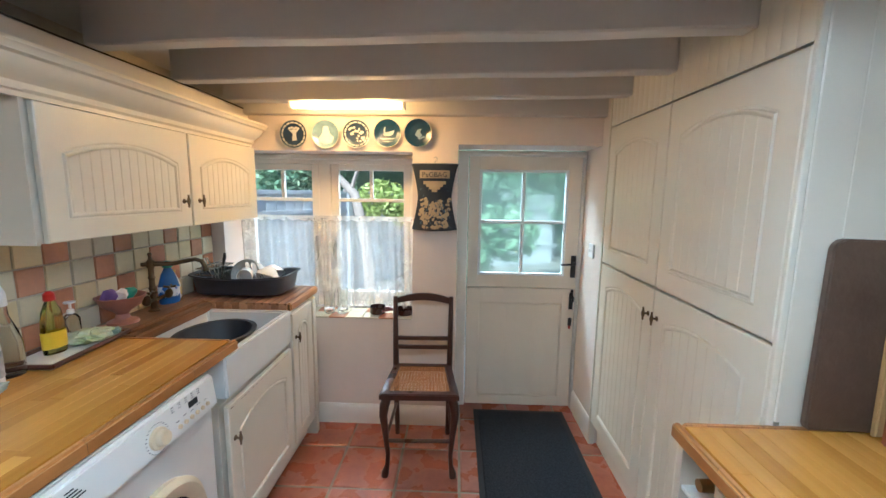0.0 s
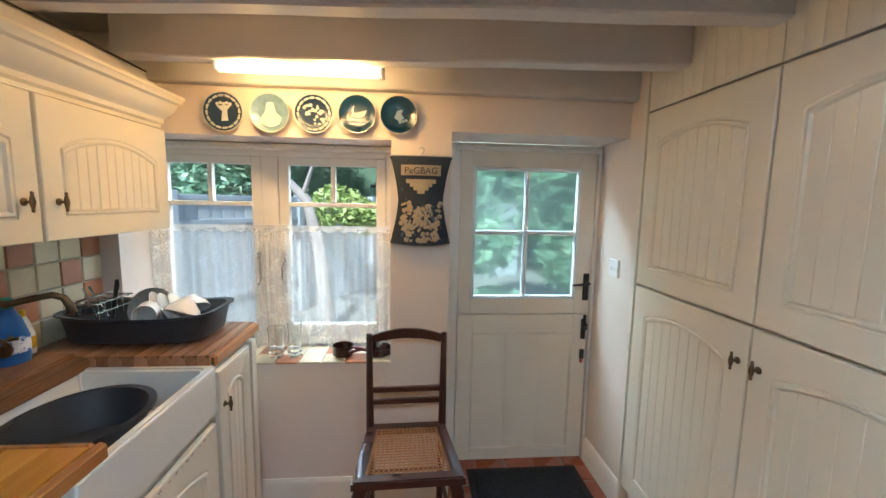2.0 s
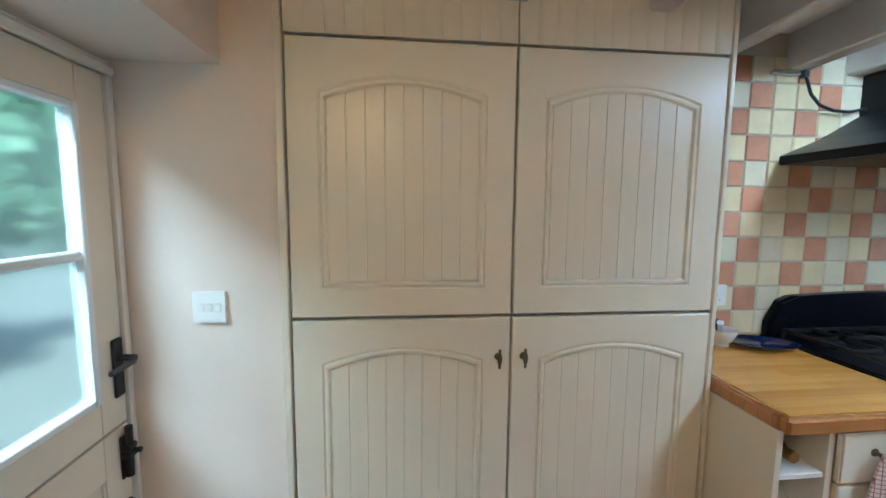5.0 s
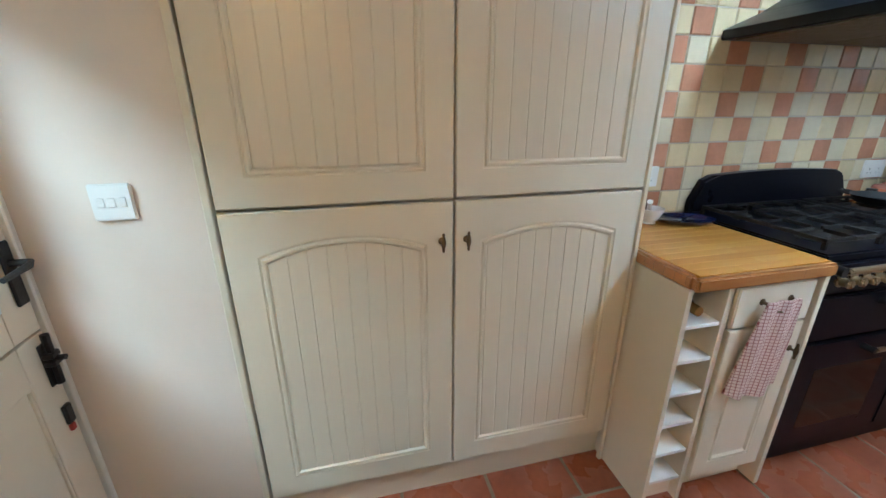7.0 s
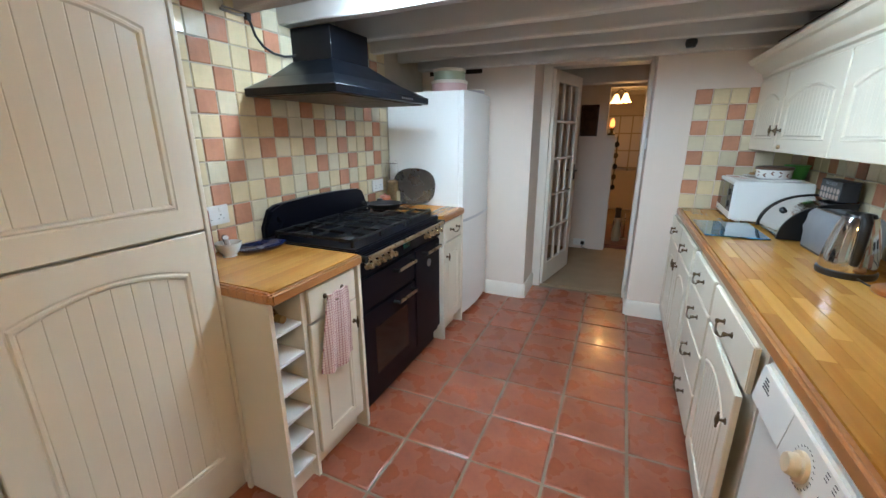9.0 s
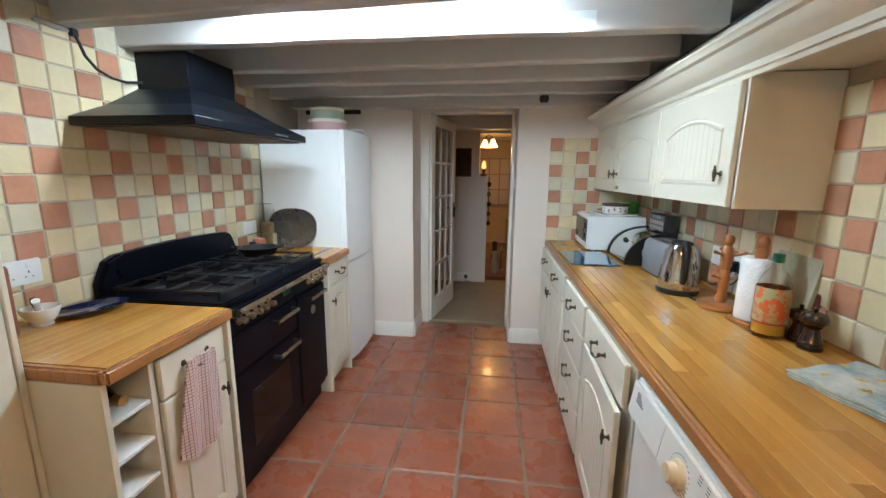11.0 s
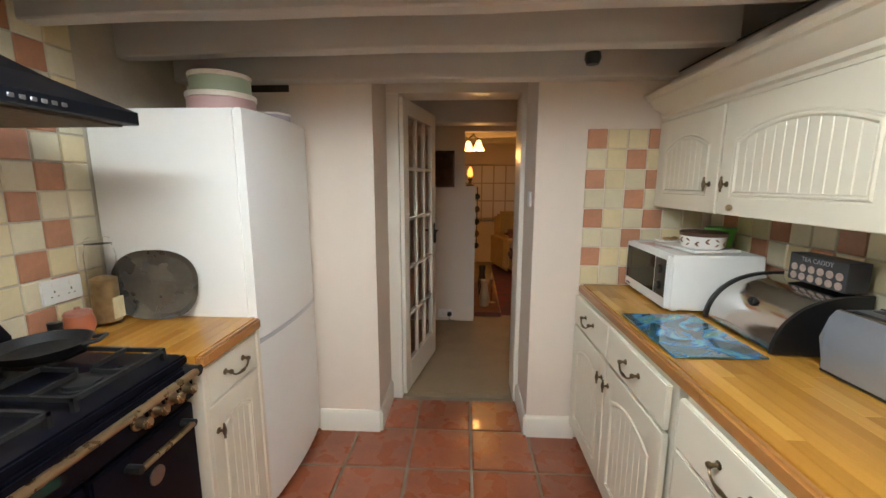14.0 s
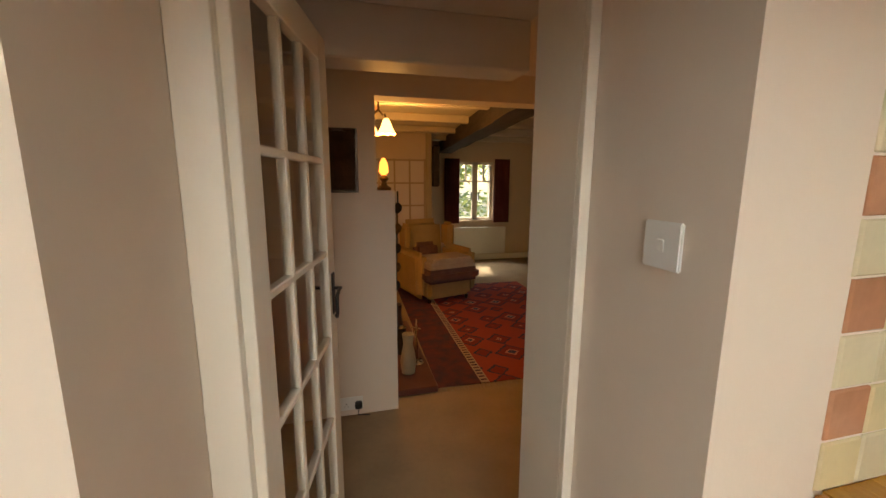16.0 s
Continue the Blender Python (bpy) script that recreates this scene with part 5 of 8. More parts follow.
for k, (x, z, ground, relief, lb) in enumerate((
        (-0.955, 1.817, PNAVY, PWHT, "navy wall plate with a white scrolled border and a flower basket"),
        (-0.765, 1.819, PTEAL, PWHT, "pale teal wall plate with a cream bell-shaped relief"),
        (-0.583, 1.822, PNAVY, PWHT, "navy wall plate crowded with white blossoms"),
        (-0.400, 1.828, PBLUE, PGREY, "blue wall plate with a pale swan on water"),
        (-0.222, 1.831, PBLUE, PGREY, "dark blue wall plate with a faint pale bird"))):
    t = thing("wall_plate", pose(x, YN - 0.001, z), lb, "plate", "plates on the wall above the window")
    R_ = 0.082
    bm = B()
    lathe(bm, [(0, 0.004), (R_ * 0.55, 0.003), (R_ * 0.75, 0.010), (R_, 0.022), (R_ * 1.0, 0.025), (R_ * 0.95, 0.024), (R_ * 0.72, 0.012), (R_ * 0.55, 0.008), (0, 0.008)], 36, pose(0, 0, 0, 90))
    for f in bm.faces:
        c = f.calc_center_median()
        f.material_index = 1 if math.hypot(c.x, c.z) < R_ * 0.93 else 0
    part("dish", bm, [RIMM, ground], t)
    bm = B()
    y = -0.012
    if k in (0, 2):
        for i in range(16):
            a = 2 * math.pi * i / 16
            for q in range(3):
                flat_blob(bm, circ(0.066 * math.cos(a + q * 0.1), 0.066 * math.sin(a + q * 0.1), 0.006 - q * 0.001, 0.005, 7), y - 0.008)
    if k == 0:
        flat_blob(bm, [(-0.030, 0.026), (0.030, 0.030), (0.012, 0.008), (0.016, -0.034), (-0.012, -0.036), (-0.008, 0.004)], y + 0.002)
        for i in range(5):
            flat_blob(bm, circ(-0.026 + i * 0.013, 0.034 + 0.004 * (i % 2), 0.007, 0.007, 8), y + 0.001)
    if k == 1:
        flat_blob(bm, [(-0.014, 0.045), (0.012, 0.046), (0.022, 0.005), (0.046, -0.018), (0.034, -0.046), (-0.004, -0.058), (-0.040, -0.042), (-0.040, -0.018), (-0.022, 0.006)], y + 0.002)
    if k == 2:
        rr = random.Random(4)
        for i in range(26):
            a, rad = rr.uniform(0, 6.28), 0.05 * math.sqrt(rr.random())
            flat_blob(bm, circ(rad * math.cos(a), rad * math.sin(a), rr.uniform(0.004, 0.009), rr.uniform(0.004, 0.008), 6, a), y + 0.002 - i * 0.0001)
    if k == 3:
        flat_blob(bm, [(-0.030, -0.004), (-0.014, 0.006), (0.012, 0.010), (0.040, 0.018), (0.030, -0.006), (0.008, -0.016), (-0.020, -0.014)], y + 0.002)
        flat_blob(bm, [(-0.022, 0.0), (-0.026, 0.018), (-0.020, 0.034), (-0.012, 0.036), (-0.016, 0.020), (-0.013, 0.004)], y + 0.0018)
        flat_blob(bm, [(-0.05, -0.028), (0.05, -0.026), (0.03, -0.034), (-0.03, -0.036)], y + 0.002)
        flat_blob(bm, [(-0.04, -0.044), (0.034, -0.042), (0.0, -0.050)], y + 0.002)
    if k == 4:
        flat_blob(bm, [(-0.020, -0.012), (-0.006, 0.018), (0.020, 0.024), (0.010, 0.006), (0.024, -0.012), (0.004, -0.028)], y + 0.002)
        for i in range(3):
            flat_blob(bm, circ(0.006 + i * 0.013, -0.030 + 0.004 * i, 0.007, 0.006, 7), y + 0.001)
    part("relief", bm, relief if k != 4 else PGREY, t, "raised pale motif")

# peg bag
BAG = M("navy_and_fawn_cloth", (0.015, 0.025, 0.04), 0.8, var=0.0, color2=(0.03, 0.04, 0.055), scale=20, bump=0.5, bscale=120)
FAWN = M("fawn_printed_cloth", (0.44, 0.35, 0.22), 0.8, var=0.3, scale=20, bump=0.4, bscale=120)
BLUEP = M("blue_grey_print", (0.08, 0.13, 0.19), 0.8, var=0.4, scale=20)
pg = thing("peg_bag", pose(-0.122, YN - 0.003, 0), "navy and fawn printed cloth peg bag hanging from a metal hanger", "peg bag")


def bagw(z):
    u = (z - 1.27) / (1.655 - 1.27)
    return 0.100 + 0.036 * abs(2 * u - 1) ** 1.4 + (0.004 if u > 0.97 else 0)


bm = B()
zs = [1.27 + (1.655 - 1.27) * i / 16 for i in range(17)]
rings = []
for z in zs:
    w = bagw(z)
    ring = []
    for i in range(15):
        u = i / 14 * 2 - 1
        zz = z - (0.010 * (1 - u * u) if z < 1.28 else 0)
        ring.append(bm.verts.new((u * w, -0.012 - 0.020 * (1 - u * u) + 0.003 * math.sin(9 * u + z * 40), zz)))
    ring += [bm.verts.new((w, -0.002, z)), bm.verts.new((-w, -0.002, z))]
    rings.append(ring)
for r, s in zip(rings, rings[1:]):
    for i in range(len(r)):
        j = (i + 1) % len(r)
        bm.faces.new((r[i], r[j], s[j], s[i]))
bm.faces.new(rings[0])
bm.faces.new(rings[-1])
part("bag", bm, BAG, pg)


def on_bag(u, z):
    return -0.012 - 0.020 * (1 - u * u) - 0.004


def bag_patch(bm, pts, lift=0.0):
    """A thin printed shape that follows the bag's bulge."""
    vs = [bm.verts.new((x, on_bag(x / bagw(z), z) - 0.001 - lift, z)) for x, z in pts]
    bm.faces.new(vs)


bm = B()
for i in range(10):
    for j in range(2):
        x0, x1 = -0.088 + i * 0.0176, -0.088 + (i + 1) * 0.0176
        z0, z1 = 1.572 + j * 0.023, 1.595 + j * 0.023
        bag_patch(bm, [(x0, z0), (x1, z0), (x1, z1), (x0, z1)])
for i in range(8):
    x0, x1 = -0.066 + i * 0.0165, -0.066 + (i + 1) * 0.0165
    dz = 0.06 * (1 - abs((x0 + x1) / 2) / 0.066)
    bag_patch(bm, [(x0, 1.545 - dz), (x1, 1.545 - dz), (x1, 1.556), (x0, 1.556)])
rr = random.Random(11)
for i in range(120):
    cx, cz = rr.uniform(-0.088, 0.088), rr.uniform(1.282, 1.45)
    s = rr.uniform(0.005, 0.017)
    a = rr.uniform(0, 3.1)
    bag_patch(bm, [(cx + s * math.cos(a + q) * (1 if q % 2 else 0.6), cz + s * math.sin(a + q) * 0.9) for q in (0, 1.2, 2.4, 3.6, 4.8)], 0.0002 * (i % 5))
part("print", bm, FAWN, pg, "fawn printed panels and leaves")
bm = B()
for i in range(50):
    cx, cz = rr.uniform(-0.095, 0.095), rr.uniform(1.285, 1.53)
    if abs(cx) < 0.05 and cz > 1.44:
        continue
    s = rr.uniform(0.005, 0.015)
    a = rr.uniform(0.6, 1.2) * (1 if cx < 0 else -1)
    dx, dz = math.cos(a), math.sin(a)
    bag_patch(bm, [(cx - s * dx, cz - s * dz), (cx + 0.3 * s * dz, cz - 0.3 * s * dx), (cx + s * dx, cz + s * dz), (cx - 0.3 * s * dz, cz + 0.3 * s * dx)], 0.0013)
part("feathers", bm, BLUEP, pg, "blue-grey printed feathers")
tx = bpy.data.curves.new("lettering", "FONT")
tx.body = "PeGBAG"
tx.size = 0.040
tx.align_x = "CENTER"
tx.extrude = 0.0006
o = new("lettering", tx)
o.data.materials.append(BLACKPL)
o.parent = pg
o.matrix_basis = pose(0, -0.0395, 1.580, 90, 0, 0)
bm = B()
tube(bm, [(0, -0.012, 1.655), (0, -0.012, 1.67), (0.012, -0.012, 1.675), (0.012, -0.010, 1.69), (0.002, -0.008, 1.697), (-0.008, -0.006, 1.690)], 0.0022, 6)
tube(bm, [(-0.13, -0.010, 1.657), (0.13, -0.010, 1.657)], 0.004, 6)
part("hanger", bm, BRUSHED, pg, "thin metal hanger hook")

# switches and sockets
def wall_plate(name, m, w, h, rockers, label, cat, socket=False):
    t = thing(name, m, label, cat)
    bm = B()
    box(bm, -w / 2, w / 2, -0.009, 0, -h / 2, h / 2, 0.003, 2)
    part("plate", bm, WHITEPL, t)
    for i in range(rockers):
        x = (i - (rockers - 1) / 2) * 0.022 if not socket else (i - (rockers - 1) / 2) * 0.06
        bm = B()
        box(bm, x - 0.008, x + 0.008, -0.0115, -0.009, (-0.011 if not socket else 0.015), (0.011 if not socket else 0.032), 0.002)
        part("rocker", bm, WHITEPL, t)
    if socket:
        bm = B()
        for i in range(rockers):
            x = (i - (rockers - 1) / 2) * 0.06
            box(bm, x - 0.002, x + 0.002, -0.0096, -0.0085, -0.004, 0.004)
            for s in (-1, 1):
                box(bm, x + s * 0.011 - 0.003, x + s * 0.011 + 0.003, -0.0096, -0.0085, -0.019, -0.016)
        part("slot", bm, BLACKPL, t, "dark pin slots")
    return t


wall_plate("light_switch", pose(DX1 - 0.001, 2.382, 1.150, 0, 0, -90), 0.086, 0.086, 3, "white triple rocker light switch on the plaster by the stable door", "light switch")
wall_plate("light_switch", pose(RX0 + 0.001, -1.63, 1.352, 0, 0, 90), 0.086, 0.086, 1, "white single light switch in the doorway reveal", "light switch")
wall_plate("socket", pose(XR - 0.008, 0.640, 1.075, 0, 0, -90), 0.146, 0.086, 2, "white double wall socket on the tiles beside the cooker", "socket", True)
wall_plate("socket", pose(XR - 0.008, -0.70, 1.06, 0, 0, -90), 0.146, 0.086, 2, "white double wall socket on the tiles past the cooker", "socket", True)
wall_plate("socket", pose(XL + 0.008, -0.23, 1.055, 0, 0, 90), 0.086, 0.086, 1, "white fused switch on the tiles behind the kettle", "socket")
s2 = wall_plate("socket", pose(XL + 0.008, -0.02, 1.045, 0, 0, 90), 0.146, 0.086, 2, "white double wall socket with black plugs behind the mug tree", "socket", True)
for dx in (-0.035, 0.035):
    bm = B()
    box(bm, dx - 0.022, dx + 0.022, -0.045, -0.010, -0.025, 0.020, 0.006, 2)
    part("plug", bm, BLACKPL, s2, "black plug")
bm = B()
for i, dx in enumerate((-0.035, 0.035)):
    tube(bm, [(dx, -0.03, -0.025), (dx - 0.02, -0.05, -0.07), (dx - 0.07 - i * 0.04, -0.06, -0.105), (dx - 0.13, -0.05, -0.118)], 0.0035, 6)
part("cable", bm, BLACKPL, s2, "black flex")

# cooker hood flex and junction box
cb = thing("junction_box", pose(XR - 0.008, 0.36, 1.945, 0, 0, -90), "grey surface cable clips and black flex running to the hood", "cable")
bm = B()
tube(bm, [(-0.10, -0.01, 0.0), (-0.02, -0.012, -0.004), (0.05, -0.012, 0.004)], 0.006, 6)
tube(bm, [(-0.09, -0.01, 0.012), (0.03, -0.012, 0.012)], 0.004, 6)
part("grey_cable", bm, M("grey_cable", (0.35, 0.34, 0.32), 0.5), cb)
bm = B()
tube(bm, [(0.03, -0.02, 0.0), (0.035, -0.03, -0.03), (0.05, -0.035, -0.08), (0.09, -0.035, -0.118), (0.15, -0.035, -0.138), (0.22, -0.035, -0.142), (0.30, -0.035, -0.125)], 0.006, 8)
box(bm, 0.018, 0.045, -0.03, -0.008, -0.018, 0.012, 0.003)
part("flex", bm, BLACKPL, cb, "black looping flex")

# smoke or heat sensor and wires
t = thing("ceiling_sensor", pose(-0.735, -1.112, 1.931), "small black round sensor fixed under the end beam", "sensor")
bm = B()
lathe(bm, [(0, 0.022), (0.030, 0.022), (0.033, 0.0), (0.024, -0.022), (0, -0.026)], 20, pose(0, 0, 0, 0, 0, 0))
part("body", bm, BLACKPL, t)
bm = B()
tube(bm, [(-1.225, YS + 0.02, 1.953), (-1.222, -1.0, 1.957), (-1.222, -0.3, 1.951), (-1.222, 0.5, 1.957), (-1.222, 1.2, 1.951), (-1.222, 1.9, 1.957), (-1.222, YN - 0.07, 1.951)], 0.0035, 5)
tagged(mesh_ob("wiring", bm, DARKGAP, smooth=True), "thin dark wire tacked along the boxed bulkhead", "cable")
# raised solid strip; the slot's inner shade is put into its dark colour
bm = B()
box(bm, 0.68, 1.15, YS - 0.002, YS + 0.006, 1.90, 1.934, 0.002)
for i in range(5):
    box(bm, 0.74 + i * 0.08, 0.75 + i * 0.08, YS + 0.004, YS + 0.010, 1.90, 1.925)
tagged(mesh_ob("slot_shade_strip", bm, DARKGAP), "rough dark strip for a slot's shade in plaster above the fridge", "gap")

# ---- west worktop, sink side ----
WTZ = WT + 0.0005
tp = thing("kitchen_tap", pose(-1.40, 1.70, WTZ), "antique brass bridge tap with a long swan-neck spout and cross handles", "tap")
bm = B()
lathe(bm, [(0, 0), (0.024, 0), (0.024, 0.006), (0.014, 0.012), (0.012, 0.04), (0.017, 0.05), (0.012, 0.06), (0.013, 0.10), (0.017, 0.108), (0.012, 0.116), (0.012, 0.15), (0.016, 0.158), (0.012, 0.166), (0.012, 0.20), (0.017, 0.21), (0.017, 0.235), (0.008, 0.245), (0.006, 0.26), (0.010, 0.266), (0.006, 0.275), (0, 0.277)], 18)
part("column", bm, BRASS, tp)
bm = B()
tube(bm, [(-0.03, -0.02, 0.222), (0, 0, 0.222), (0.08, 0.035, 0.219), (0.14, 0.062, 0.232), (0.165, 0.073, 0.236), (0.188, 0.083, 0.226), (0.200, 0.088, 0.200), (0.203, 0.090, 0.178)], [0.009, 0.012, 0.010, 0.010, 0.010, 0.010, 0.011, 0.014], 10)
part("spout", bm, BRASS, tp)
for s in (-1, 1):
    bm = B()
    tube(bm, [(0, 0, 0.05), (0.01, s * 0.04, 0.055), (0.02, s * 0.075, 0.062)], 0.009, 8)
    lathe(bm, [(0, 0), (0.016, 0), (0.018, 0.02), (0.012, 0.034), (0.009, 0.04), (0, 0.042)], 12, pose(0.02, s * 0.07, 0.055, 20, 30, 0))
    for a in range(4):
        c, d = math.cos(a * math.pi / 2 + 0.4), math.sin(a * math.pi / 2 + 0.4)
        tube(bm, [(0.038, s * 0.06, 0.10), (0.038 + 0.026 * c, s * 0.06 + 0.026 * d, 0.104)], [0.004, 0.006], 6)
    part("cross_handle", bm, BRASS, tp)
bm = B()
box(bm, -1.485, -1.30, 1.435, 1.92, WT - 0.001, WT + 0.018, 0.006, 2)
tagged(mesh_ob("timber_ledge", bm, [OLDWOOD], smooth=True), "raised worn timber ledge behind the tap", "shelf")
tp.matrix_basis = pose(-1.40, 1.70, WT + 0.018)

# bottles
def bottle(name, x, y, z, prof, mat, capprof, capmat, label, sx=1.0, sy=1.0, rz=0, lab=None, liquid=None):
    t = thing(name, pose(x, y, z, 0, 0, rz), label, "bottle")
    bm = B()
    oval(bm, prof, sx, sy, 24)
    part("body", bm, mat, t)
    bm = B()
    oval(bm, capprof, 1, 1, 16)
    part("cap", bm, capmat, t)
    if lab:
        r, z0, z1, lm = lab
        bm = B()
        oval(bm, [(r, z0), (r + 0.001, z0 + 0.002), (r + 0.001, z1 - 0.002), (r, z1)], sx, sy, 24)
        part("wrap", bm, lm, t, "printed wrap")
    return t




def crisp(m):
    """Turns a soft two-colour mottle into printed blotches with edges."""
    for n in m.node_tree.nodes:
        if n.type == "MAP_RANGE" and abs(n.inputs[1].default_value - 0.36) < 0.01:
            n.inputs[1].default_value, n.inputs[2].default_value = 0.64, 0.71
    return m


REDP = M("red_plastic", (0.55, 0.02, 0.015), 0.3, var=0.1, scale=10)
YELP = M("yellow_wrap", (0.75, 0.50, 0.02), 0.35, var=0.1, scale=10)
BLUEPL = M("blue_plastic", (0.02, 0.12, 0.42), 0.3, var=0.3, scale=20)
GREENP = M("teal_plastic", (0.02, 0.28, 0.22), 0.35, var=0.2, scale=20)
PURP = M("purple_sponge", (0.16, 0.09, 0.30), 0.8, var=0.3, scale=30)
SOAP = M_glass("yellow_green_soap", (0.72, 0.76, 0.25), 0.05, thin=False)
LL = WT + 0.0195
bottle("cleaner_bottle", -1.42, 1.83, LL, [(0, 0), (0.044, 0), (0.047, 0.01), (0.047, 0.09), (0.032, 0.145), (0.014, 0.18), (0, 0.18)], BLUEPL, [(0.014, 0.178), (0.022, 0.182), (0.020, 0.205), (0.012, 0.212), (0, 0.212)], GREENP, "blue washing spray bottle with teal cap behind the sink", 1, 0.6, 60, (0.0478, 0.035, 0.088, crisp(M("blue_white_print", (0.75, 0.80, 0.88), 0.35, color2=(0.01, 0.12, 0.50), scale=26))))
bottle("cleaner_bottle", -1.455, 1.91, LL, [(0, 0), (0.030, 0), (0.031, 0.01), (0.031, 0.07), (0.020, 0.11), (0.012, 0.13), (0, 0.13)], WHITEPL, [(0.012, 0.128), (0.013, 0.15), (0, 0.152)], YELP, "white cleaner bottle with yellow top behind the sink", 1, 0.7, 40, (0.0312, 0.02, 0.06, YELP))
fb = thing("footed_dish", pose(-1.405, 1.530, WT + 0.0185) @ Matrix.Scale(1.10, 4), "pink terracotta footed dish holding scouring sponges", "dish")
CLAY = M("pink_clay", (0.42, 0.17, 0.12), 0.5, var=0.3, scale=14, bump=0.3)
bm = B()
lathe(bm, [(0, 0), (0.052, 0), (0.050, 0.008), (0.026, 0.018), (0.020, 0.035), (0.030, 0.048), (0.062, 0.070), (0.078, 0.100), (0.082, 0.106), (0.078, 0.108), (0.070, 0.100), (0.055, 0.078), (0, 0.066)], 28)
part("bowl", bm, CLAY, fb)
for dx, dy, s, mm, nm in ((-0.02, -0.03, 0.030, PURP, "sponge"), (0.005, 0.03, 0.024, GREENP, "scourer"), (0.0, 0.0, 0.024, WHITEPL, "brush_head")):
    bm = B()
    bmesh.ops.create_icosphere(bm, subdivisions=2, radius=s, matrix=pose(dx, dy, 0.108, 20, 30, 0))
    for v_ in bm.verts:
        v_.co += Vector((noise.noise(v_.co * 40), noise.noise(v_.co * 40 + Vector((5, 0, 0))), noise.noise(v_.co * 40 + Vector((0, 7, 0))))) * 0.012
    part(nm, bm, mm, fb)
ty = thing("enamel_tray", pose(-1.385, 1.275, WTZ, 0, 0, 5), "white enamel tray with brown rim, holding cloths and soap", "tray")
bm = B()
box(bm, -0.085, 0.085, -0.17, 0.17, 0.0, 0.006, 0.002)
part("base", bm, WHITEPL, ty)
bm = B()
frame_rect_pts = [(-0.088, -0.173), (0.088, -0.173), (0.088, 0.173), (-0.088, 0.173)]
for i in range(4):
    (xa, ya), (xb, yb_) = frame_rect_pts[i], frame_rect_pts[(i + 1) % 4]
    tube(bm, [(xa, ya, 0.012), (xb, yb_, 0.012)], 0.008, 6)
part("rim", bm, M("brown_enamel_rim", (0.07, 0.02, 0.015), 0.3), ty)
clth = M("green_check_cloth", (0.75, 0.74, 0.66), 0.9, var=0.0, color2=(0.35, 0.50, 0.16), scale=12, bump=0.6, bscale=80)


def crumple(bm, sx, sy, sz, seed, m, sub=3):
    b0 = len(bm.verts)
    bmesh.ops.create_icosphere(bm, subdivisions=sub, radius=1.0)
    bm.verts.ensure_lookup_table()
    vs = bm.verts[b0:]
    for v_ in vs:
        p = v_.co.copy()
        q = p + Vector((noise.noise(p * 2.2 + Vector((seed, 0, 0))), noise.noise(p * 2.2 + Vector((0, seed, 0))), noise.noise(p * 3 + Vector((0, 0, seed))))) * 0.55
        v_.co = Vector((q.x * sx, q.y * sy, max(-1.0, q.z) * sz + sz))
    bmesh.ops.transform(bm, matrix=m, verts=vs)


cl = thing("dish_cloth", ty.matrix_basis @ pose(0.022, 0.065, 0.007), "crumpled white and green checked dish cloth on the tray", "cloth")
bm = B()
crumple(bm, 0.055, 0.07, 0.024, 3.3, pose(0, 0, 0))
part("cloth", bm, clth, cl)
sp = thing("sponge", ty.matrix_basis @ pose(0.035, 0.145, 0.007, 0, 0, 30), "pale green sponge on the enamel tray", "sponge")
bm = B()
box(bm, -0.03, 0.03, -0.02, 0.02, 0, 0.024, 0.006, 2)
part("body", bm, M("pale_green_sponge", (0.35, 0.50, 0.42), 0.95, var=0.3, scale=60, bump=0.8, bscale=300), sp)
bottle("washing_up_liquid", -1.400, 1.235, WTZ + 0.007, [(0, 0), (0.034, 0), (0.036, 0.01), (0.036, 0.10), (0.030, 0.15), (0.013, 0.19), (0, 0.19)], SOAP, [(0.014, 0.188), (0.017, 0.19), (0.016, 0.212), (0.006, 0.222), (0, 0.222)], REDP, "washing-up liquid bottle with red cap and yellow wrap", 1, 0.62, 80, (0.0372, 0.02, 0.080, YELP))
bottle("hand_soap", -1.432, 1.335, WTZ + 0.007, [(0, 0), (0.026, 0), (0.026, 0.09), (0.018, 0.105), (0.010, 0.11), (0, 0.11)], THICKGLASS, [(0.011, 0.11), (0.011, 0.125), (0.004, 0.128), (0.004, 0.148), (0.018, 0.150), (0.018, 0.156), (0, 0.157)], WHITEPL, "clear pump soap bottle with white pump")
bottle("glass_bottle", -1.385, 1.072, WTZ, [(0, 0), (0.040, 0), (0.042, 0.01), (0.042, 0.10), (0.034, 0.14), (0.018, 0.19), (0.016, 0.225), (0, 0.225)], THICKGLASS, [(0.018, 0.222), (0.019, 0.225), (0.018, 0.262), (0.010, 0.285), (0, 0.286)], WHITEPL, "tall clear spray bottle with a white top on the worktop")
bottle("detergent_bottle", -1.345, 0.985, WTZ, [(0, 0), (0.034, 0), (0.035, 0.01), (0.035, 0.12), (0.022, 0.15), (0, 0.15)], WHITEPL, [(0.016, 0.148), (0.016, 0.18), (0, 0.182)], WHITEPL, "white household bottle with black print on its wrap", lab=(0.0355, 0.03, 0.11, M("black_white_print", (0.7, 0.7, 0.7), 0.4, color2=(0.02, 0.02, 0.02), scale=25)))

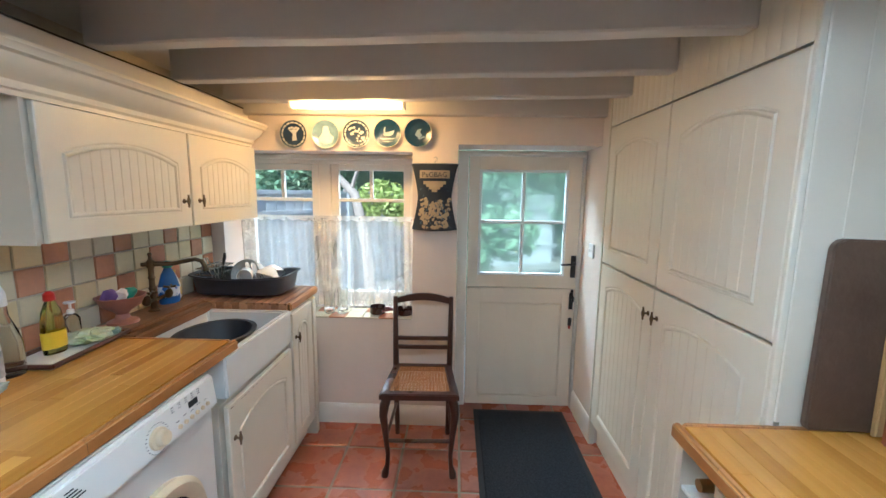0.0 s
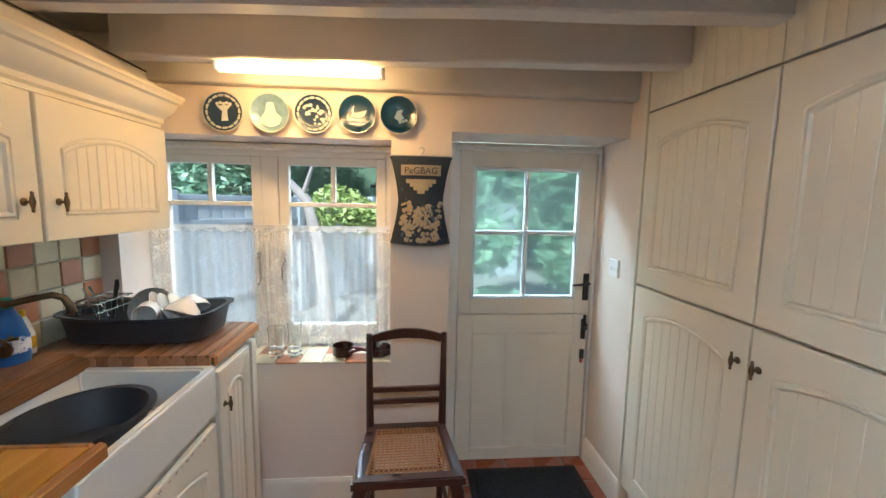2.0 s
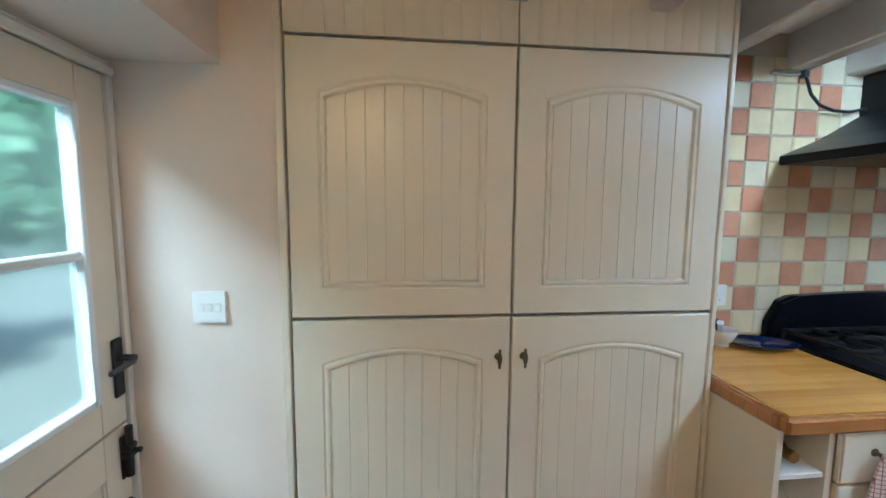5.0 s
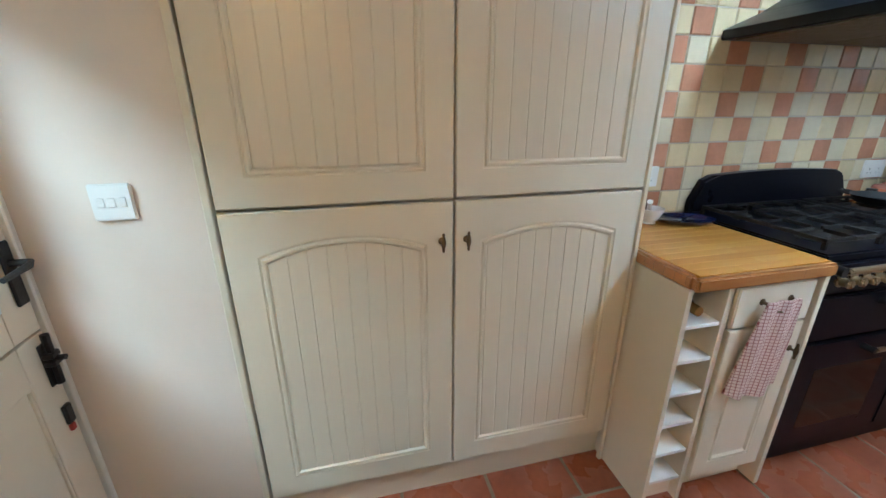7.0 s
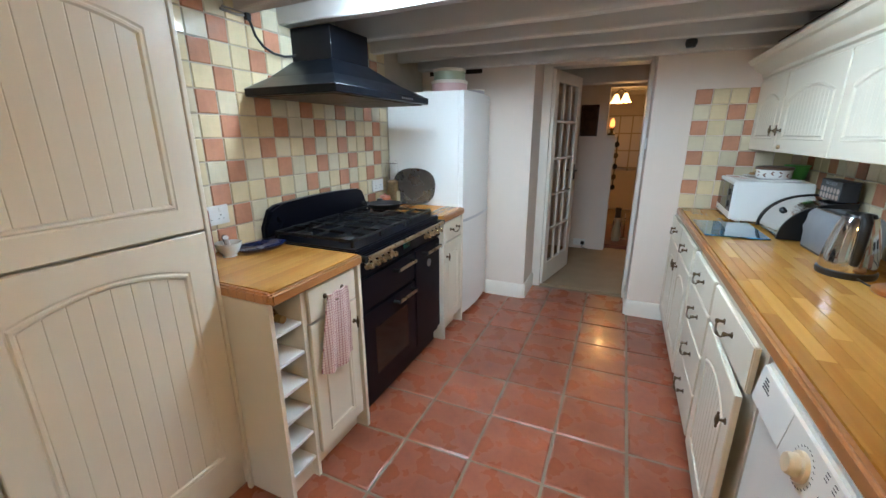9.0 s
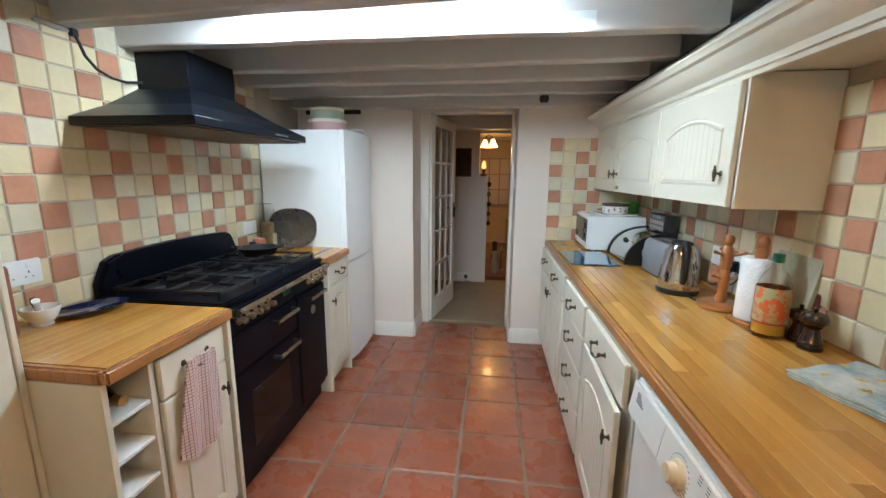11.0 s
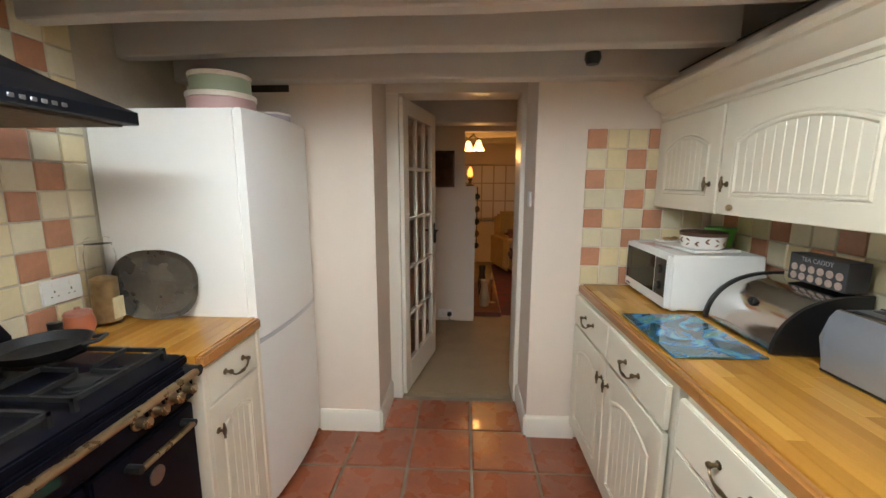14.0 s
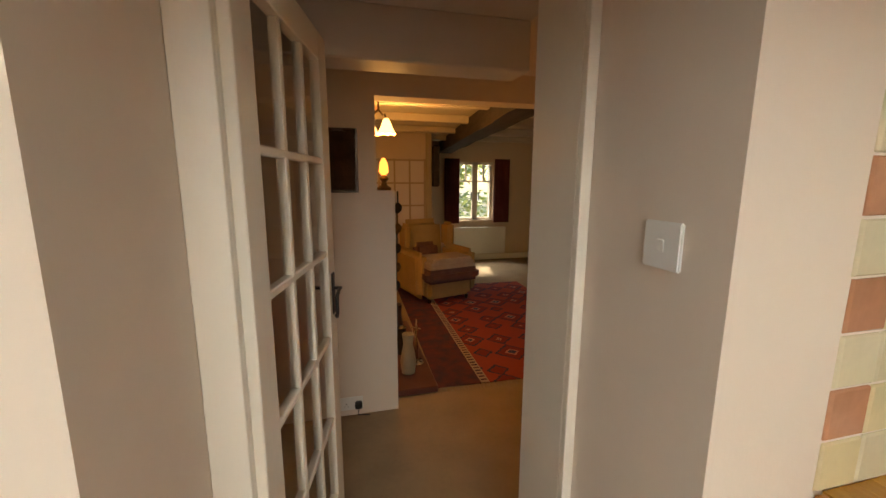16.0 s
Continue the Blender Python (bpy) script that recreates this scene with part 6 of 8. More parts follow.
# dish rack
dk = thing("dish_rack", pose(-1.195, 2.155, WTZ + 0.002, 0, 0, 0), "dark grey plastic dish drainer full of clean crockery", "dish rack")
rd = [(0.228, 0.0), (0.234, 0.03), (0.246, 0.092), (0.262, 0.099), (0.262, 0.105), (0.240, 0.101), (0.228, 0.035), (0.220, 0.008)]
bm = B()
SQ = 32
rings = []
for r, z in [(0.0, 0.004)] + rd + [(0.0, 0.008)]:
    ring = []
    for i in range(SQ):
        a = 2 * math.pi * i / SQ
        c, s_ = math.cos(a), math.sin(a)
        e = 0.42
        x = math.copysign(abs(c) ** e, c) * r
        y = math.copysign(abs(s_) ** e, s_) * r * 0.63
        dip = -0.010 * math.exp(-(c / 0.35) ** 2) if z > 0.06 else 0
        ring.append(bm.verts.new((x * 1.07, y, z + dip + 0.012)))
    rings.append(ring)
for r, s in zip(rings, rings[1:]):
    for i in range(SQ):
        bm.faces.new((r[i], r[(i + 1) % SQ], s[(i + 1) % SQ], s[i]))
part("basket", bm, DARKGREY, dk)
bm = B()
for i in range(5):
    box(bm, 0.02 + i * 0.014, 0.026 + i * 0.014, -0.142, -0.132, 0.02, 0.06)
part("slotted_panel", bm, BLACKPL, dk)
for s in (-1, 1):
    for t_ in (-1, 1):
        bm = B()
        box(bm, s * 0.17 - 0.01, s * 0.17 + 0.01, t_ * 0.09 - 0.01, t_ * 0.09 + 0.01, 0, 0.015)
        part("foot", bm, BLACKPL, dk)
bm = B()
tube(bm, [(-0.20, -0.10, 0.10), (-0.20, -0.10, 0.16), (-0.20, 0.10, 0.16), (-0.20, 0.10, 0.10)], 0.003, 6)
for i in range(6):
    y = -0.08 + i * 0.032
    tube(bm, [(-0.23, y, 0.10), (-0.23, y, 0.145), (-0.14, y, 0.145), (-0.14, y, 0.08)], 0.002, 5)
for z in (0.11, 0.145):
    tube(bm, [(-0.235, -0.10, z), (-0.135, -0.10, z), (-0.135, 0.10, z), (-0.235, 0.10, z), (-0.235, -0.10, z)], 0.0024, 5)
part("cutlery_cage", bm, CHROME, dk, "wire cutlery cage")
base = dk.matrix_basis
PLW = M("white_crockery", (0.80, 0.79, 0.76), 0.15, var=0.05, scale=10)
for i, (dx, dy, dz, rx, ry, nm) in enumerate(((0.05, 0.02, 0.035, 0, 62, "plate"), (0.09, 0.03, 0.035, 0, 58, "plate"), (0.0, 0.03, 0.035, 0, 70, "plate"), (0.15, -0.02, 0.10, 160, 20, "bowl"), (0.11, 0.07, 0.09, 150, -15, "bowl"), (0.03, -0.06, 0.07, 90, 30, "mug"))):
    t = thing(nm, base @ pose(dx, dy, dz + 0.045, rx, ry, 20), "clean white " + nm + " draining in the dish rack", nm)
    bm = B()
    if nm == "plate":
        lathe(bm, [(0, 0), (0.055, 0), (0.075, 0.008), (0.088, 0.012), (0.087, 0.015), (0.055, 0.004), (0, 0.004)], 28)
    elif nm == "bowl":
        lathe(bm, [(0, 0), (0.028, 0), (0.030, 0.006), (0.058, 0.035), (0.066, 0.055), (0.063, 0.055), (0.054, 0.036), (0.024, 0.010), (0, 0.010)], 28)
    else:
        lathe(bm, [(0, 0), (0.036, 0), (0.039, 0.01), (0.039, 0.085), (0.036, 0.085), (0.035, 0.01), (0, 0.006)], 24)
    part("body", bm, PLW, t)
t = thing("sieve", base @ pose(-0.03, 0.05, 0.09, 70, 20, 0), "round fine-mesh sieve propped in the dish rack", "sieve")
bm = B()
lathe(bm, [(0.0, -0.03), (0.05, -0.022), (0.085, 0.0), (0.088, 0.004), (0.084, 0.004), (0.05, -0.018), (0, -0.026)], 28)
part("bowl", bm, M("fine_mesh", (0.30, 0.33, 0.33), 0.4, 0.7, var=0.3, scale=60), t)
for i, (dx, dy, ang) in enumerate(((-0.19, -0.02, 18), (-0.17, 0.03, -10), (-0.20, 0.05, 28))):
    t = thing("utensil", base @ pose(dx, dy, 0.06, 0, -ang, 0), ("black-handled knife" if i == 1 else "steel spoon") + " standing in the cutlery cage", "utensil")
    bm = B()
    if i == 1:
        tube(bm, [(0, 0, 0), (0, 0, 0.11), (0.002, 0, 0.13), (0.0, 0, 0.16)], [0.006, 0.008, 0.010, 0.007], 8)
    else:
        tube(bm, [(0, 0, 0), (0, 0, 0.10), (0, 0, 0.14)], [0.003, 0.004, 0.006], 8)
    part("handle", bm, BLACKPL if i == 1 else CHROME, t)

# chips in the paint over the sink cabinet
bm = B()
rr = random.Random(8)
for i in range(16):
    y = 1.32 + i * 0.033 + rr.uniform(-0.010, 0.010)
    box(bm, -0.8312, -0.8298, y, y + rr.uniform(0.004, 0.020), 0.6685 + rr.uniform(-0.001, 0.001), 0.6700 + rr.uniform(0, 0.002))
tagged(mesh_ob("worn_edge", bm, OLDWOOD), "bare worn wood along the sink cabinet's top edge", "trim", kind="stuff")

# ---- south end of the west worktop ----
mw = thing("microwave", pose(-1.095, -1.482, WTZ, 0, 0, 88), "white microwave oven with dark door and black control strip", "microwave")
bm = B()
box(bm, 0, 0.455, 0.0, 0.36, 0.012, 0.245, 0.006, 2)
for x in (0.04, 0.41):
    for y in (0.04, 0.32):
        box(bm, x - 0.012, x + 0.012, y - 0.012, y + 0.012, 0, 0.014)
part("body", bm, WHITEPL, mw)
bm = B()
box(bm, 0.004, 0.451, -0.016, 0.0, 0.016, 0.243, 0.005, 2)
d = part("door", bm, WHITEPL, mw)
bm = B()
box(bm, 0.022, 0.335, -0.0185, -0.0155, 0.062, 0.222, 0.001)
part("window", bm, DARKGLASS, d, "dark see-through window")
bm = B()
box(bm, 0.345, 0.440, -0.0185, -0.0155, 0.062, 0.222, 0.001)
part("control_strip", bm, BLACKPL, d, "glossy black control strip")
bm = B()
for z in (0.105, 0.175):
    bm = B()
    lathe(bm, [(0, 0), (0.021, 0), (0.019, 0.012), (0, 0.013)], 20, pose(0.392, -0.0185, z, 90))
    part("dial", bm, BLACKPL, d)
bm = B()
box(bm, 0.03, 0.075, -0.0175, -0.0155, 0.030, 0.037)
part("lettering", bm, BLACKPL, d, "small maker's mark, unreadable")
MZ = WTZ + 0.2465
t = thing("serving_plate", pose(-1.27, -1.212, MZ, 0, 0, 10), "flat white rectangular serving plate on the microwave", "plate")
bm = B()
box(bm, -0.11, 0.11, -0.13, 0.13, 0, 0.010, 0.004, 2)
part("body", bm, PLW, t)
t = thing("storage_tin", pose(-1.28, -1.182, MZ + 0.0105), "white oval dish with a printed olive sprig, dark lid rim", "dish")
bm = B()
oval(bm, [(0, 0), (0.075, 0), (0.082, 0.006), (0.086, 0.060), (0.082, 0.062), (0.0, 0.060)], 1.05, 1.0, 28)
part("body", bm, PLW, t)
bm = B()
oval(bm, [(0.0865, 0.052), (0.089, 0.054), (0.089, 0.066), (0.08, 0.070), (0, 0.070)], 1.05, 1.0, 28)
part("lid", bm, M("brown_lid_rim", (0.08, 0.04, 0.025), 0.4), t)
bm = B()
for i in range(16):
    a = i * 0.42
    for q in range(2):
        c = Vector((0.0868 * 1.05 * math.cos(a), 0.0868 * math.sin(a), 0.028 + 0.012 * math.sin(i * 2.1 + q * 2)))
        tn = Vector((-math.sin(a), math.cos(a), 0.6 if q else -0.5)).normalized() * 0.012
        up_ = Vector((0, 0, 0.005))
        bm.faces.new([bm.verts.new(c + w) for w in (-tn, up_, tn, -up_)])
part("leaf_print", bm, M("olive_print", (0.05, 0.07, 0.03), 0.5, color2=(0.3, 0.04, 0.02), scale=30), t, "dark leaf sprigs")
t = thing("paper", pose(-1.17, -1.302, MZ, 0, 0, 24), "loose printed leaflet on top of the microwave", "paper")
bm = B()
box(bm, -0.06, 0.06, -0.09, 0.09, 0, 0.0015)
part("sheet", bm, M("printed_leaflet", (0.8, 0.79, 0.75), 0.6, color2=(0.5, 0.2, 0.15), scale=14), t)
t = thing("green_tub", pose(-1.42, -1.292, MZ), "green plastic tub at the back of the microwave", "tub")
bm = B()
lathe(bm, [(0, 0), (0.05, 0), (0.06, 0.075), (0.064, 0.078), (0.064, 0.085), (0, 0.086)], 24)
part("body", bm, M("leaf_green_plastic", (0.10, 0.35, 0.05), 0.4), t)
t = thing("butter_dish", pose(-1.25, -1.402, MZ, 0, 0, 15), "small white dish with biscuits on the microwave", "dish")
bm = B()
box(bm, -0.06, 0.06, -0.045, 0.045, 0, 0.012, 0.004, 2)
part("body", bm, PLW, t)
bm = B()
for i in range(4):
    crumple(bm, 0.018, 0.014, 0.007, i * 3.1, pose(-0.03 + 0.02 * i, 0.01 * (i % 2), 0.011), 2)
part("biscuit", bm, M("biscuit", (0.45, 0.28, 0.12), 0.9, var=0.3, scale=30), t)

# glass chopping board
gb = thing("glass_chopping_board", pose(-1.020, -0.785, WTZ), "glass chopping board printed in mottled blues and greens", "chopping board")
m = M("blue_green_print", (0.02, 0.13, 0.38), 0.06, var=0.0, color2=(0.30, 0.50, 0.42), scale=5, detail=8, coat=1.0)
nt = m.node_tree
n5 = nt.nodes.new("ShaderNodeTexNoise")
n5.inputs["Scale"].default_value = 7
n5.inputs["Detail"].default_value = 7
n5.inputs["Distortion"].default_value = 1.5
cr = nt.nodes.new("ShaderNodeValToRGB")
cr.color_ramp.elements[0].position, cr.color_ramp.elements[0].color = 0.36, (0.008, 0.030, 0.05, 1)
cr.color_ramp.elements[1].position, cr.color_ramp.elements[1].color = 0.68, (0.45, 0.62, 0.50, 1)
for pos_, col in ((0.44, (0.02, 0.11, 0.13, 1)), (0.50, (0.03, 0.17, 0.42, 1)), (0.56, (0.12, 0.40, 0.55, 1)), (0.61, (0.10, 0.28, 0.24, 1))):
    e = cr.color_ramp.elements.new(pos_)
    e.color = col
tcn = nt.nodes.new("ShaderNodeTexCoord")
nt.links.new(tcn.outputs["Object"], n5.inputs["Vector"])
nt.links.new(n5.outputs[0], cr.inputs[0])
nt.links.new(cr.outputs[0], nt.nodes["Principled BSDF"].inputs["Base Color"])
bm = B()
box(bm, -0.143, 0.143, -0.205, 0.205, 0.003, 0.009, 0.002)
part("board", bm, m, gb)
bm = B()
for s in (-1, 1):
    for q in (-1, 1):
        lathe(bm, [(0, 0), (0.008, 0), (0.007, 0.0032), (0, 0.0032)], 10, pose(s * 0.12, q * 0.18, 0))
part("foot", bm, BLACKPL, gb)

# bread bin
bb = thing("bread_bin", pose(-1.465, -0.972, WTZ, 0, 0, 0), "steel roll-top bread bin with black end caps", "bread bin")
R0, LW = 0.185, 0.36
arc = [(0.0, 0.008)] + [(0.27 * math.cos(a) ** 0.8, 0.008 + R0 * math.sin(a)) for a in [math.pi / 2 * i / 14 for i in range(15)]] + [(0.0, 0.008 + R0)]
bm = B()
prism(bm, arc[1:-1] + [(0.0, 0.008 + R0), (0.0, 0.008)], "y", 0.012, LW - 0.012)
part("roll_top", bm, CHROME, bb)
for y0 in (0.0, LW - 0.012):
    bm = B()
    prism(bm, [(x * 1.03, z * 1.03) for x, z in arc[1:-1]] + [(-0.003, 0.2), (-0.003, 0.0)], "y", y0, y0 + 0.012)
    part("end_cap", bm, BLACKPL, bb, "black plastic end cap")
bm = B()
lathe(bm, [(0, 0), (0.013, 0), (0.016, 0.012), (0.010, 0.020), (0, 0.022)], 16, pose(0.215, LW / 2, 0.125, 0, 62, 0))
part("knob", bm, BLACKPL, bb)
# tea caddy box above
t = thing("tea_box", pose(-1.43, -0.742, WTZ + 0.2, 0, 0, 90), "dark box printed with rows of round lids, behind the toaster", "box")
bm = B()
box(bm, -0.11, 0.11, -0.035, 0.035, 0, 0.095, 0.002)
part("box", bm, M("dark_grey_card", (0.05, 0.05, 0.055), 0.4, var=0.3, scale=20), t)
bm = B()
for i in range(6):
    for j in range(2):
        lathe(bm, [(0, 0), (0.013, 0), (0.013, 0.0012), (0, 0.0012)], 12, pose(-0.085 + i * 0.034, -0.035, 0.018 + j * 0.03, 90))
part("lid_print", bm, M("pale_lid_print", (0.55, 0.42, 0.36), 0.4, var=0.4, scale=60), t, "pale printed lids")
tx = bpy.data.curves.new("lettering", "FONT")
tx.body = "TEA CADDY"
tx.size = 0.022
tx.align_x = "CENTER"
tx.extrude = 0.0004
o = new("lettering", tx)
o.data.materials.append(M("grey_letters", (0.35, 0.36, 0.40), 0.5))
o.parent = t
o.matrix_basis = pose(0, -0.0358, 0.072, 90)

# toaster
ts = thing("toaster", pose(-1.345, -0.402, WTZ, 0, 0, 92), "grey metal four-slice toaster", "toaster")
pts = [(-0.085, 0.012), (0.085, 0.012), (0.088, 0.10), (0.082, 0.165), (0.065, 0.185), (-0.065, 0.185), (-0.082, 0.165), (-0.088, 0.10)]
bm = B()
prism(bm, pts, "x", -0.135, 0.135)
bmesh.ops.bevel(bm, geom=[e for e in bm.edges if abs(e.verts[0].co.x - e.verts[1].co.x) < 1e-6], offset=0.014, segments=3, affect="EDGES")
part("body", bm, M("satin_grey_steel", (0.36, 0.39, 0.44), 0.34, 0.6, var=0.1, scale=10), ts)
bm = B()
for y in (-0.035, 0.035):
    bm = B()
    box(bm, -0.108, 0.108, y - 0.013, y + 0.013, 0.183, 0.1865, 0.001)
    part("slot", bm, BLACKPL, ts, "dark bread slot")
bm = B()
box(bm, -0.13, 0.13, -0.08, 0.08, 0, 0.014, 0.003)
part("foot", bm, BLACKPL, ts, "black base")
bm = B()
box(bm, -0.12, 0.12, -0.062, -0.053, 0.184, 0.1895, 0.002)
box(bm, -0.12, 0.12, 0.053, 0.062, 0.184, 0.1895, 0.002)
part("top_trim", bm, CHROME, ts)

# kettle
kt = thing("kettle", pose(-1.262, -0.097, WTZ, 0, 0, 78), "polished steel jug kettle with black handle and base", "kettle")
bm = B()
lathe(bm, [(0, 0.0), (0.085, 0.0), (0.088, 0.006), (0.088, 0.022), (0.080, 0.026), (0, 0.026)], 32)
part("base", bm, BLACKPL, kt)
bm = B()
lathe(bm, [(0.0, 0.026), (0.082, 0.026), (0.083, 0.034), (0.080, 0.075), (0.072, 0.130), (0.060, 0.185), (0.052, 0.212), (0.048, 0.222), (0, 0.223)], 36)
for v_ in bm.verts:
    if v_.co.z > 0.15 and v_.co.x < -0.03:
        k = (v_.co.z - 0.15) / 0.07
        wgt = max(0, 1 - abs(v_.co.y) / 0.03)
        v_.co.x -= 0.025 * k * wgt
part("body", bm, CHROME, kt)
bm = B()
lathe(bm, [(0, 0.222), (0.046, 0.222), (0.042, 0.232), (0.02, 0.238), (0, 0.238)], 28)
part("lid", bm, BLACKPL, kt)
bm = B()
tube(bm, [(0.045, 0, 0.228), (0.080, 0, 0.232), (0.103, 0, 0.215), (0.108, 0, 0.16), (0.104, 0, 0.09), (0.088, 0, 0.062)], [0.014, 0.016, 0.016, 0.015, 0.014, 0.013], 12)
part("handle", bm, BLACKPL, kt)
bm = B()
tube(bm, [(0.0, 0.08, 0.010), (-0.01, 0.14, 0.006), (-0.06, 0.19, 0.006), (-0.12, 0.16, 0.010), (-0.17, 0.10, 0.03)], 0.0035, 6)
part("cable", bm, BLACKPL, kt, m=pose(0, 0, 0, 0, 0, -78))

# mug tree
PINE = M("orange_pine", (0.42, 0.16, 0.045), 0.3, var=0.4, scale=6, coat=0.4, stretch=(1, 1, 0.3))
mg = thing("mug_tree", pose(-1.34, 0.110, WTZ, 0, 0, 20), "turned orange pine mug tree, empty pegs", "mug tree")
bm = B()
lathe(bm, [(0, 0), (0.080, 0), (0.084, 0.006), (0.082, 0.016), (0.070, 0.022), (0, 0.022)], 28)
part("base", bm, PINE, mg)
bm = B()
lathe(bm, [(0.018, 0.022), (0.022, 0.04), (0.016, 0.055), (0.019, 0.09), (0.022, 0.12), (0.018, 0.15), (0.014, 0.158), (0.020, 0.17), (0.022, 0.21), (0.018, 0.245), (0.012, 0.255), (0.018, 0.265), (0.020, 0.283), (0.012, 0.296), (0, 0.298)], 20)
part("post", bm, PINE, mg)
for i in range(6):
    a, z = i * 2.1, 0.12 if i % 2 else 0.215
    bm = B()
    tube(bm, [(0.015 * math.cos(a), 0.015 * math.sin(a), z), (0.056 * math.cos(a), 0.056 * math.sin(a), z + 0.014)], [0.006, 0.005], 8)
    bmesh.ops.create_icosphere(bm, subdivisions=1, radius=0.009, matrix=pose(0.058 * math.cos(a), 0.058 * math.sin(a), z + 0.015))
    part("peg", bm, PINE, mg)
# kitchen roll
kr = thing("kitchen_roll", pose(-1.357, 0.280, WTZ), "white paper kitchen roll on a pine holder with turned finial", "kitchen roll")
bm = B()
lathe(bm, [(0, 0), (0.070, 0), (0.072, 0.008), (0.064, 0.014), (0, 0.014)], 28)
part("holder_base", bm, PINE, kr)
bm = B()
lathe(bm, [(0.018, 0.235), (0.020, 0.27), (0.014, 0.278), (0.021, 0.292), (0.020, 0.305), (0.010, 0.318), (0, 0.320)], 18)
part("finial", bm, PINE, kr)
bm = B()
lathe(bm, [(0.020, 0.016), (0.054, 0.016), (0.056, 0.02), (0.0555, 0.12), (0.056, 0.236), (0.053, 0.240), (0.020, 0.240)], 32)
part("paper_roll", bm, M("quilted_paper", (0.82, 0.82, 0.81), 0.9, var=0.05, scale=40, bump=1.0, bscale=90), kr)
# squash bottle
ORANGE = M_glass("orange_squash", (0.95, 0.55, 0.08), 0.05, 1.33, thin=False)
sq = thing("squash_bottle", pose(-1.335, 0.400, WTZ) @ Matrix.Diagonal((0.95, 0.95, 1.06, 1)), "plastic bottle of orange squash with fruit wrap and green cap", "bottle")
bm = B()
lathe(bm, [(0, 0), (0.046, 0), (0.050, 0.010), (0.050, 0.14), (0.046, 0.175), (0.034, 0.20), (0.016, 0.222), (0.014, 0.24), (0.0125, 0.24), (0.0145, 0.22), (0.032, 0.198), (0.044, 0.172), (0.048, 0.14), (0.048, 0.012), (0, 0.006)], 28)
part("body", bm, CLEAR, sq)
bm = B()
lathe(bm, [(0, 0.007), (0.0465, 0.012), (0.0470, 0.075), (0, 0.076)], 28)
part("squash", bm, M("orange_liquid", (0.80, 0.42, 0.05), 0.2, var=0.1), sq, "orange liquid")
bm = B()
lathe(bm, [(0.0505, 0.050), (0.0512, 0.051), (0.0512, 0.158), (0.0505, 0.159)], 28)
lm = crisp(M("fruit_wrap", (0.62, 0.13, 0.04), 0.3, color2=(0.42, 0.40, 0.20), scale=45, detail=2))
part("wrap", bm, lm, sq, "red and green fruit-printed wrap")
bm = B()
lathe(bm, [(0.0515, 0.046), (0.0518, 0.047), (0.0518, 0.050), (0.0515, 0.051)], 28)
part("red_band", bm, REDP, sq)
bm = B()
lathe(bm, [(0.0155, 0.236), (0.017, 0.238), (0.0165, 0.262), (0, 0.264)], 18)
part("cap", bm, M("dark_green_cap", (0.01, 0.10, 0.05), 0.35), sq)
# pepper mills
MILLWOOD = M("dark_polished_millwood", (0.020, 0.006, 0.004), 0.16, var=0.4, scale=6, stretch=(1, 1, 0.2), coat=0.6)
for i, (x, y, s) in enumerate(((-1.405, 0.432, 0.88), (-1.395, 0.500, 0.98))):
    t = thing("pepper_mill", pose(x, y, WTZ), "squat dark turned wooden pepper mill", "pepper mill", "mills on the worktop")
    bm = B()
    lathe(bm, [(r * s, z * s) for r, z in ((0, 0), (0.032, 0), (0.034, 0.006), (0.030, 0.018), (0.033, 0.024), (0.028, 0.034), (0.022, 0.055), (0.019, 0.068), (0.024, 0.074), (0, 0.075))], 24)
    part("body", bm, MILLWOOD, t)
    bm = B()
    lathe(bm, [(r * s, z * s) for r, z in ((0.018, 0.075), (0.024, 0.077), (0.036, 0.090), (0.037, 0.102), (0.030, 0.116), (0.012, 0.123), (0.005, 0.126), (0.008, 0.132), (0.005, 0.138), (0, 0.139))], 24)
    part("head", bm, MILLWOOD, t)
# leaning cookery books
for i, (x, y, col, c2, h, w) in enumerate(((-1.462, 0.262, (0.52, 0.47, 0.38), (0.22, 0.27, 0.12), 0.27, 0.21), (-1.480, 0.275, (0.12, 0.03, 0.03), (0.2, 0.05, 0.03), 0.268, 0.215))):
    t = thing("cookery_book", pose(x, y, WTZ, 0, -9, 0), "pale illustrated cookery book leaning on the tiles" if i == 0 else "dark red book leaning behind the cookery book", "book")
    bm = B()
    box(bm, -0.008, 0.008, -w / 2, w / 2, 0, h, 0.002)
    part("cover", bm, M("book_cover" + "ab"[i], col, 0.35, color2=c2, scale=9, detail=2), t)
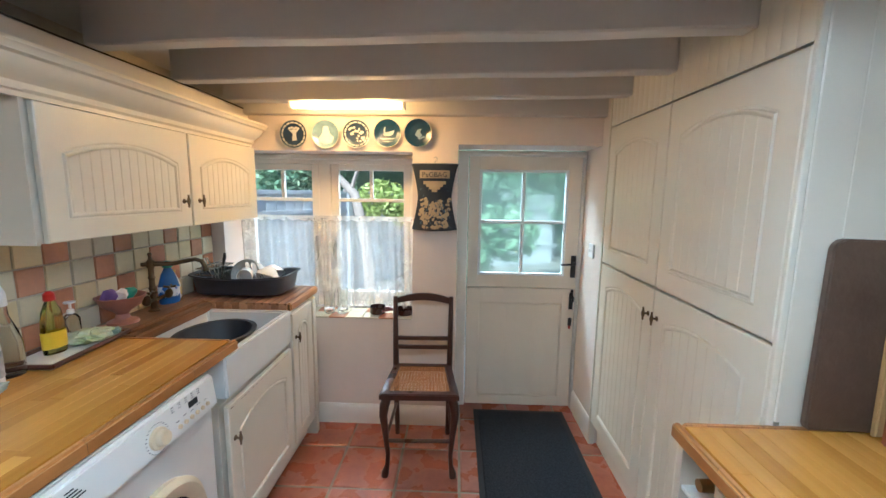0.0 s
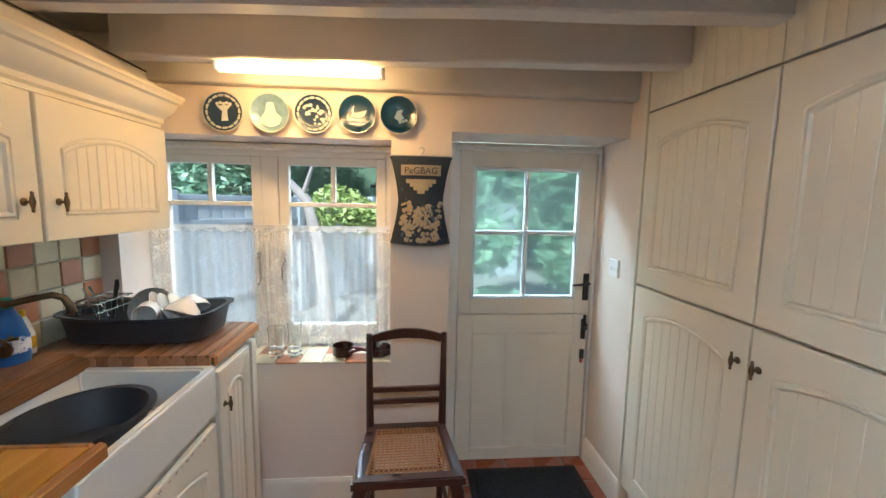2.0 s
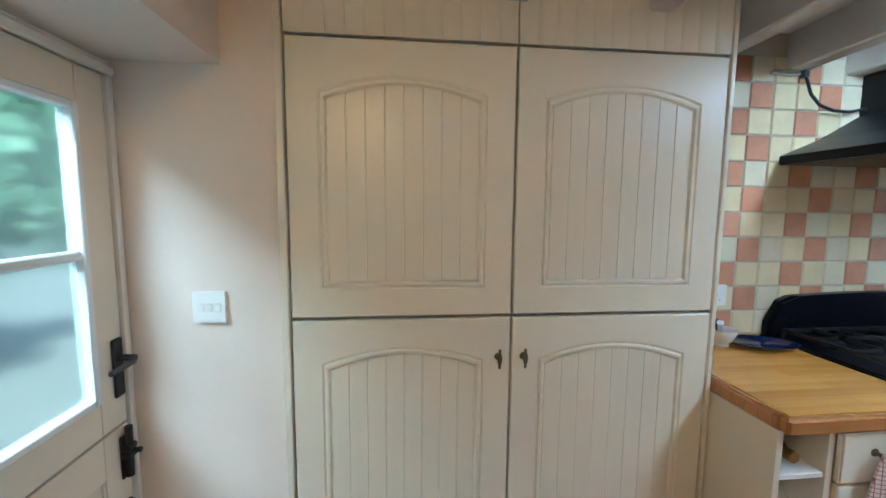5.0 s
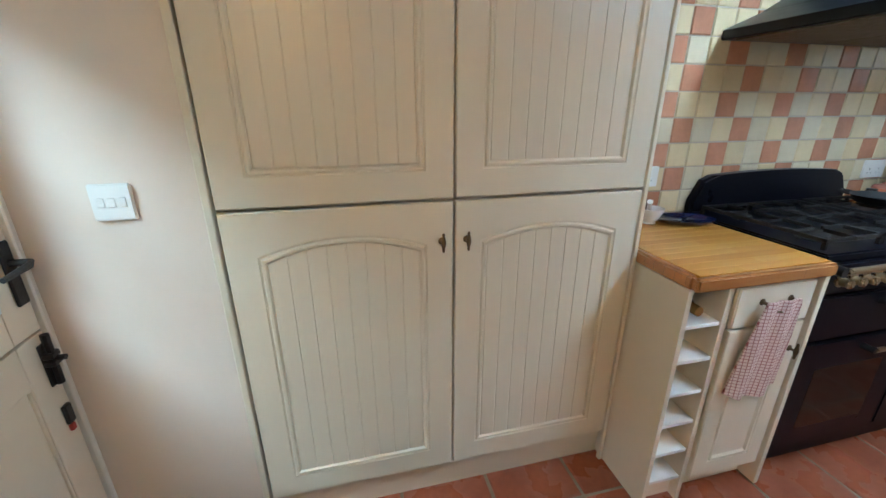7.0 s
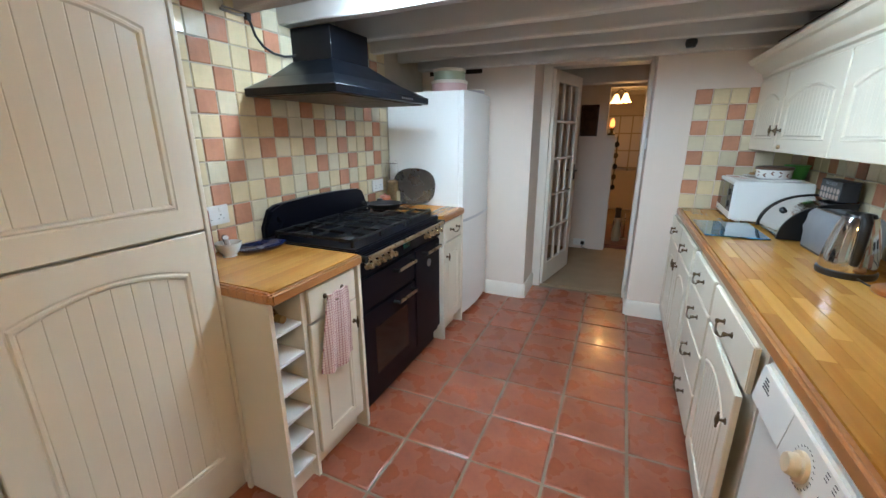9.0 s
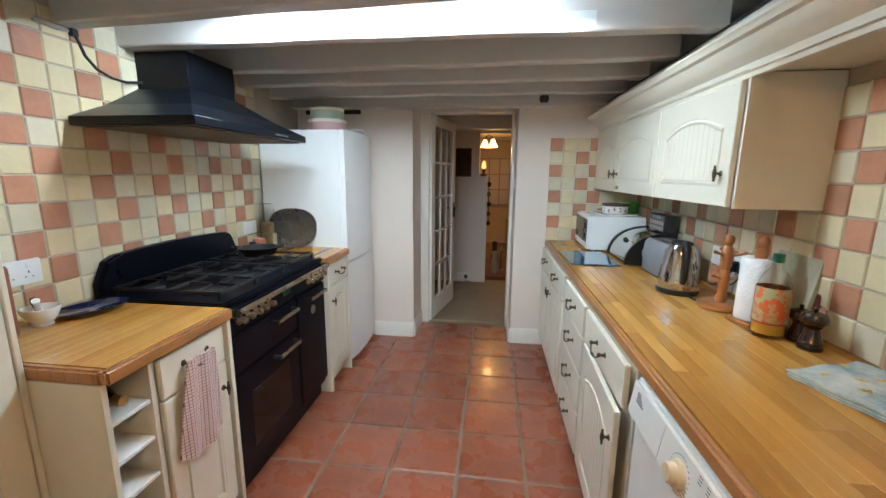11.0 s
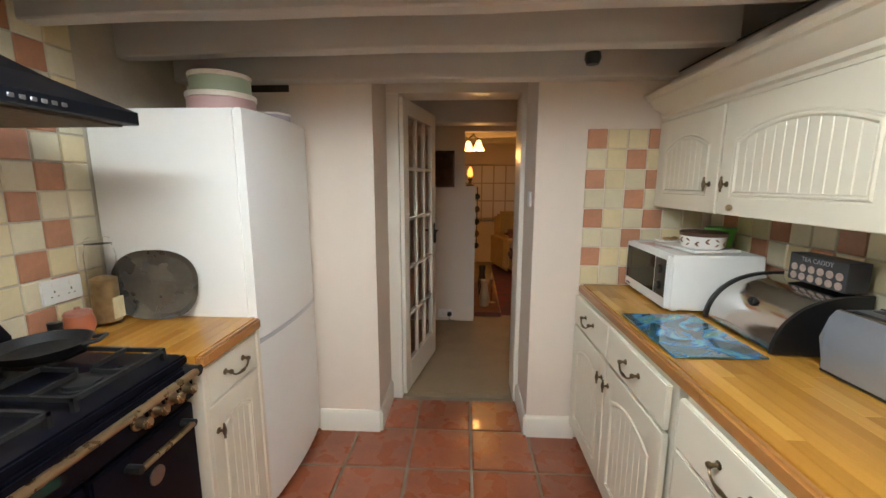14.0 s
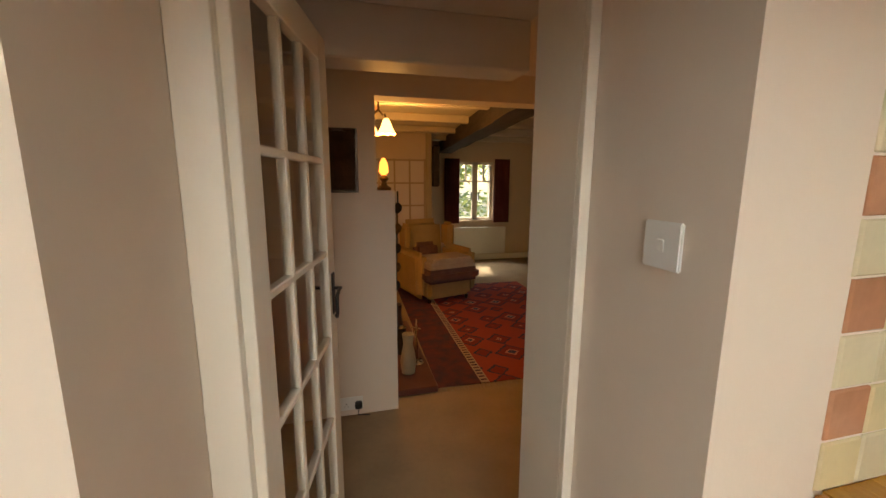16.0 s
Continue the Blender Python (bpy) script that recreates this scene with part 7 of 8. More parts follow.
# folded oven cloth
fc = thing("folded_cloth", pose(-1.36, 0.808, WTZ, 0, 0, 18), "folded cotton cloth with blue, yellow and white flowers", "cloth")
FLOR = M("floral_cotton", (0.10, 0.22, 0.30), 0.9, color2=(0.78, 0.76, 0.64), scale=9, bump=0.5, bscale=200, detail=1)
YEL = M("yellow_flower_print", (0.70, 0.45, 0.06), 0.9, var=0.2, scale=30)
for i in range(3):
    bm = B()
    nn = 14
    g = [[bm.verts.new((-0.12 + 0.24 * a / nn + 0.004 * i, -0.15 + 0.30 * b / nn, 0.004 + i * 0.007 + 0.003 * math.sin(a * 0.8 + i) + 0.002 * math.sin(b * 0.9))) for b in range(nn + 1)] for a in range(nn + 1)]
    fs = [bm.faces.new((g[a][b], g[a + 1][b], g[a + 1][b + 1], g[a][b + 1])) for a in range(nn) for b in range(nn)]
    r = bmesh.ops.extrude_face_region(bm, geom=fs)
    bmesh.ops.translate(bm, vec=(0, 0, 0.0045), verts=[e for e in r["geom"] if isinstance(e, bmesh.types.BMVert)])
    part("fold", bm, FLOR, fc)
rr = random.Random(3)
for i in range(16):
    bm = B()
    cx, cy, a0 = rr.uniform(-0.1, 0.1), rr.uniform(-0.13, 0.13), rr.uniform(0, 6)
    for q in range(3):
        a = a0 + q * 0.7
        s = 0.018
        z = 0.031
        bm.faces.new([bm.verts.new((cx + w * math.cos(a) - h_ * math.sin(a), cy + w * math.sin(a) + h_ * math.cos(a), z)) for w, h_ in ((0, 0), (s * 0.6, s * 0.25), (s * 1.3, 0), (s * 0.6, -s * 0.25))])
    part("flower_print", bm, YEL, fc, "yellow leaf print")

# ---- east worktops ----
Z2 = 0.9055
cbd = thing("cutting_board", pose(1.043, 0.905, Z2, -0.8, 1.2, 0), "large dark-stained wooden board leaning against the cupboard side", "chopping board")
bm = B()
prism(bm, [(-0.133, 0), (0.165, 0), (0.178, 0.012), (0.178, 0.470), (0.160, 0.488), (-0.115, 0.488), (-0.130, 0.482), (-0.140, 0.465), (-0.140, 0.008)], "y", 0, 0.021)
bmesh.ops.bevel(bm, geom=list(bm.edges), offset=0.004, segments=2, affect="EDGES")
part("board", bm, M("dark_stained_board", (0.060, 0.034, 0.023), 0.42, color2=(0.14, 0.085, 0.055), scale=4, bump=0.3, bscale=60), cbd)
cb2 = thing("cutting_board", pose(1.128, 0.884, Z2, -1.5, 1.5, 0), "pale wooden board with arched top and slot handle", "chopping board")
bm = B()
outl = [(-0.075, 0.0), (0.085, 0.0)] + [(0.005 + 0.080 * math.cos(a), 0.285 + 0.075 * math.sin(a)) for a in [math.pi * i / 16 for i in range(17)]]
prism(bm, outl, "y", 0, 0.016)
bmesh.ops.bevel(bm, geom=[e for e in bm.edges if abs(e.verts[0].co.y - e.verts[1].co.y) < 1e-6], offset=0.004, segments=2, affect="EDGES")
part("board", bm, M("pale_beech", (0.48, 0.28, 0.11), 0.4, var=0.3, scale=5, stretch=(3, 3, 0.5)), cb2)
# no hole is cut: a thin dark block carries the handle slot's shade
bm = B()
box(bm, -0.035, 0.045, -0.0015, 0.001, 0.305, 0.327, 0.008)
part("slot", bm, DARKGAP, cb2, "slot handle, its shade put in as dark colour")
kb = thing("knife_block", pose(1.105, 0.825, Z2, 0, 0, 22), "reddish cherry-wood knife block with black-handled knives", "knife block")
bm = B()
prism(bm, [(-0.055, 0.0), (0.055, 0.0), (0.055, 0.20), (-0.03, 0.235), (-0.055, 0.225)], "x", -0.05, 0.055)
bmesh.ops.bevel(bm, geom=list(bm.edges), offset=0.004, segments=2, affect="EDGES")
part("block", bm, M("cherry_wood", (0.27, 0.075, 0.028), 0.3, var=0.3, scale=5, coat=0.4, stretch=(3, 3, 0.4)), kb)
for i in range(4):
    bm = B()
    x, y = -0.025 + 0.028 * (i % 2) + 0.02 * (i // 2), -0.02 + 0.035 * (i // 2)
    tube(bm, [(x, y, 0.21), (x, y - 0.008, 0.25), (x, y - 0.020, 0.33)], [0.009, 0.011, 0.012], 10)
    part("knife_handle", bm, M("navy_black_handle" + "abcd"[i], (0.008, 0.010, 0.025), 0.25), kb, "dark blue-black handle")
mo = thing("mortar", pose(1.115, 0.665, Z2), "white ceramic mortar holding a pestle", "mortar")
bm = B()
lathe(bm, [(0, 0), (0.030, 0), (0.028, 0.008), (0.040, 0.022), (0.053, 0.050), (0.055, 0.062), (0.050, 0.062), (0.036, 0.028), (0, 0.018)], 28)
part("bowl", bm, PLW, mo)
bm = B()
tube(bm, [(0.0, 0.0, 0.03), (-0.03, 0.03, 0.085), (-0.036, 0.036, 0.097)], [0.012, 0.009, 0.012], 10)
part("pestle", bm, PLW, mo)
bm = B()
for i in range(3):
    tube(bm, [(0.01, 0.0, 0.04), (0.025 + 0.012 * i, -0.01 * i, 0.082)], [0.006, 0.009], 8)
part("spice_scoop", bm, MAHOG, mo, "brown wooden scoops")
sr = thing("spoon_rest", pose(1.07, 0.535, Z2, 0, 0, 70), "dark blue glazed oval dish by the cooker", "dish")
bm = B()
oval(bm, [(0, 0.003), (0.07, 0.0), (0.09, 0.008), (0.105, 0.020), (0.108, 0.024), (0.103, 0.024), (0.085, 0.012), (0, 0.010)], 1.15, 0.72, 32)
part("dish", bm, M("cobalt_glaze", (0.006, 0.014, 0.07), 0.12, var=0.5, scale=20, coat=0.6), sr)
tr = thing("serving_tray", pose(0.985, -0.842, Z2, 8, 0, 0), "dark oval metal serving tray leaning on the fridge side", "tray")
bm = B()
b0 = []
rings = []
for rr_, yy in ((0.0, -0.002), (0.80, -0.002), (0.86, -0.006), (0.97, -0.016), (1.0, -0.018), (0.98, -0.014), (0.86, 0.0), (0.0, 0.002)):
    ring = []
    for i in range(40):
        a = 2 * math.pi * i / 40
        c, s_ = math.cos(a), math.sin(a)
        ring.append(bm.verts.new((math.copysign(abs(c) ** 0.8, c) * 0.180 * rr_, -yy + 0.0, 0.137 + math.copysign(abs(s_) ** 0.8, s_) * 0.137 * rr_)))
    rings.append(ring)
for r, s in zip(rings, rings[1:]):
    for i in range(40):
        bm.faces.new((r[i], r[(i + 1) % 40], s[(i + 1) % 40], s[i]))
part("dish", bm, M("tarnished_pewter", (0.26, 0.25, 0.24), 0.27, 0.85, var=0.4, scale=8), tr)
sj = thing("glass_jar", pose(1.135, -0.785, Z2) @ Matrix.Diagonal((1, 1, 1.18, 1)), "tall clip-top glass jar part filled with dried pasta", "jar")
bm = B()
lathe(bm, [(0, 0), (0.045, 0), (0.048, 0.008), (0.048, 0.23), (0.040, 0.25), (0.040, 0.262), (0.037, 0.262), (0.045, 0.23), (0.045, 0.01), (0, 0.006)], 24)
part("body", bm, CLEAR, sj)
bm = B()
lathe(bm, [(0, 0.264), (0.042, 0.262), (0.043, 0.272), (0.03, 0.282), (0, 0.283)], 24)
part("lid", bm, CLEAR, sj)
bm = B()
lathe(bm, [(0, 0.008), (0.043, 0.010), (0.043, 0.15), (0.02, 0.158), (0, 0.155)], 20)
part("pasta", bm, M("dried_pasta", (0.60, 0.42, 0.20), 0.8, var=0.5, scale=40, bump=1.0, bscale=80), sj)
bm = B()
box(bm, -0.0495, -0.046, -0.025, 0.025, 0.02, 0.09, 0.001)
part("sticker", bm, M("cream_label", (0.7, 0.6, 0.35), 0.6, var=0.3, scale=40), sj, "cream paper label")
po = thing("terracotta_pot", pose(1.13, -0.665, Z2), "small lidded terracotta garlic pot", "pot")
bm = B()
lathe(bm, [(0, 0), (0.036, 0), (0.046, 0.03), (0.046, 0.055), (0.038, 0.075), (0, 0.076)], 24)
part("body", bm, M("terracotta_glaze", (0.45, 0.13, 0.055), 0.5, var=0.2, scale=20), po)
bm = B()
lathe(bm, [(0, 0.076), (0.042, 0.077), (0.036, 0.088), (0.010, 0.094), (0.008, 0.102), (0, 0.104)], 24)
part("lid", bm, CLAY, po)
sb = thing("spice_jar", pose(1.12, -0.575, Z2), "small dark spice jar beside the cooker", "jar")
bm = B()
lathe(bm, [(0, 0), (0.022, 0), (0.022, 0.05), (0.018, 0.058), (0.020, 0.060), (0.020, 0.078), (0, 0.079)], 18)
part("body", bm, BLACKPL, sb)
bm = B()
lathe(bm, [(0.0222, 0.012), (0.0226, 0.013), (0.0226, 0.045), (0.0222, 0.046)], 18)
part("label", bm, M("red_white_label", (0.6, 0.5, 0.45), 0.5, color2=(0.4, 0.05, 0.03), scale=60), sb)
# griddle pan on the hob
gp = thing("frying_pan", pose(0.97, -0.40, 0.955, 0, 0, 20), "black cast-iron frying pan resting on the far burner", "pan")
bm = B()
lathe(bm, [(0, 0), (0.085, 0), (0.098, 0.006), (0.112, 0.032), (0.115, 0.034), (0.110, 0.034), (0.094, 0.009), (0, 0.005)], 32)
part("body", bm, CASTIRON, gp)
for s in (-1, 1):
    bm = B()
    tube(bm, [(s * 0.108, -0.03, 0.030), (s * 0.145, -0.022, 0.036), (s * 0.145, 0.022, 0.036), (s * 0.108, 0.03, 0.030)], 0.006, 8)
    part("handle", bm, CASTIRON, gp)

# tins on the fridge
for i, (x, y, z, r, h, c, nm) in enumerate(((0.80, -1.10, 1.716, 0.135, 0.085, (0.60, 0.38, 0.36), "dusty pink"), (0.80, -1.10, 1.802, 0.120, 0.078, (0.36, 0.42, 0.30), "sage green"), (0.66, -1.24, 1.716, 0.085, 0.03, (0.42, 0.38, 0.42), "grey"))):
    t = thing("cake_tin", pose(x, y, z), nm + " round cake tin with cream rim on the fridge", "tin", "tins on the fridge")
    bm = B()
    lathe(bm, [(0, 0), (r * 0.97, 0), (r * 0.97, h * 0.80), (0, h * 0.80)], 32)
    part("body", bm, M("tin_paint" + "abc"[i], c, 0.4, var=0.08, scale=10), t)
    bm = B()
    lathe(bm, [(r * 0.975, h * 0.74), (r, h * 0.76), (r, h * 0.97), (r * 0.97, h), (0, h)], 32)
    part("lid", bm, M("tin_rim" + "abc"[i], (0.72, 0.66, 0.56), 0.4), t, "cream tin lid")

# wine bottle in the rack
wb = thing("wine_bottle", pose(0.655, 0.862, 0.758, 0, 0, 0), "dark wine bottle with gold foil lying in the rack", "bottle")
bm = B()
lathe(bm, [(0, 0), (0.037, 0), (0.037, 0.17), (0.016, 0.21), (0.014, 0.225), (0, 0.225)], 20, pose(0.235, 0, 0, 0, -90, 0))
part("body", bm, M("dark_bottle_green", (0.006, 0.012, 0.006), 0.08, coat=0.5), wb)
bm = B()
lathe(bm, [(0.0165, 0.195), (0.016, 0.215), (0.0155, 0.24), (0, 0.242)], 16, pose(0.235, 0, 0, 0, -90, 0))
part("foil", bm, M("gold_foil", (0.50, 0.33, 0.12), 0.3, 0.9, var=0.2, scale=40), wb)
wb.matrix_basis = pose(0.632, 0.862, 0.777)

# tea towel over the drawer handle
tt = thing("tea_towel", pose(0.585, 0.625, 0), "red and white checked tea towel hung over the drawer handle", "towel")
TOW = bpy.data.materials.new("red_check_cotton")
TOW.use_nodes = True
nt = TOW.node_tree
b_ = nt.nodes["Principled BSDF"]
b_.inputs["Roughness"].default_value = 0.95
tc_ = nt.nodes.new("ShaderNodeTexCoord")
w1 = nt.nodes.new("ShaderNodeTexWave")
w1.bands_direction = "Z"
w1.inputs["Scale"].default_value = 27
w1.inputs["Distortion"].default_value = 0.25
nt.links.new(tc_.outputs["Object"], w1.inputs["Vector"])
w2 = nt.nodes.new("ShaderNodeTexWave")
w2.bands_direction = "Y"
w2.inputs["Scale"].default_value = 27
nt.links.new(tc_.outputs["Object"], w2.inputs["Vector"])
mx = nt.nodes.new("ShaderNodeMath")
mx.operation = "MAXIMUM"
nt.links.new(w2.outputs["Fac"], mx.inputs[0])
nt.links.new(w1.outputs["Fac"], mx.inputs[1])
mm_ = nt.nodes.new("ShaderNodeMapRange")
mm_.inputs[1].default_value, mm_.inputs[2].default_value = 0.86, 1.0
nt.links.new(mx.outputs[0], mm_.inputs[0])
mc = nt.nodes.new("ShaderNodeMix")
mc.data_type = "RGBA"
mc.inputs["A"].default_value = (0.72, 0.58, 0.55, 1)
mc.inputs["B"].default_value = (0.30, 0.09, 0.10, 1)
nt.links.new(mm_.outputs[0], mc.inputs["Factor"])
nt.links.new(mc.outputs["Result"], b_.inputs["Base Color"])
bm = B()
na, nb = 26, 20
g = []
for a in range(na + 1):
    u = a / na
    row = []
    for b in range(nb + 1):
        v = b / nb
        z = 0.815 - 0.325 * v - 0.03 * v * math.sin(u * 3)
        spread = 0.060 + 0.040 * v ** 0.7
        y = (u * 2 - 1) * spread + 0.012 * v
        x = -0.012 - 0.012 * (1 - v) + 0.014 * math.sin(u * 13 + 0.8 * v) * (0.35 + 0.65 * v) * 0.8
        row.append(bm.verts.new((x, y, z)))
    g.append(row)
fs = [bm.faces.new((g[a][b], g[a + 1][b], g[a + 1][b + 1], g[a][b + 1])) for a in range(na) for b in range(nb)]
r = bmesh.ops.extrude_face_region(bm, geom=fs)
bmesh.ops.translate(bm, vec=(0.006, 0, 0), verts=[e for e in r["geom"] if isinstance(e, bmesh.types.BMVert)])
part("cloth", bm, TOW, tt)

# little brass catch under the wall cupboards
t = thing("cupboard_catch", pose(-1.208, -0.90, 1.352, 0, 0, 90), "small polished brass turn catch on the cupboard edge", "catch")
bm = B()
lathe(bm, [(0, 0), (0.008, 0), (0.007, 0.006), (0.012, 0.014), (0.010, 0.022), (0, 0.025)], 14, pose(0, 0, 0, 90))
part("knob", bm, PALEBRASS, t)

# ---- garden seen through the window and door ----
bm = B()
box(bm, -60, 60, 2.66, 90, -0.30, -0.20)
structure("ground", bm, M("garden_paving", (0.30, 0.29, 0.26), 0.9, var=0.3, scale=1.5, bump=0.5, bscale=20))
FENCE = M("weathered_grey_fence", (0.50, 0.52, 0.54), 0.85, var=0.3, scale=3, bump=0.5, bscale=30, stretch=(1, 1, 0.3))


def fence(p, q, h, label):
    p, q = Vector(p), Vector(q)
    d = q - p
    L_ = d.length
    f = thing("fence", Matrix.Translation((p.x, p.y, -0.2)) @ pose(0, 0, 0, 0, 0, math.degrees(math.atan2(d.y, d.x))), label, "fence")
    n = int(L_ / 0.15)
    src = None
    for i in range(n):
        if src is None:
            bm = B()
            box(bm, 0, 0.142, -0.01, 0.01, 0.02, h, 0.003)
            src = part("slat", bm, FENCE, f, smooth=False)
        else:
            share("slat", src, f, pose(i * 0.15, 0.004 * (i % 2), 0))
    for z in (h - 0.02, h - 0.30, 0.45):
        bm = B()
        box(bm, 0, L_, -0.035, -0.008, z, z + 0.06, 0.004)
        part("rail", bm, FENCE, f, smooth=False)
    for i in range(int(L_ / 1.8) + 1):
        bm = B()
        box(bm, i * 1.8 - 0.05, i * 1.8 + 0.05, -0.07, 0.05, 0, h + 0.08, 0.006)
        part("post", bm, FENCE, f, smooth=False)


fence((-3.6, 3.4), (-0.6, 8.6), 1.65, "weathered grey boarded garden fence running away from the house")
fence((-0.6, 8.6), (2.4, 9.4), 1.60, "weathered grey boarded fence across the garden's end")


def leaves(name, blobs, mats, count, size, label, seed, cat="hedge"):
    """Clumps of small pointed leaves over rounded, uneven masses."""
    t = thing(name, pose(0, 0, 0), label, cat)
    rr = random.Random(seed)
    for k, mt_ in enumerate(mats):
        verts, faces = [], []
        for _ in range(count):
            cx, cy, cz, rx, ry, rz = rr.choice(blobs)
            v_ = Vector((rr.gauss(0, 1), rr.gauss(0, 1), rr.gauss(0, 1))).normalized()
            v_ = v_ * (rr.random() ** 0.35)
            c = Vector((cx + v_.x * rx, cy + v_.y * ry, cz + v_.z * rz))
            a = Vector((rr.gauss(0, 1), rr.gauss(0, 1), rr.gauss(0, 0.5))).normalized()
            b = a.cross(Vector((rr.gauss(0, 1), rr.gauss(0, 1), rr.gauss(0, 1)))).normalized()
            s = size * rr.uniform(0.6, 1.4)
            i0 = len(verts)
            verts += [tuple(c - a * s), tuple(c + b * s * 0.4), tuple(c + a * s), tuple(c - b * s * 0.4)]
            faces.append((i0, i0 + 1, i0 + 2, i0 + 3))
        me = bpy.data.meshes.new(name)
        me.from_pydata(verts, [], faces)
        me.materials.append(mt_)
        o = new("leaves", me)
        o.parent = t
        tagged(o, kind="stuff")
    return t


LEAFS = [M("leaf_" + "abc"[i], c, 0.45, var=0.4, scale=2, spec=0.7) for i, c in enumerate(((0.27, 0.43, 0.26), (0.40, 0.56, 0.36), (0.17, 0.30, 0.18)))]
LIME = M("lime_leaf", (0.45, 0.55, 0.16), 0.55, var=0.3, scale=2)
rr = random.Random(21)
blobs = [(rr.uniform(-6.5, 5.0), rr.uniform(8.5, 11.5), rr.uniform(0.6, 5.5), rr.uniform(0.6, 1.2), rr.uniform(0.5, 1.0), rr.uniform(0.4, 0.9)) for _ in range(110)]
leaves("hedge", blobs, LEAFS, 19000, 0.085, "tall dense green hedge and trees behind the garden fence", 1)
blobs = [(rr.uniform(0.1, 2.6), rr.uniform(5.2, 6.4), rr.uniform(-0.1, 2.6), 0.45, 0.4, 0.45) for _ in range(22)]
blobs += [(rr.uniform(2.0, 4.8), rr.uniform(3.7, 5.6), rr.uniform(1.2, 3.4), 0.6, 0.5, 0.5) for _ in range(20)]
leaves("shrub", blobs, LEAFS, 11000, 0.06, "leafy green shrub outside the stable door", 2, "shrub")
leaves("shrub", [(-1.25, 6.6, 1.35, 0.45, 0.4, 0.35), (-0.9, 6.7, 1.2, 0.3, 0.3, 0.3)], [LIME], 2600, 0.05, "yellow-green shrub above the fence", 3, "shrub")
bm = B()
box(bm, -14, 10, 12.6, 12.8, -0.2, 9)
tagged(mesh_ob("backdrop", bm, M("far_green", (0.17, 0.26, 0.16), 0.9, var=0.6, scale=1.5)), kind="structure")
tw = thing("tree", pose(0, 0, 0), "old pale-barked apple tree with bare twisted limbs", "tree")
BARK = M("pale_bark", (0.42, 0.36, 0.31), 0.85, var=0.3, scale=8, bump=0.6, bscale=40)
bm = B()
tube(bm, [(-1.2, 5.6, -0.2), (-1.3, 5.6, 0.8), (-1.45, 5.6, 1.45), (-1.75, 5.6, 1.75), (-2.3, 5.6, 2.0), (-2.9, 5.7, 2.1)], [0.10, 0.085, 0.065, 0.05, 0.04, 0.02], 10)
part("trunk", bm, BARK, tw)
bm = B()
tube(bm, [(-1.95, 5.6, 1.85), (-2.15, 5.5, 2.2), (-2.1, 5.5, 2.7)], [0.04, 0.03, 0.012], 8)
tube(bm, [(-2.3, 5.6, 2.0), (-2.5, 5.6, 2.4), (-2.9, 5.5, 2.7)], [0.03, 0.02, 0.01], 8)
tube(bm, [(-1.5, 5.6, 1.5), (-1.3, 5.5, 2.0), (-0.9, 5.4, 2.4)], [0.03, 0.018, 0.008], 8)
part("limb", bm, BARK, tw)
sh = thing("shed", pose(-0.15, 9.0, -0.2, 0, 0, 6), "small dark red-brown boarded shed half hidden by leaves", "shed")
bm = B()
box(bm, -0.7, 0.9, 0.75, 2.2, 0, 2.05, 0.01)
part("wall", bm, M("shed_boards", (0.16, 0.08, 0.07), 0.8, var=0.3, scale=6), sh)
bm = B()
prism(bm, [(-0.85, 2.0), (1.05, 2.0), (0.1, 2.5)], "y", 0.6, 2.3)
part("roof", bm, M("shed_felt", (0.06, 0.06, 0.06), 0.9, var=0.3, scale=6), sh)

# ---- hall and living room beyond the glazed door ----
HY = -3.41
HC = 2.10
bm = B()
box(bm, -1.9, 1.6, HY, YS - 0.44, -0.10, 0.002)
box(bm, -5.0, 3.0, -8.4, HY, -0.10, 0.002)
structure("hall_floor", bm, CARPET)
bm = B()
box(bm, -0.8, 1.6, HY - 0.12, YS - 0.4, HC, HC + 0.1)
structure("hall_ceiling", bm, CEILING)
bm = B()
for x0, x1, y0, y1, z1 in ((RX1, 1.4, YS - 0.44, YS - 0.40, HC), (1.4, 1.5, HY, YS - 0.4, HC)):
    box(bm, x0, x1, y0, y1, 0, z1)
box(bm, -0.57, 0.17, YS - 0.44, YS - 0.40, CEIL, HC)
structure("hall_wall", bm, PLASTER)
bm = B()
box(bm, -0.340, 1.5, HY - 0.16, HY, 0, 1.405)
box(bm, -0.234, 1.5, HY - 0.16, HY, 1.405, 1.935)
box(bm, -1.35, 1.5, HY - 0.16, HY, 1.935, 2.32)
box(bm, -3.2, -1.35, HY - 0.16, HY, 0, HC)
box(bm, -1.45, -1.35, HY, YS - 0.4, 0, HC)
structure("hall_partition", bm, PLASTER)
bm = B()
box(bm, -1.35, -0.605, YS - 0.46, YS - 0.40, 0, HC)
box(bm, -1.35, -0.8, HY, YS - 0.46, HC, HC + 0.1)
structure("hall_wall", bm, PLASTER)
bm = B()
box(bm, -0.80, 1.4, -2.80, -2.63, 1.905, HC, 0.006)
structure("hall_beam", bm, BEAM)
t = thing("picture", pose(-0.031, HY + 0.012, 1.573), "small dark framed picture on the hall wall", "picture")
bm = B()
frame_rect(bm, -0.100, 0.100, -0.012, 0.008, -0.178, 0.178, 0.016)
part("frame", bm, MAHOG, t)
bm = B()
box(bm, -0.09, 0.09, -0.008, 0.0, -0.165, 0.165)
part("image", bm, M("dark_painting", (0.02, 0.014, 0.012), 0.75, spec=0.1, color2=(0.10, 0.05, 0.03), scale=12), t)
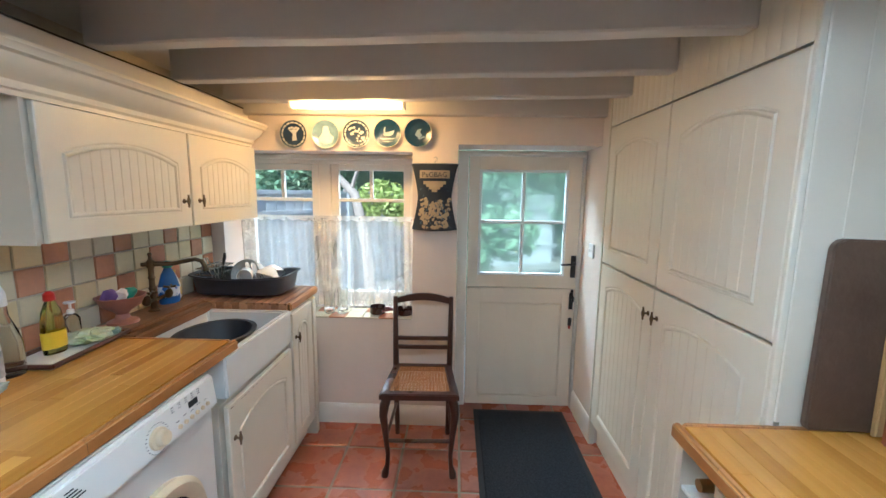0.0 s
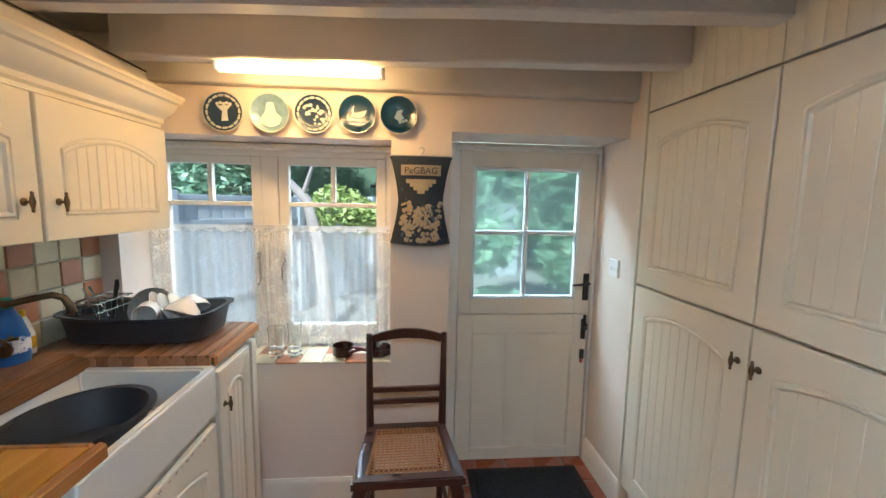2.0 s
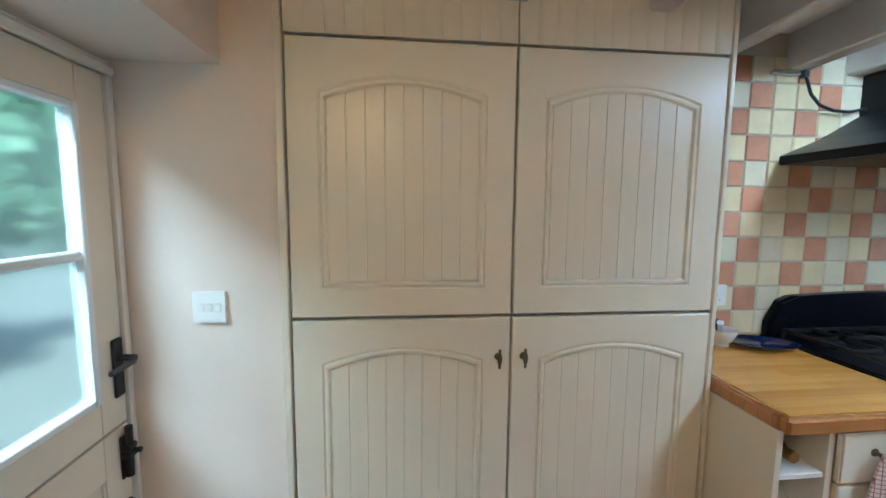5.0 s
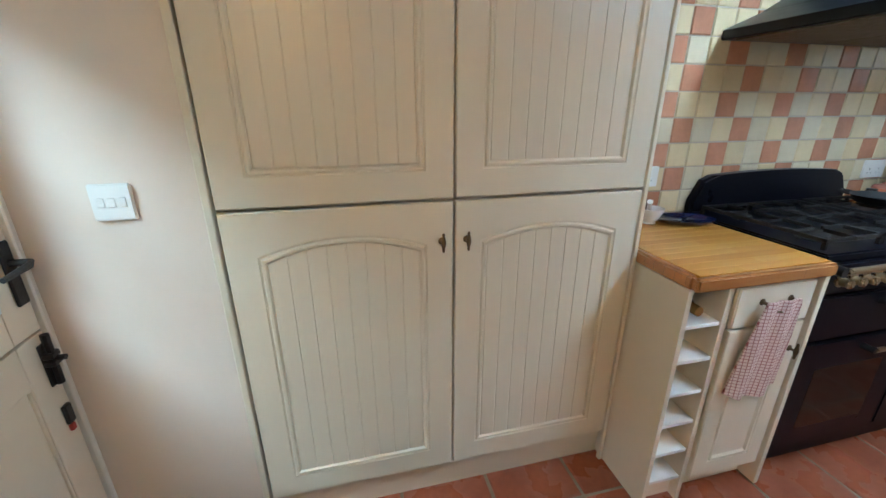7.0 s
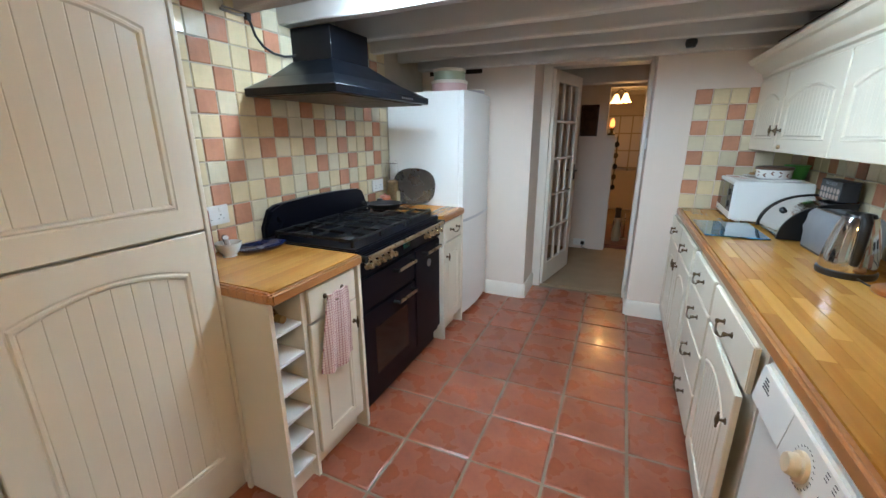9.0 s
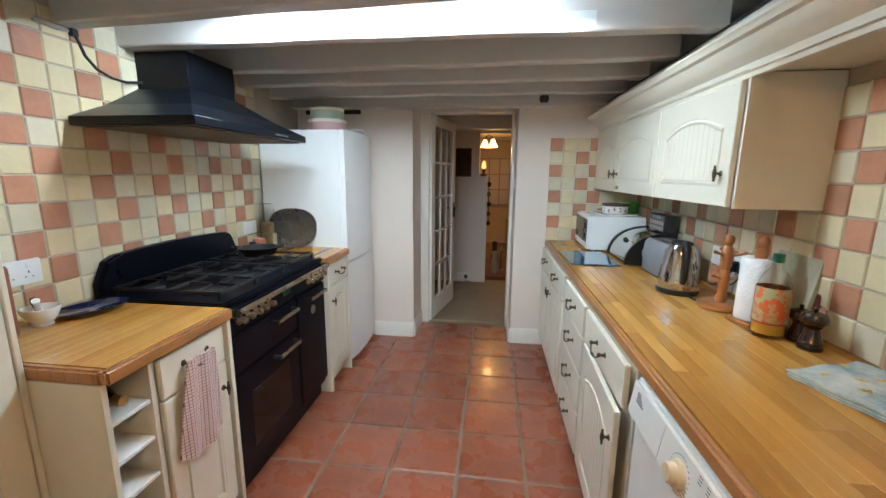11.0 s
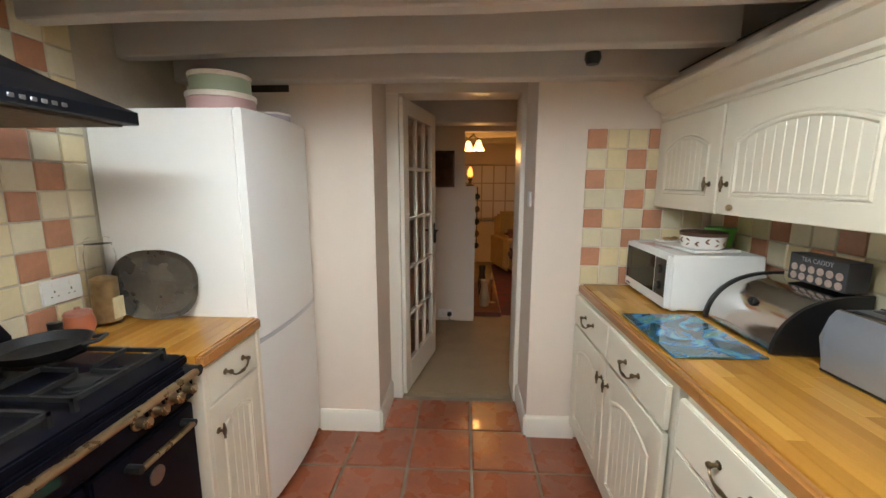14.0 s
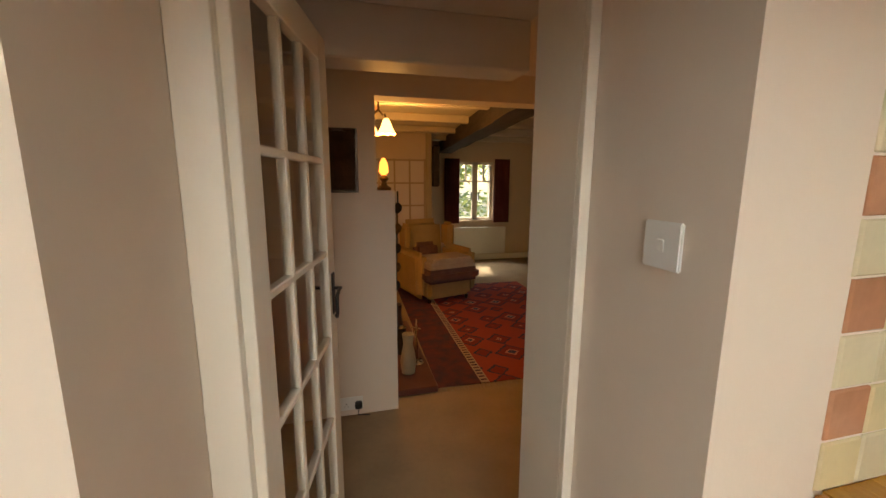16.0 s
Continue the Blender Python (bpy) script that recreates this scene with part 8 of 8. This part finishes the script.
hs = wall_plate("socket", pose(-0.043, HY + 0.001, 0.085, 0, 0, 180), 0.146, 0.086, 2, "white double socket with a black plug low on the hall wall", "socket", True)
bm = B()
box(bm, -0.01 - 0.058, 0.035 - 0.058, -0.045, -0.009, -0.026, 0.018, 0.006, 2)
tube(bm, [(-0.045, -0.03, -0.02), (-0.05, -0.05, -0.055), (0.02, -0.03, -0.078)], 0.004, 6)
part("plug", bm, BLACKPL, hs, "black plug and flex", m=pose(0.09, 0, 0))

LIVW = M("warm_living_plaster", (0.62, 0.50, 0.38), 0.8, var=0.06, scale=2, bump=0.3, bscale=18)
bm = B()
LY = -8.0
LWX0, LWX1, LWZ0, LWZ1 = -2.76, -2.08, 0.745, 1.80
box(bm, -5.0, LWX0, LY - 0.3, LY, 0, 2.15)
box(bm, LWX1, 0.6, LY - 0.3, LY, 0, 2.15)
box(bm, LWX0, LWX1, LY - 0.3, LY, 0, LWZ0)
box(bm, LWX0, LWX1, LY - 0.3, LY, LWZ1, 2.15)
box(bm, -5.1, -5.0, LY, HY, 0, 2.15)
box(bm, 0.5, 0.6, LY, HY - 0.16, 0, 2.15)
structure("living_wall", bm, LIVW)
bm = B()
box(bm, -1.19, 0.5, -6.66, -6.58, 0, 0.75)
box(bm, -1.19, 0.5, -6.66, -6.58, 1.76, 2.15)
structure("living_partition", bm, LIVW)
bm = B()
box(bm, -5.1, 0.6, LY - 0.3, HY - 0.16, 2.15, 2.25)
structure("living_ceiling", bm, M("warm_cream_ceiling", (0.74, 0.66, 0.50), 0.8, var=0.06, scale=2, bump=0.3))
for y in (-4.4, -5.3, -6.2, -7.1):
    bm = B()
    box(bm, -5.0, 0.5, y - 0.05, y + 0.05, 2.07, 2.15, 0.01)
    structure("living_beam", bm, M("cream_beam_" + str(int(-y)), (0.62, 0.54, 0.42), 0.7, var=0.1, scale=3))
OAK = M("dark_old_oak", (0.045, 0.028, 0.02), 0.75, var=0.6, scale=5, bump=1.0, bscale=20, stretch=(4, 0.6, 4))
bm = B()
n = 18
rings = []
for i in range(n + 1):
    u = i / n
    x, y = -1.28 - 0.52 * u, HY - 0.17 - 4.3 * u
    w = 0.10 + 0.012 * noise.noise(Vector((u * 9, 0, 0)))
    z0 = 1.93 + 0.015 * noise.noise(Vector((u * 7, 4, 0)))
    rings.append([bm.verts.new(p) for p in ((x - w, y, z0), (x + w, y, z0 + 0.01), (x + w * 0.95, y, 2.13), (x - w * 0.95, y, 2.13))])
for r, s in zip(rings, rings[1:]):
    for i in range(4):
        bm.faces.new((r[i], r[(i + 1) % 4], s[(i + 1) % 4], s[i]))
bm.faces.new(rings[0])
bm.faces.new(rings[-1])
structure("oak_beam", bm, OAK)
bm = B()
box(bm, -1.40, -1.30, -6.75, -6.60, 1.38, 1.95, 0.02)
structure("oak_bracket", bm, OAK)
bm = B()
box(bm, -1.28, -1.192, -6.66, -6.58, 0, 2.15, 0.01)
structure("living_post", bm, M("pale_timber_post", (0.42, 0.33, 0.20), 0.6, var=0.2, scale=4))
gs = thing("glazed_screen", pose(0, -6.62, 0), "timber glazed screen with small frosted panes behind the armchair", "screen")
bm = B()
for i in range(9):
    x = -1.178 + i * 0.212
    box(bm, x - 0.012, x + 0.012, 0, 0.03, 0.75, 1.76, 0.002)
for j in range(4):
    z = 0.805 + j * 0.312
    box(bm, -1.188, 0.4, 0.002, 0.028, z - 0.012, z + 0.012, 0.002)
part("glazing_bar", bm, M("beige_bar", (0.40, 0.31, 0.22), 0.5), gs)
for i in range(7):
    for j in range(3):
        bm = B()
        x, z = -1.178 + i * 0.212, 0.805 + j * 0.312
        box(bm, x + 0.012, x + 0.200, 0.010, 0.016, z + 0.012, z + 0.300)
        part("pane", bm, M("milky_pane", (0.62, 0.55, 0.52), 0.4) if i + j == 0 else bpy.data.materials["milky_pane"], gs, "milky glass pane", smooth=False)
# living window
lw = tagged(new("window", None), "white painted two-casement window with glazing bars in the living room", "window", kind="structure")
bm = B()
frame_rect(bm, LWX0, LWX1, LY - 0.12, LY - 0.06, LWZ0, LWZ1, 0.05)
box(bm, (LWX0 + LWX1) / 2 - 0.05, (LWX0 + LWX1) / 2 + 0.05, LY - 0.12, LY - 0.06, LWZ0, LWZ1)
for c in ((LWX0 * 0.75 + LWX1 * 0.25), (LWX0 * 0.25 + LWX1 * 0.75)):
    box(bm, c - 0.012, c + 0.012, LY - 0.11, LY - 0.07, LWZ1 - 0.35, LWZ1 - 0.05)
box(bm, LWX0, LWX1, LY - 0.11, LY - 0.07, LWZ1 - 0.36, LWZ1 - 0.335)
part("window_frame", bm, WHITE_TRIM, lw)
for s in (-1, 1):
    bm = B()
    x = (LWX0 + LWX1) / 2 + s * 0.07
    box(bm, x - 0.008, x + 0.008, LY - 0.06, LY - 0.04, 1.12, 1.26, 0.003)
    part("catch", bm, BLACKIRON, lw, "black iron catch")
bm = B()
box(bm, LWX0 + 0.04, LWX1 - 0.04, LY - 0.095, LY - 0.09, LWZ0 + 0.04, LWZ1 - 0.04)
g = part("pane", bm, CLEAR, lw, smooth=False)
g.visible_shadow = False
bm = B()
box(bm, -60, 60, -60, -8.35, -0.35, -0.25)
structure("front_ground", bm, bpy.data.materials["garden_paving"])
rr = random.Random(5)
blobs = [(rr.uniform(-6.5, 0.0), rr.uniform(-13, -11), rr.uniform(0.2, 3.5), 0.8, 0.6, 0.6) for _ in range(40)]
leaves("hedge", blobs, [LEAFS[1], LIME], 5000, 0.10, "green hedge outside the living room window", 9)
CURT = M("wine_red_curtain", (0.16, 0.035, 0.04), 0.9, var=0.3, scale=8, bump=0.4)
for x0, x1 in ((-2.09, -1.81), (-3.05, -2.75)):
    c = thing("curtain", pose(0, LY + 0.06, 0), "wine-red curtain drawn back beside the living room window", "curtain", "living room curtains")
    bm = B()
    prev = None
    for i in range(41):
        x = x0 + (x1 - x0) * i / 40
        y = 0.03 * math.sin(i * 0.95)
        cur = (bm.verts.new((x, y, 0.70)), bm.verts.new((x, y * 0.7, 1.85)))
        if prev:
            bm.faces.new((prev[0], cur[0], cur[1], prev[1]))
        prev = cur
    part("drape", bm, CURT, c)
rd_ = thing("radiator", pose(-2.50, LY + 0.02, 0), "white panel radiator under the living room window", "radiator")
bm = B()
box(bm, -0.5, 0.5, 0.0, 0.05, 0.12, 0.62, 0.008)
for i in range(24):
    box(bm, -0.48 + i * 0.04, -0.46 + i * 0.04, 0.05, 0.058, 0.15, 0.59)
part("panel", bm, WHITEPL, rd_)
bm = B()
box(bm, -5.0, 0.5, LY, LY + 0.02, 0, 0.10)
structure("living_baseboard", bm, WHITE_TRIM)

# rug
RUG = bpy.data.materials.new("kilim_rug")
RUG.use_nodes = True
nt = RUG.node_tree
b_ = nt.nodes["Principled BSDF"]
b_.inputs["Roughness"].default_value = 0.95
tc_ = nt.nodes.new("ShaderNodeTexCoord")
vo = nt.nodes.new("ShaderNodeTexVoronoi")
vo.distance = "MANHATTAN"
vo.inputs["Scale"].default_value = 3.6
vo.inputs["Randomness"].default_value = 0.35
nt.links.new(tc_.outputs["Object"], vo.inputs["Vector"])
cr = nt.nodes.new("ShaderNodeValToRGB")
cr.color_ramp.interpolation = "CONSTANT"
cols = ((0.0, (0.42, 0.36, 0.30)), (0.16, (0.03, 0.04, 0.09)), (0.28, (0.45, 0.20, 0.16)), (0.36, (0.20, 0.025, 0.03)), (0.62, (0.025, 0.03, 0.07)), (0.70, (0.30, 0.05, 0.04)))
cr.color_ramp.elements[0].color = (*cols[0][1], 1)
cr.color_ramp.elements[1].position = cols[-1][0]
cr.color_ramp.elements[1].color = (*cols[-1][1], 1)
for p_, c_ in cols[1:-1]:
    e = cr.color_ramp.elements.new(p_)
    e.color = (*c_, 1)
nz = nt.nodes.new("ShaderNodeTexNoise")
nz.inputs["Scale"].default_value = 40
ad = nt.nodes.new("ShaderNodeMath")
ad.operation = "MULTIPLY_ADD"
nt.links.new(tc_.outputs["Object"], nz.inputs["Vector"])
nt.links.new(nz.outputs[0], ad.inputs[0])
ad.inputs[1].default_value = 0.18
nt.links.new(vo.outputs["Distance"], ad.inputs[2])
nt.links.new(ad.outputs[0], cr.inputs[0])
nt.links.new(cr.outputs[0], b_.inputs["Base Color"])
rg = thing("rug", pose(-0.650, -3.56, 0.004, 0, 0, -1.5), "red and navy patterned woollen kilim rug with fringed end", "rug")
bm = B()
box(bm, -1.75, -0.36, -2.75, -0.03, 0, 0.008)
part("field", bm, RUG, rg)
bm = B()
box(bm, -0.36, 0.0, -2.75, -0.03, 0, 0.008)
part("border", bm, M("navy_red_border", (0.02, 0.022, 0.045), 0.95, color2=(0.16, 0.03, 0.03), scale=9, bump=0.5, bscale=200, detail=1), rg, "dark navy border")
bm = B()
box(bm, -0.385, -0.32, -2.75, -0.03, 0.0, 0.0095)
part("stripe", bm, M("cream_stripe", (0.42, 0.34, 0.25), 0.95, var=0.3, scale=30), rg, "cream border stripe")
for i in range(56):
    bm = B()
    box(bm, -0.375, -0.33, -2.72 + i * 0.048, -2.70 + i * 0.048, 0.0, 0.0105)
    part("stripe_mark", bm, bpy.data.materials["navy_red_border"], rg)
bm = B()
rr = random.Random(2)
for i in range(120):
    x = -1.74 + i * 0.0145
    tube(bm, [(x, -0.03, 0.004), (x + rr.uniform(-0.01, 0.01), 0.03, 0.002)], 0.003, 4)
tagged(part("fringe", bm, bpy.data.materials["cream_stripe"], rg, "pale knotted fringe"), kind="stuff")

# hearth and fireside things
bm = B()
box(bm, -0.64, -0.33, -4.9, -3.545, 0.002, 0.05, 0.006)
structure("hearth", bm, M("dark_quarry_hearth", (0.12, 0.04, 0.03), 0.35, var=0.3, scale=6))
t = thing("fire_companion", pose(-0.56, -3.95, 0.05), "bright steel fireside companion set on the hearth", "fireside set")
bm = B()
lathe(bm, [(0, 0), (0.06, 0), (0.05, 0.012), (0.012, 0.02), (0.008, 0.10), (0.014, 0.12), (0.006, 0.20), (0.015, 0.26), (0.006, 0.34), (0, 0.36)], 18)
part("stand", bm, CHROME, t)
bm = B()
tube(bm, [(-0.03, 0.03, 0.28), (0.03, -0.03, 0.28)], 0.006, 6)
tube(bm, [(0.03, 0.02, 0.29), (0.04, 0.02, 0.05)], 0.005, 6)
part("tool", bm, CHROME, t)
for y, h_, c in ((-3.80, 0.30, (0.34, 0.29, 0.19)), (-4.15, 0.22, (0.03, 0.025, 0.02)), (-4.4, 0.34, (0.04, 0.03, 0.025))):
    t = thing("fireside_jug", pose(-0.47, y, 0.05), "tall " + ("cream pottery" if c[0] > 0.3 else "dark iron") + " jug standing on the hearth", "jug")
    bm = B()
    lathe(bm, [(0, 0), (0.05, 0), (0.06, h_ * 0.3), (0.035, h_ * 0.75), (0.045, h_), (0.04, h_), (0.0, h_ * 0.8)], 18)
    part("body", bm, M("jug_glaze" + str(int(h_ * 100)), c, 0.3, var=0.3, scale=10), t)
# half wall top: ornaments
t = thing("ornament_lamp", pose(-0.287, -3.50, 1.406), "small brass ornament with a glowing amber shade on the wall top", "ornament")
bm = B()
lathe(bm, [(0, 0), (0.042, 0), (0.045, 0.015), (0.02, 0.03), (0.014, 0.05), (0.03, 0.07), (0.012, 0.09), (0, 0.09)], 18)
part("base", bm, BRASS, t)
bm = B()
lathe(bm, [(0.012, 0.09), (0.030, 0.11), (0.024, 0.16), (0.010, 0.19), (0, 0.192)], 16)
part("shade", bm, M_glow("amber_glow", (1.0, 0.32, 0.06), 1.6), t, "glowing amber glass shade")
for k in range(5):
    t = thing("hanging_brass", pose(-0.362, -3.46 - 0.03 * k, 1.30 - k * 0.13), "dark horse brass hung down the wall end", "ornament", "brasses on the wall end")
    bm = B()
    lathe(bm, [(0, -0.004), (0.03, -0.004), (0.033, 0.0), (0.03, 0.004), (0, 0.004)], 16, pose(0, 0, 0, 90, 0, 30))
    tube(bm, [(0, 0, 0.03), (0, 0, 0.10)], 0.006, 6)
    part("plate", bm, BRASS if k % 2 else BLACKIRON, t)

# ceiling light with two frilled shades
cl = thing("ceiling_light", pose(-0.335, -4.25, 0), "brass ceiling light with frilled glass shades, lit warm amber", "ceiling light")
bm = B()
tube(bm, [(0, 0, 2.15), (0, 0, 2.0), (-0.03, 0, 1.96), (-0.045, 0, 1.97), (-0.058, 0, 1.93)], 0.008, 8)
tube(bm, [(0, 0, 2.0), (0.05, 0.02, 1.96), (0.055, -0.08, 1.97), (0.060, -0.10, 1.93)], 0.008, 8)
lathe(bm, [(0, 2.12), (0.05, 2.13), (0.05, 2.15), (0, 2.15)], 18)
part("arm", bm, BRASS, cl)
SHADE = M_glow("lit_frosted_shade", (1.0, 0.55, 0.18), 2.6)
for x, y in ((-0.058, 0), (0.060, -0.10)):
    bm = B()
    b0 = len(bm.verts)
    lathe(bm, [(0.018, 1.935), (0.030, 1.915), (0.045, 1.87), (0.075, 1.82), (0.072, 1.82), (0.042, 1.87), (0.026, 1.912)], 24, pose(x, y, 0))
    for v_ in bm.verts:
        if v_.co.z < 1.83:
            v_.co.z += 0.006 * math.sin(8 * math.atan2(v_.co.y - y, v_.co.x - x))
    part("shade", bm, SHADE, cl, "glowing frilled glass shade")
d = bpy.data.lights.new("living_bulb", "POINT")
d.energy, d.color, d.shadow_soft_size = 12, (1.0, 0.50, 0.15), 0.06
o = new("living_bulb", d)
o.matrix_basis = pose(-0.42, -4.30, 1.76)

# armchair
ac = thing("armchair", pose(-1.17, -5.945, 0.002, 0, 0, 195), "old gold wing armchair draped with folded blankets and a dark cushion", "armchair")
GOLD = M("old_gold_velour", (0.40, 0.27, 0.11), 0.9, var=0.25, scale=5, bump=0.4, bscale=120)
def soft(name, x0, x1, y0, y1, z0, z1, b, mat, label="", m=None):
    bm = B()
    box(bm, x0, x1, y0, y1, z0, z1, b, 3)
    return part(name, bm, mat, ac, label, m=m)
soft("base", -0.30, 0.30, -0.42, 0.36, 0.06, 0.30, 0.04, GOLD)
soft("seat_cushion", -0.27, 0.27, -0.44, 0.26, 0.30, 0.42, 0.05, GOLD)
soft("backrest", -0.30, 0.30, 0.20, 0.40, 0.28, 1.00, 0.09, GOLD, m=pose(0, 0, 0, -8))
for s in (-1, 1):
    soft("armrest", min(s * 0.27, s * 0.42), max(s * 0.27, s * 0.42), -0.36, 0.34, 0.06, 0.62, 0.06, GOLD)
    soft("wing", min(s * 0.26, s * 0.36), max(s * 0.26, s * 0.36), 0.08, 0.34, 0.58, 0.92, 0.045, GOLD)
    for y in (-0.36, 0.30):
        bm = B()
        lathe(bm, [(0, 0), (0.018, 0), (0.026, 0.06), (0, 0.06)], 10, pose(s * 0.26, y, 0))
        part("leg", bm, MAHOG, ac)
soft("cushion", -0.18, 0.18, 0.05, 0.20, 0.43, 0.70, 0.06, M("dark_patterned_cushion", (0.08, 0.03, 0.03), 0.9, color2=(0.20, 0.10, 0.06), scale=12), "dark patterned scatter cushion", m=pose(0, 0, 0, -14))
bk_ = thing("blanket", pose(-1.24, -5.69, 0.43, 0, 0, 195), "folded beige and grey blankets laid over the armchair seat", "blanket")
bm = B()
for i, (w, d_, z, h_) in enumerate(((0.32, 0.22, 0.0, 0.045), (0.31, 0.21, 0.045, 0.04), (0.28, 0.20, 0.085, 0.04))):
    box(bm, -w, w, -d_, d_, z, z + h_, 0.018, 3)
part("folded_blanket", bm, M("beige_wool", (0.42, 0.34, 0.28), 0.95, var=0.2, scale=10, bump=0.6, bscale=60), bk_)
bm = B()
box(bm, -0.36, 0.36, -0.27, 0.16, -0.16, 0.004, 0.05, 3)
part("throw", bm, M("dark_plum_throw", (0.10, 0.05, 0.05), 0.95, var=0.3, scale=12, bump=0.6, bscale=60), bk_, "dark plum throw beneath")

# ---- floor tiles and wall tiles ----
def tile_mesh(name, mat, w, h, t, cuts=2, jitter=0.0, bev=0.004, seed=0):
    rnd = random.Random(seed)
    bm = B()
    g = [[None] * 4 for _ in range(4)]
    xs = [-w / 2, -w / 2 + bev, w / 2 - bev, w / 2]
    ys = [-h / 2, -h / 2 + bev, h / 2 - bev, h / 2]
    for i in range(4):
        for j in range(4):
            inner = i in (1, 2) and j in (1, 2)
            g[i][j] = bm.verts.new((xs[i] + rnd.uniform(-jitter, jitter), ys[j] + rnd.uniform(-jitter, jitter), t if inner else t * 0.35))
    for i in range(3):
        for j in range(3):
            bm.faces.new((g[i][j], g[i + 1][j], g[i + 1][j + 1], g[i][j + 1]))
    rim = [g[i][0] for i in range(4)] + [g[3][j] for j in (1, 2, 3)] + [g[i][3] for i in (2, 1, 0)] + [g[0][j] for j in (2, 1)]
    lowr = [bm.verts.new((v.co.x, v.co.y, -0.002)) for v in rim]
    for i in range(len(rim)):
        j = (i + 1) % len(rim)
        bm.faces.new((rim[i], rim[j], lowr[j], lowr[i]))
    me = bpy.data.meshes.new(name)
    bmesh.ops.recalc_face_normals(bm, faces=bm.faces)
    bm.to_mesh(me)
    bm.free()
    me.materials.append(mat)
    me.polygons.foreach_set("use_smooth", [True] * len(me.polygons))
    me.set_sharp_from_angle(angle=radians(24))
    return me


def set_tile(me, name, parent, m):
    ob = new(name, me)
    ob.parent = parent
    ob.matrix_basis = m
    return ob


rnd = random.Random(5)
P = 0.328
ftiles = [tile_mesh("floor_tile", TERRA, P - 0.013, P - 0.013, 0.006, jitter=0.0012, bev=0.007, seed=k) for k in range(5)]
for i in range(-3, 5):
    for j in range(-7, 8):
        cx, cy = 0.050 + P * (i + 0.5), 0.110 + P * (j + 0.5)
        if cx > 1.25 or cx < -1.0 or cy < YS - 0.30 or cy > 2.62:
            continue
        if (cx > 0.95 and cy > 2.2) or (cx > 0.72 and cy < YS):
            continue
        if cy < YS and not (RX0 - 0.1 < cx < RX1 + 0.1):
            continue
        set_tile(ftiles[rnd.randrange(5)], "floor_tile", floor, pose(cx, cy, -0.006 + rnd.uniform(-0.0006, 0.0006), rnd.uniform(-0.15, 0.15), rnd.uniform(-0.15, 0.15), 90 * rnd.randrange(4)))

TP = 0.1007
wt = {k: [tile_mesh("wall_tile", m_, TP - 0.005, TP - 0.005, 0.006, jitter=0.0008, bev=0.003, seed=s + q) for s in range(3)] for q, (k, m_) in enumerate((("P", T_PINK), ("C", T_CREAM), ("W", T_WHITE)))}


def tone(c, r):
    """Salmon tiles step diagonally across cream and ivory ones."""
    if (c + 2 * (r % 2)) % 3 == 0 and not (r % 4 == 3 and c % 9 == 5):
        return "P"
    return "C" if rnd.random() < 0.55 else "W"


def south_tone(c, r):
    """On the end wall the salmon tiles leave every second column plain."""
    if (c % 3 == 0 and r % 2) or (c % 3 == 2 and not r % 2) or (c == 3 and r == 3):
        return "P"
    return "C" if rnd.random() < 0.5 else "W"


def tiles(wall, m, cols, rows, skip=None, pick=None):
    for c in range(cols):
        for r in range(rows):
            if skip and skip(c, r):
                continue
            q = m @ pose((c + 0.5) * TP + rnd.uniform(-.0008, .0008), (r + 0.5) * TP + rnd.uniform(-.0008, .0008), 0, rnd.uniform(-0.5, 0.5), rnd.uniform(-0.5, 0.5), rnd.choice((0, 90, 180, 270)))
            set_tile(wt[(pick or tone)(c, r)][rnd.randrange(3)], "wall_tile", wall, q)


# east wall: x along -y, rows upward
E2 = Matrix(((0, 0, -1, XR), (-1, 0, 0, 0.932), (0, 1, 0, 0.907), (0, 0, 0, 1)))
tiles(wall_east, E2, 18, 11)
# south wall: three columns beside the cupboards
S2 = Matrix(((-1, 0, 0, -0.846), (0, 0, 1, YS), (0, 1, 0, 0.905), (0, 0, 0, 1)))
tiles(wall_south, S2, 6, 8, lambda c, r: c > 3 and r > 4, south_tone)
# west wall
W2 = Matrix(((0, 0, 1, XL), (1, 0, 0, YS), (0, 1, 0, 0.905), (0, 0, 0, 1)))
tiles(wall_west, W2, 38, 8, lambda c, r: r > 3 and not (18 <= c <= 25))
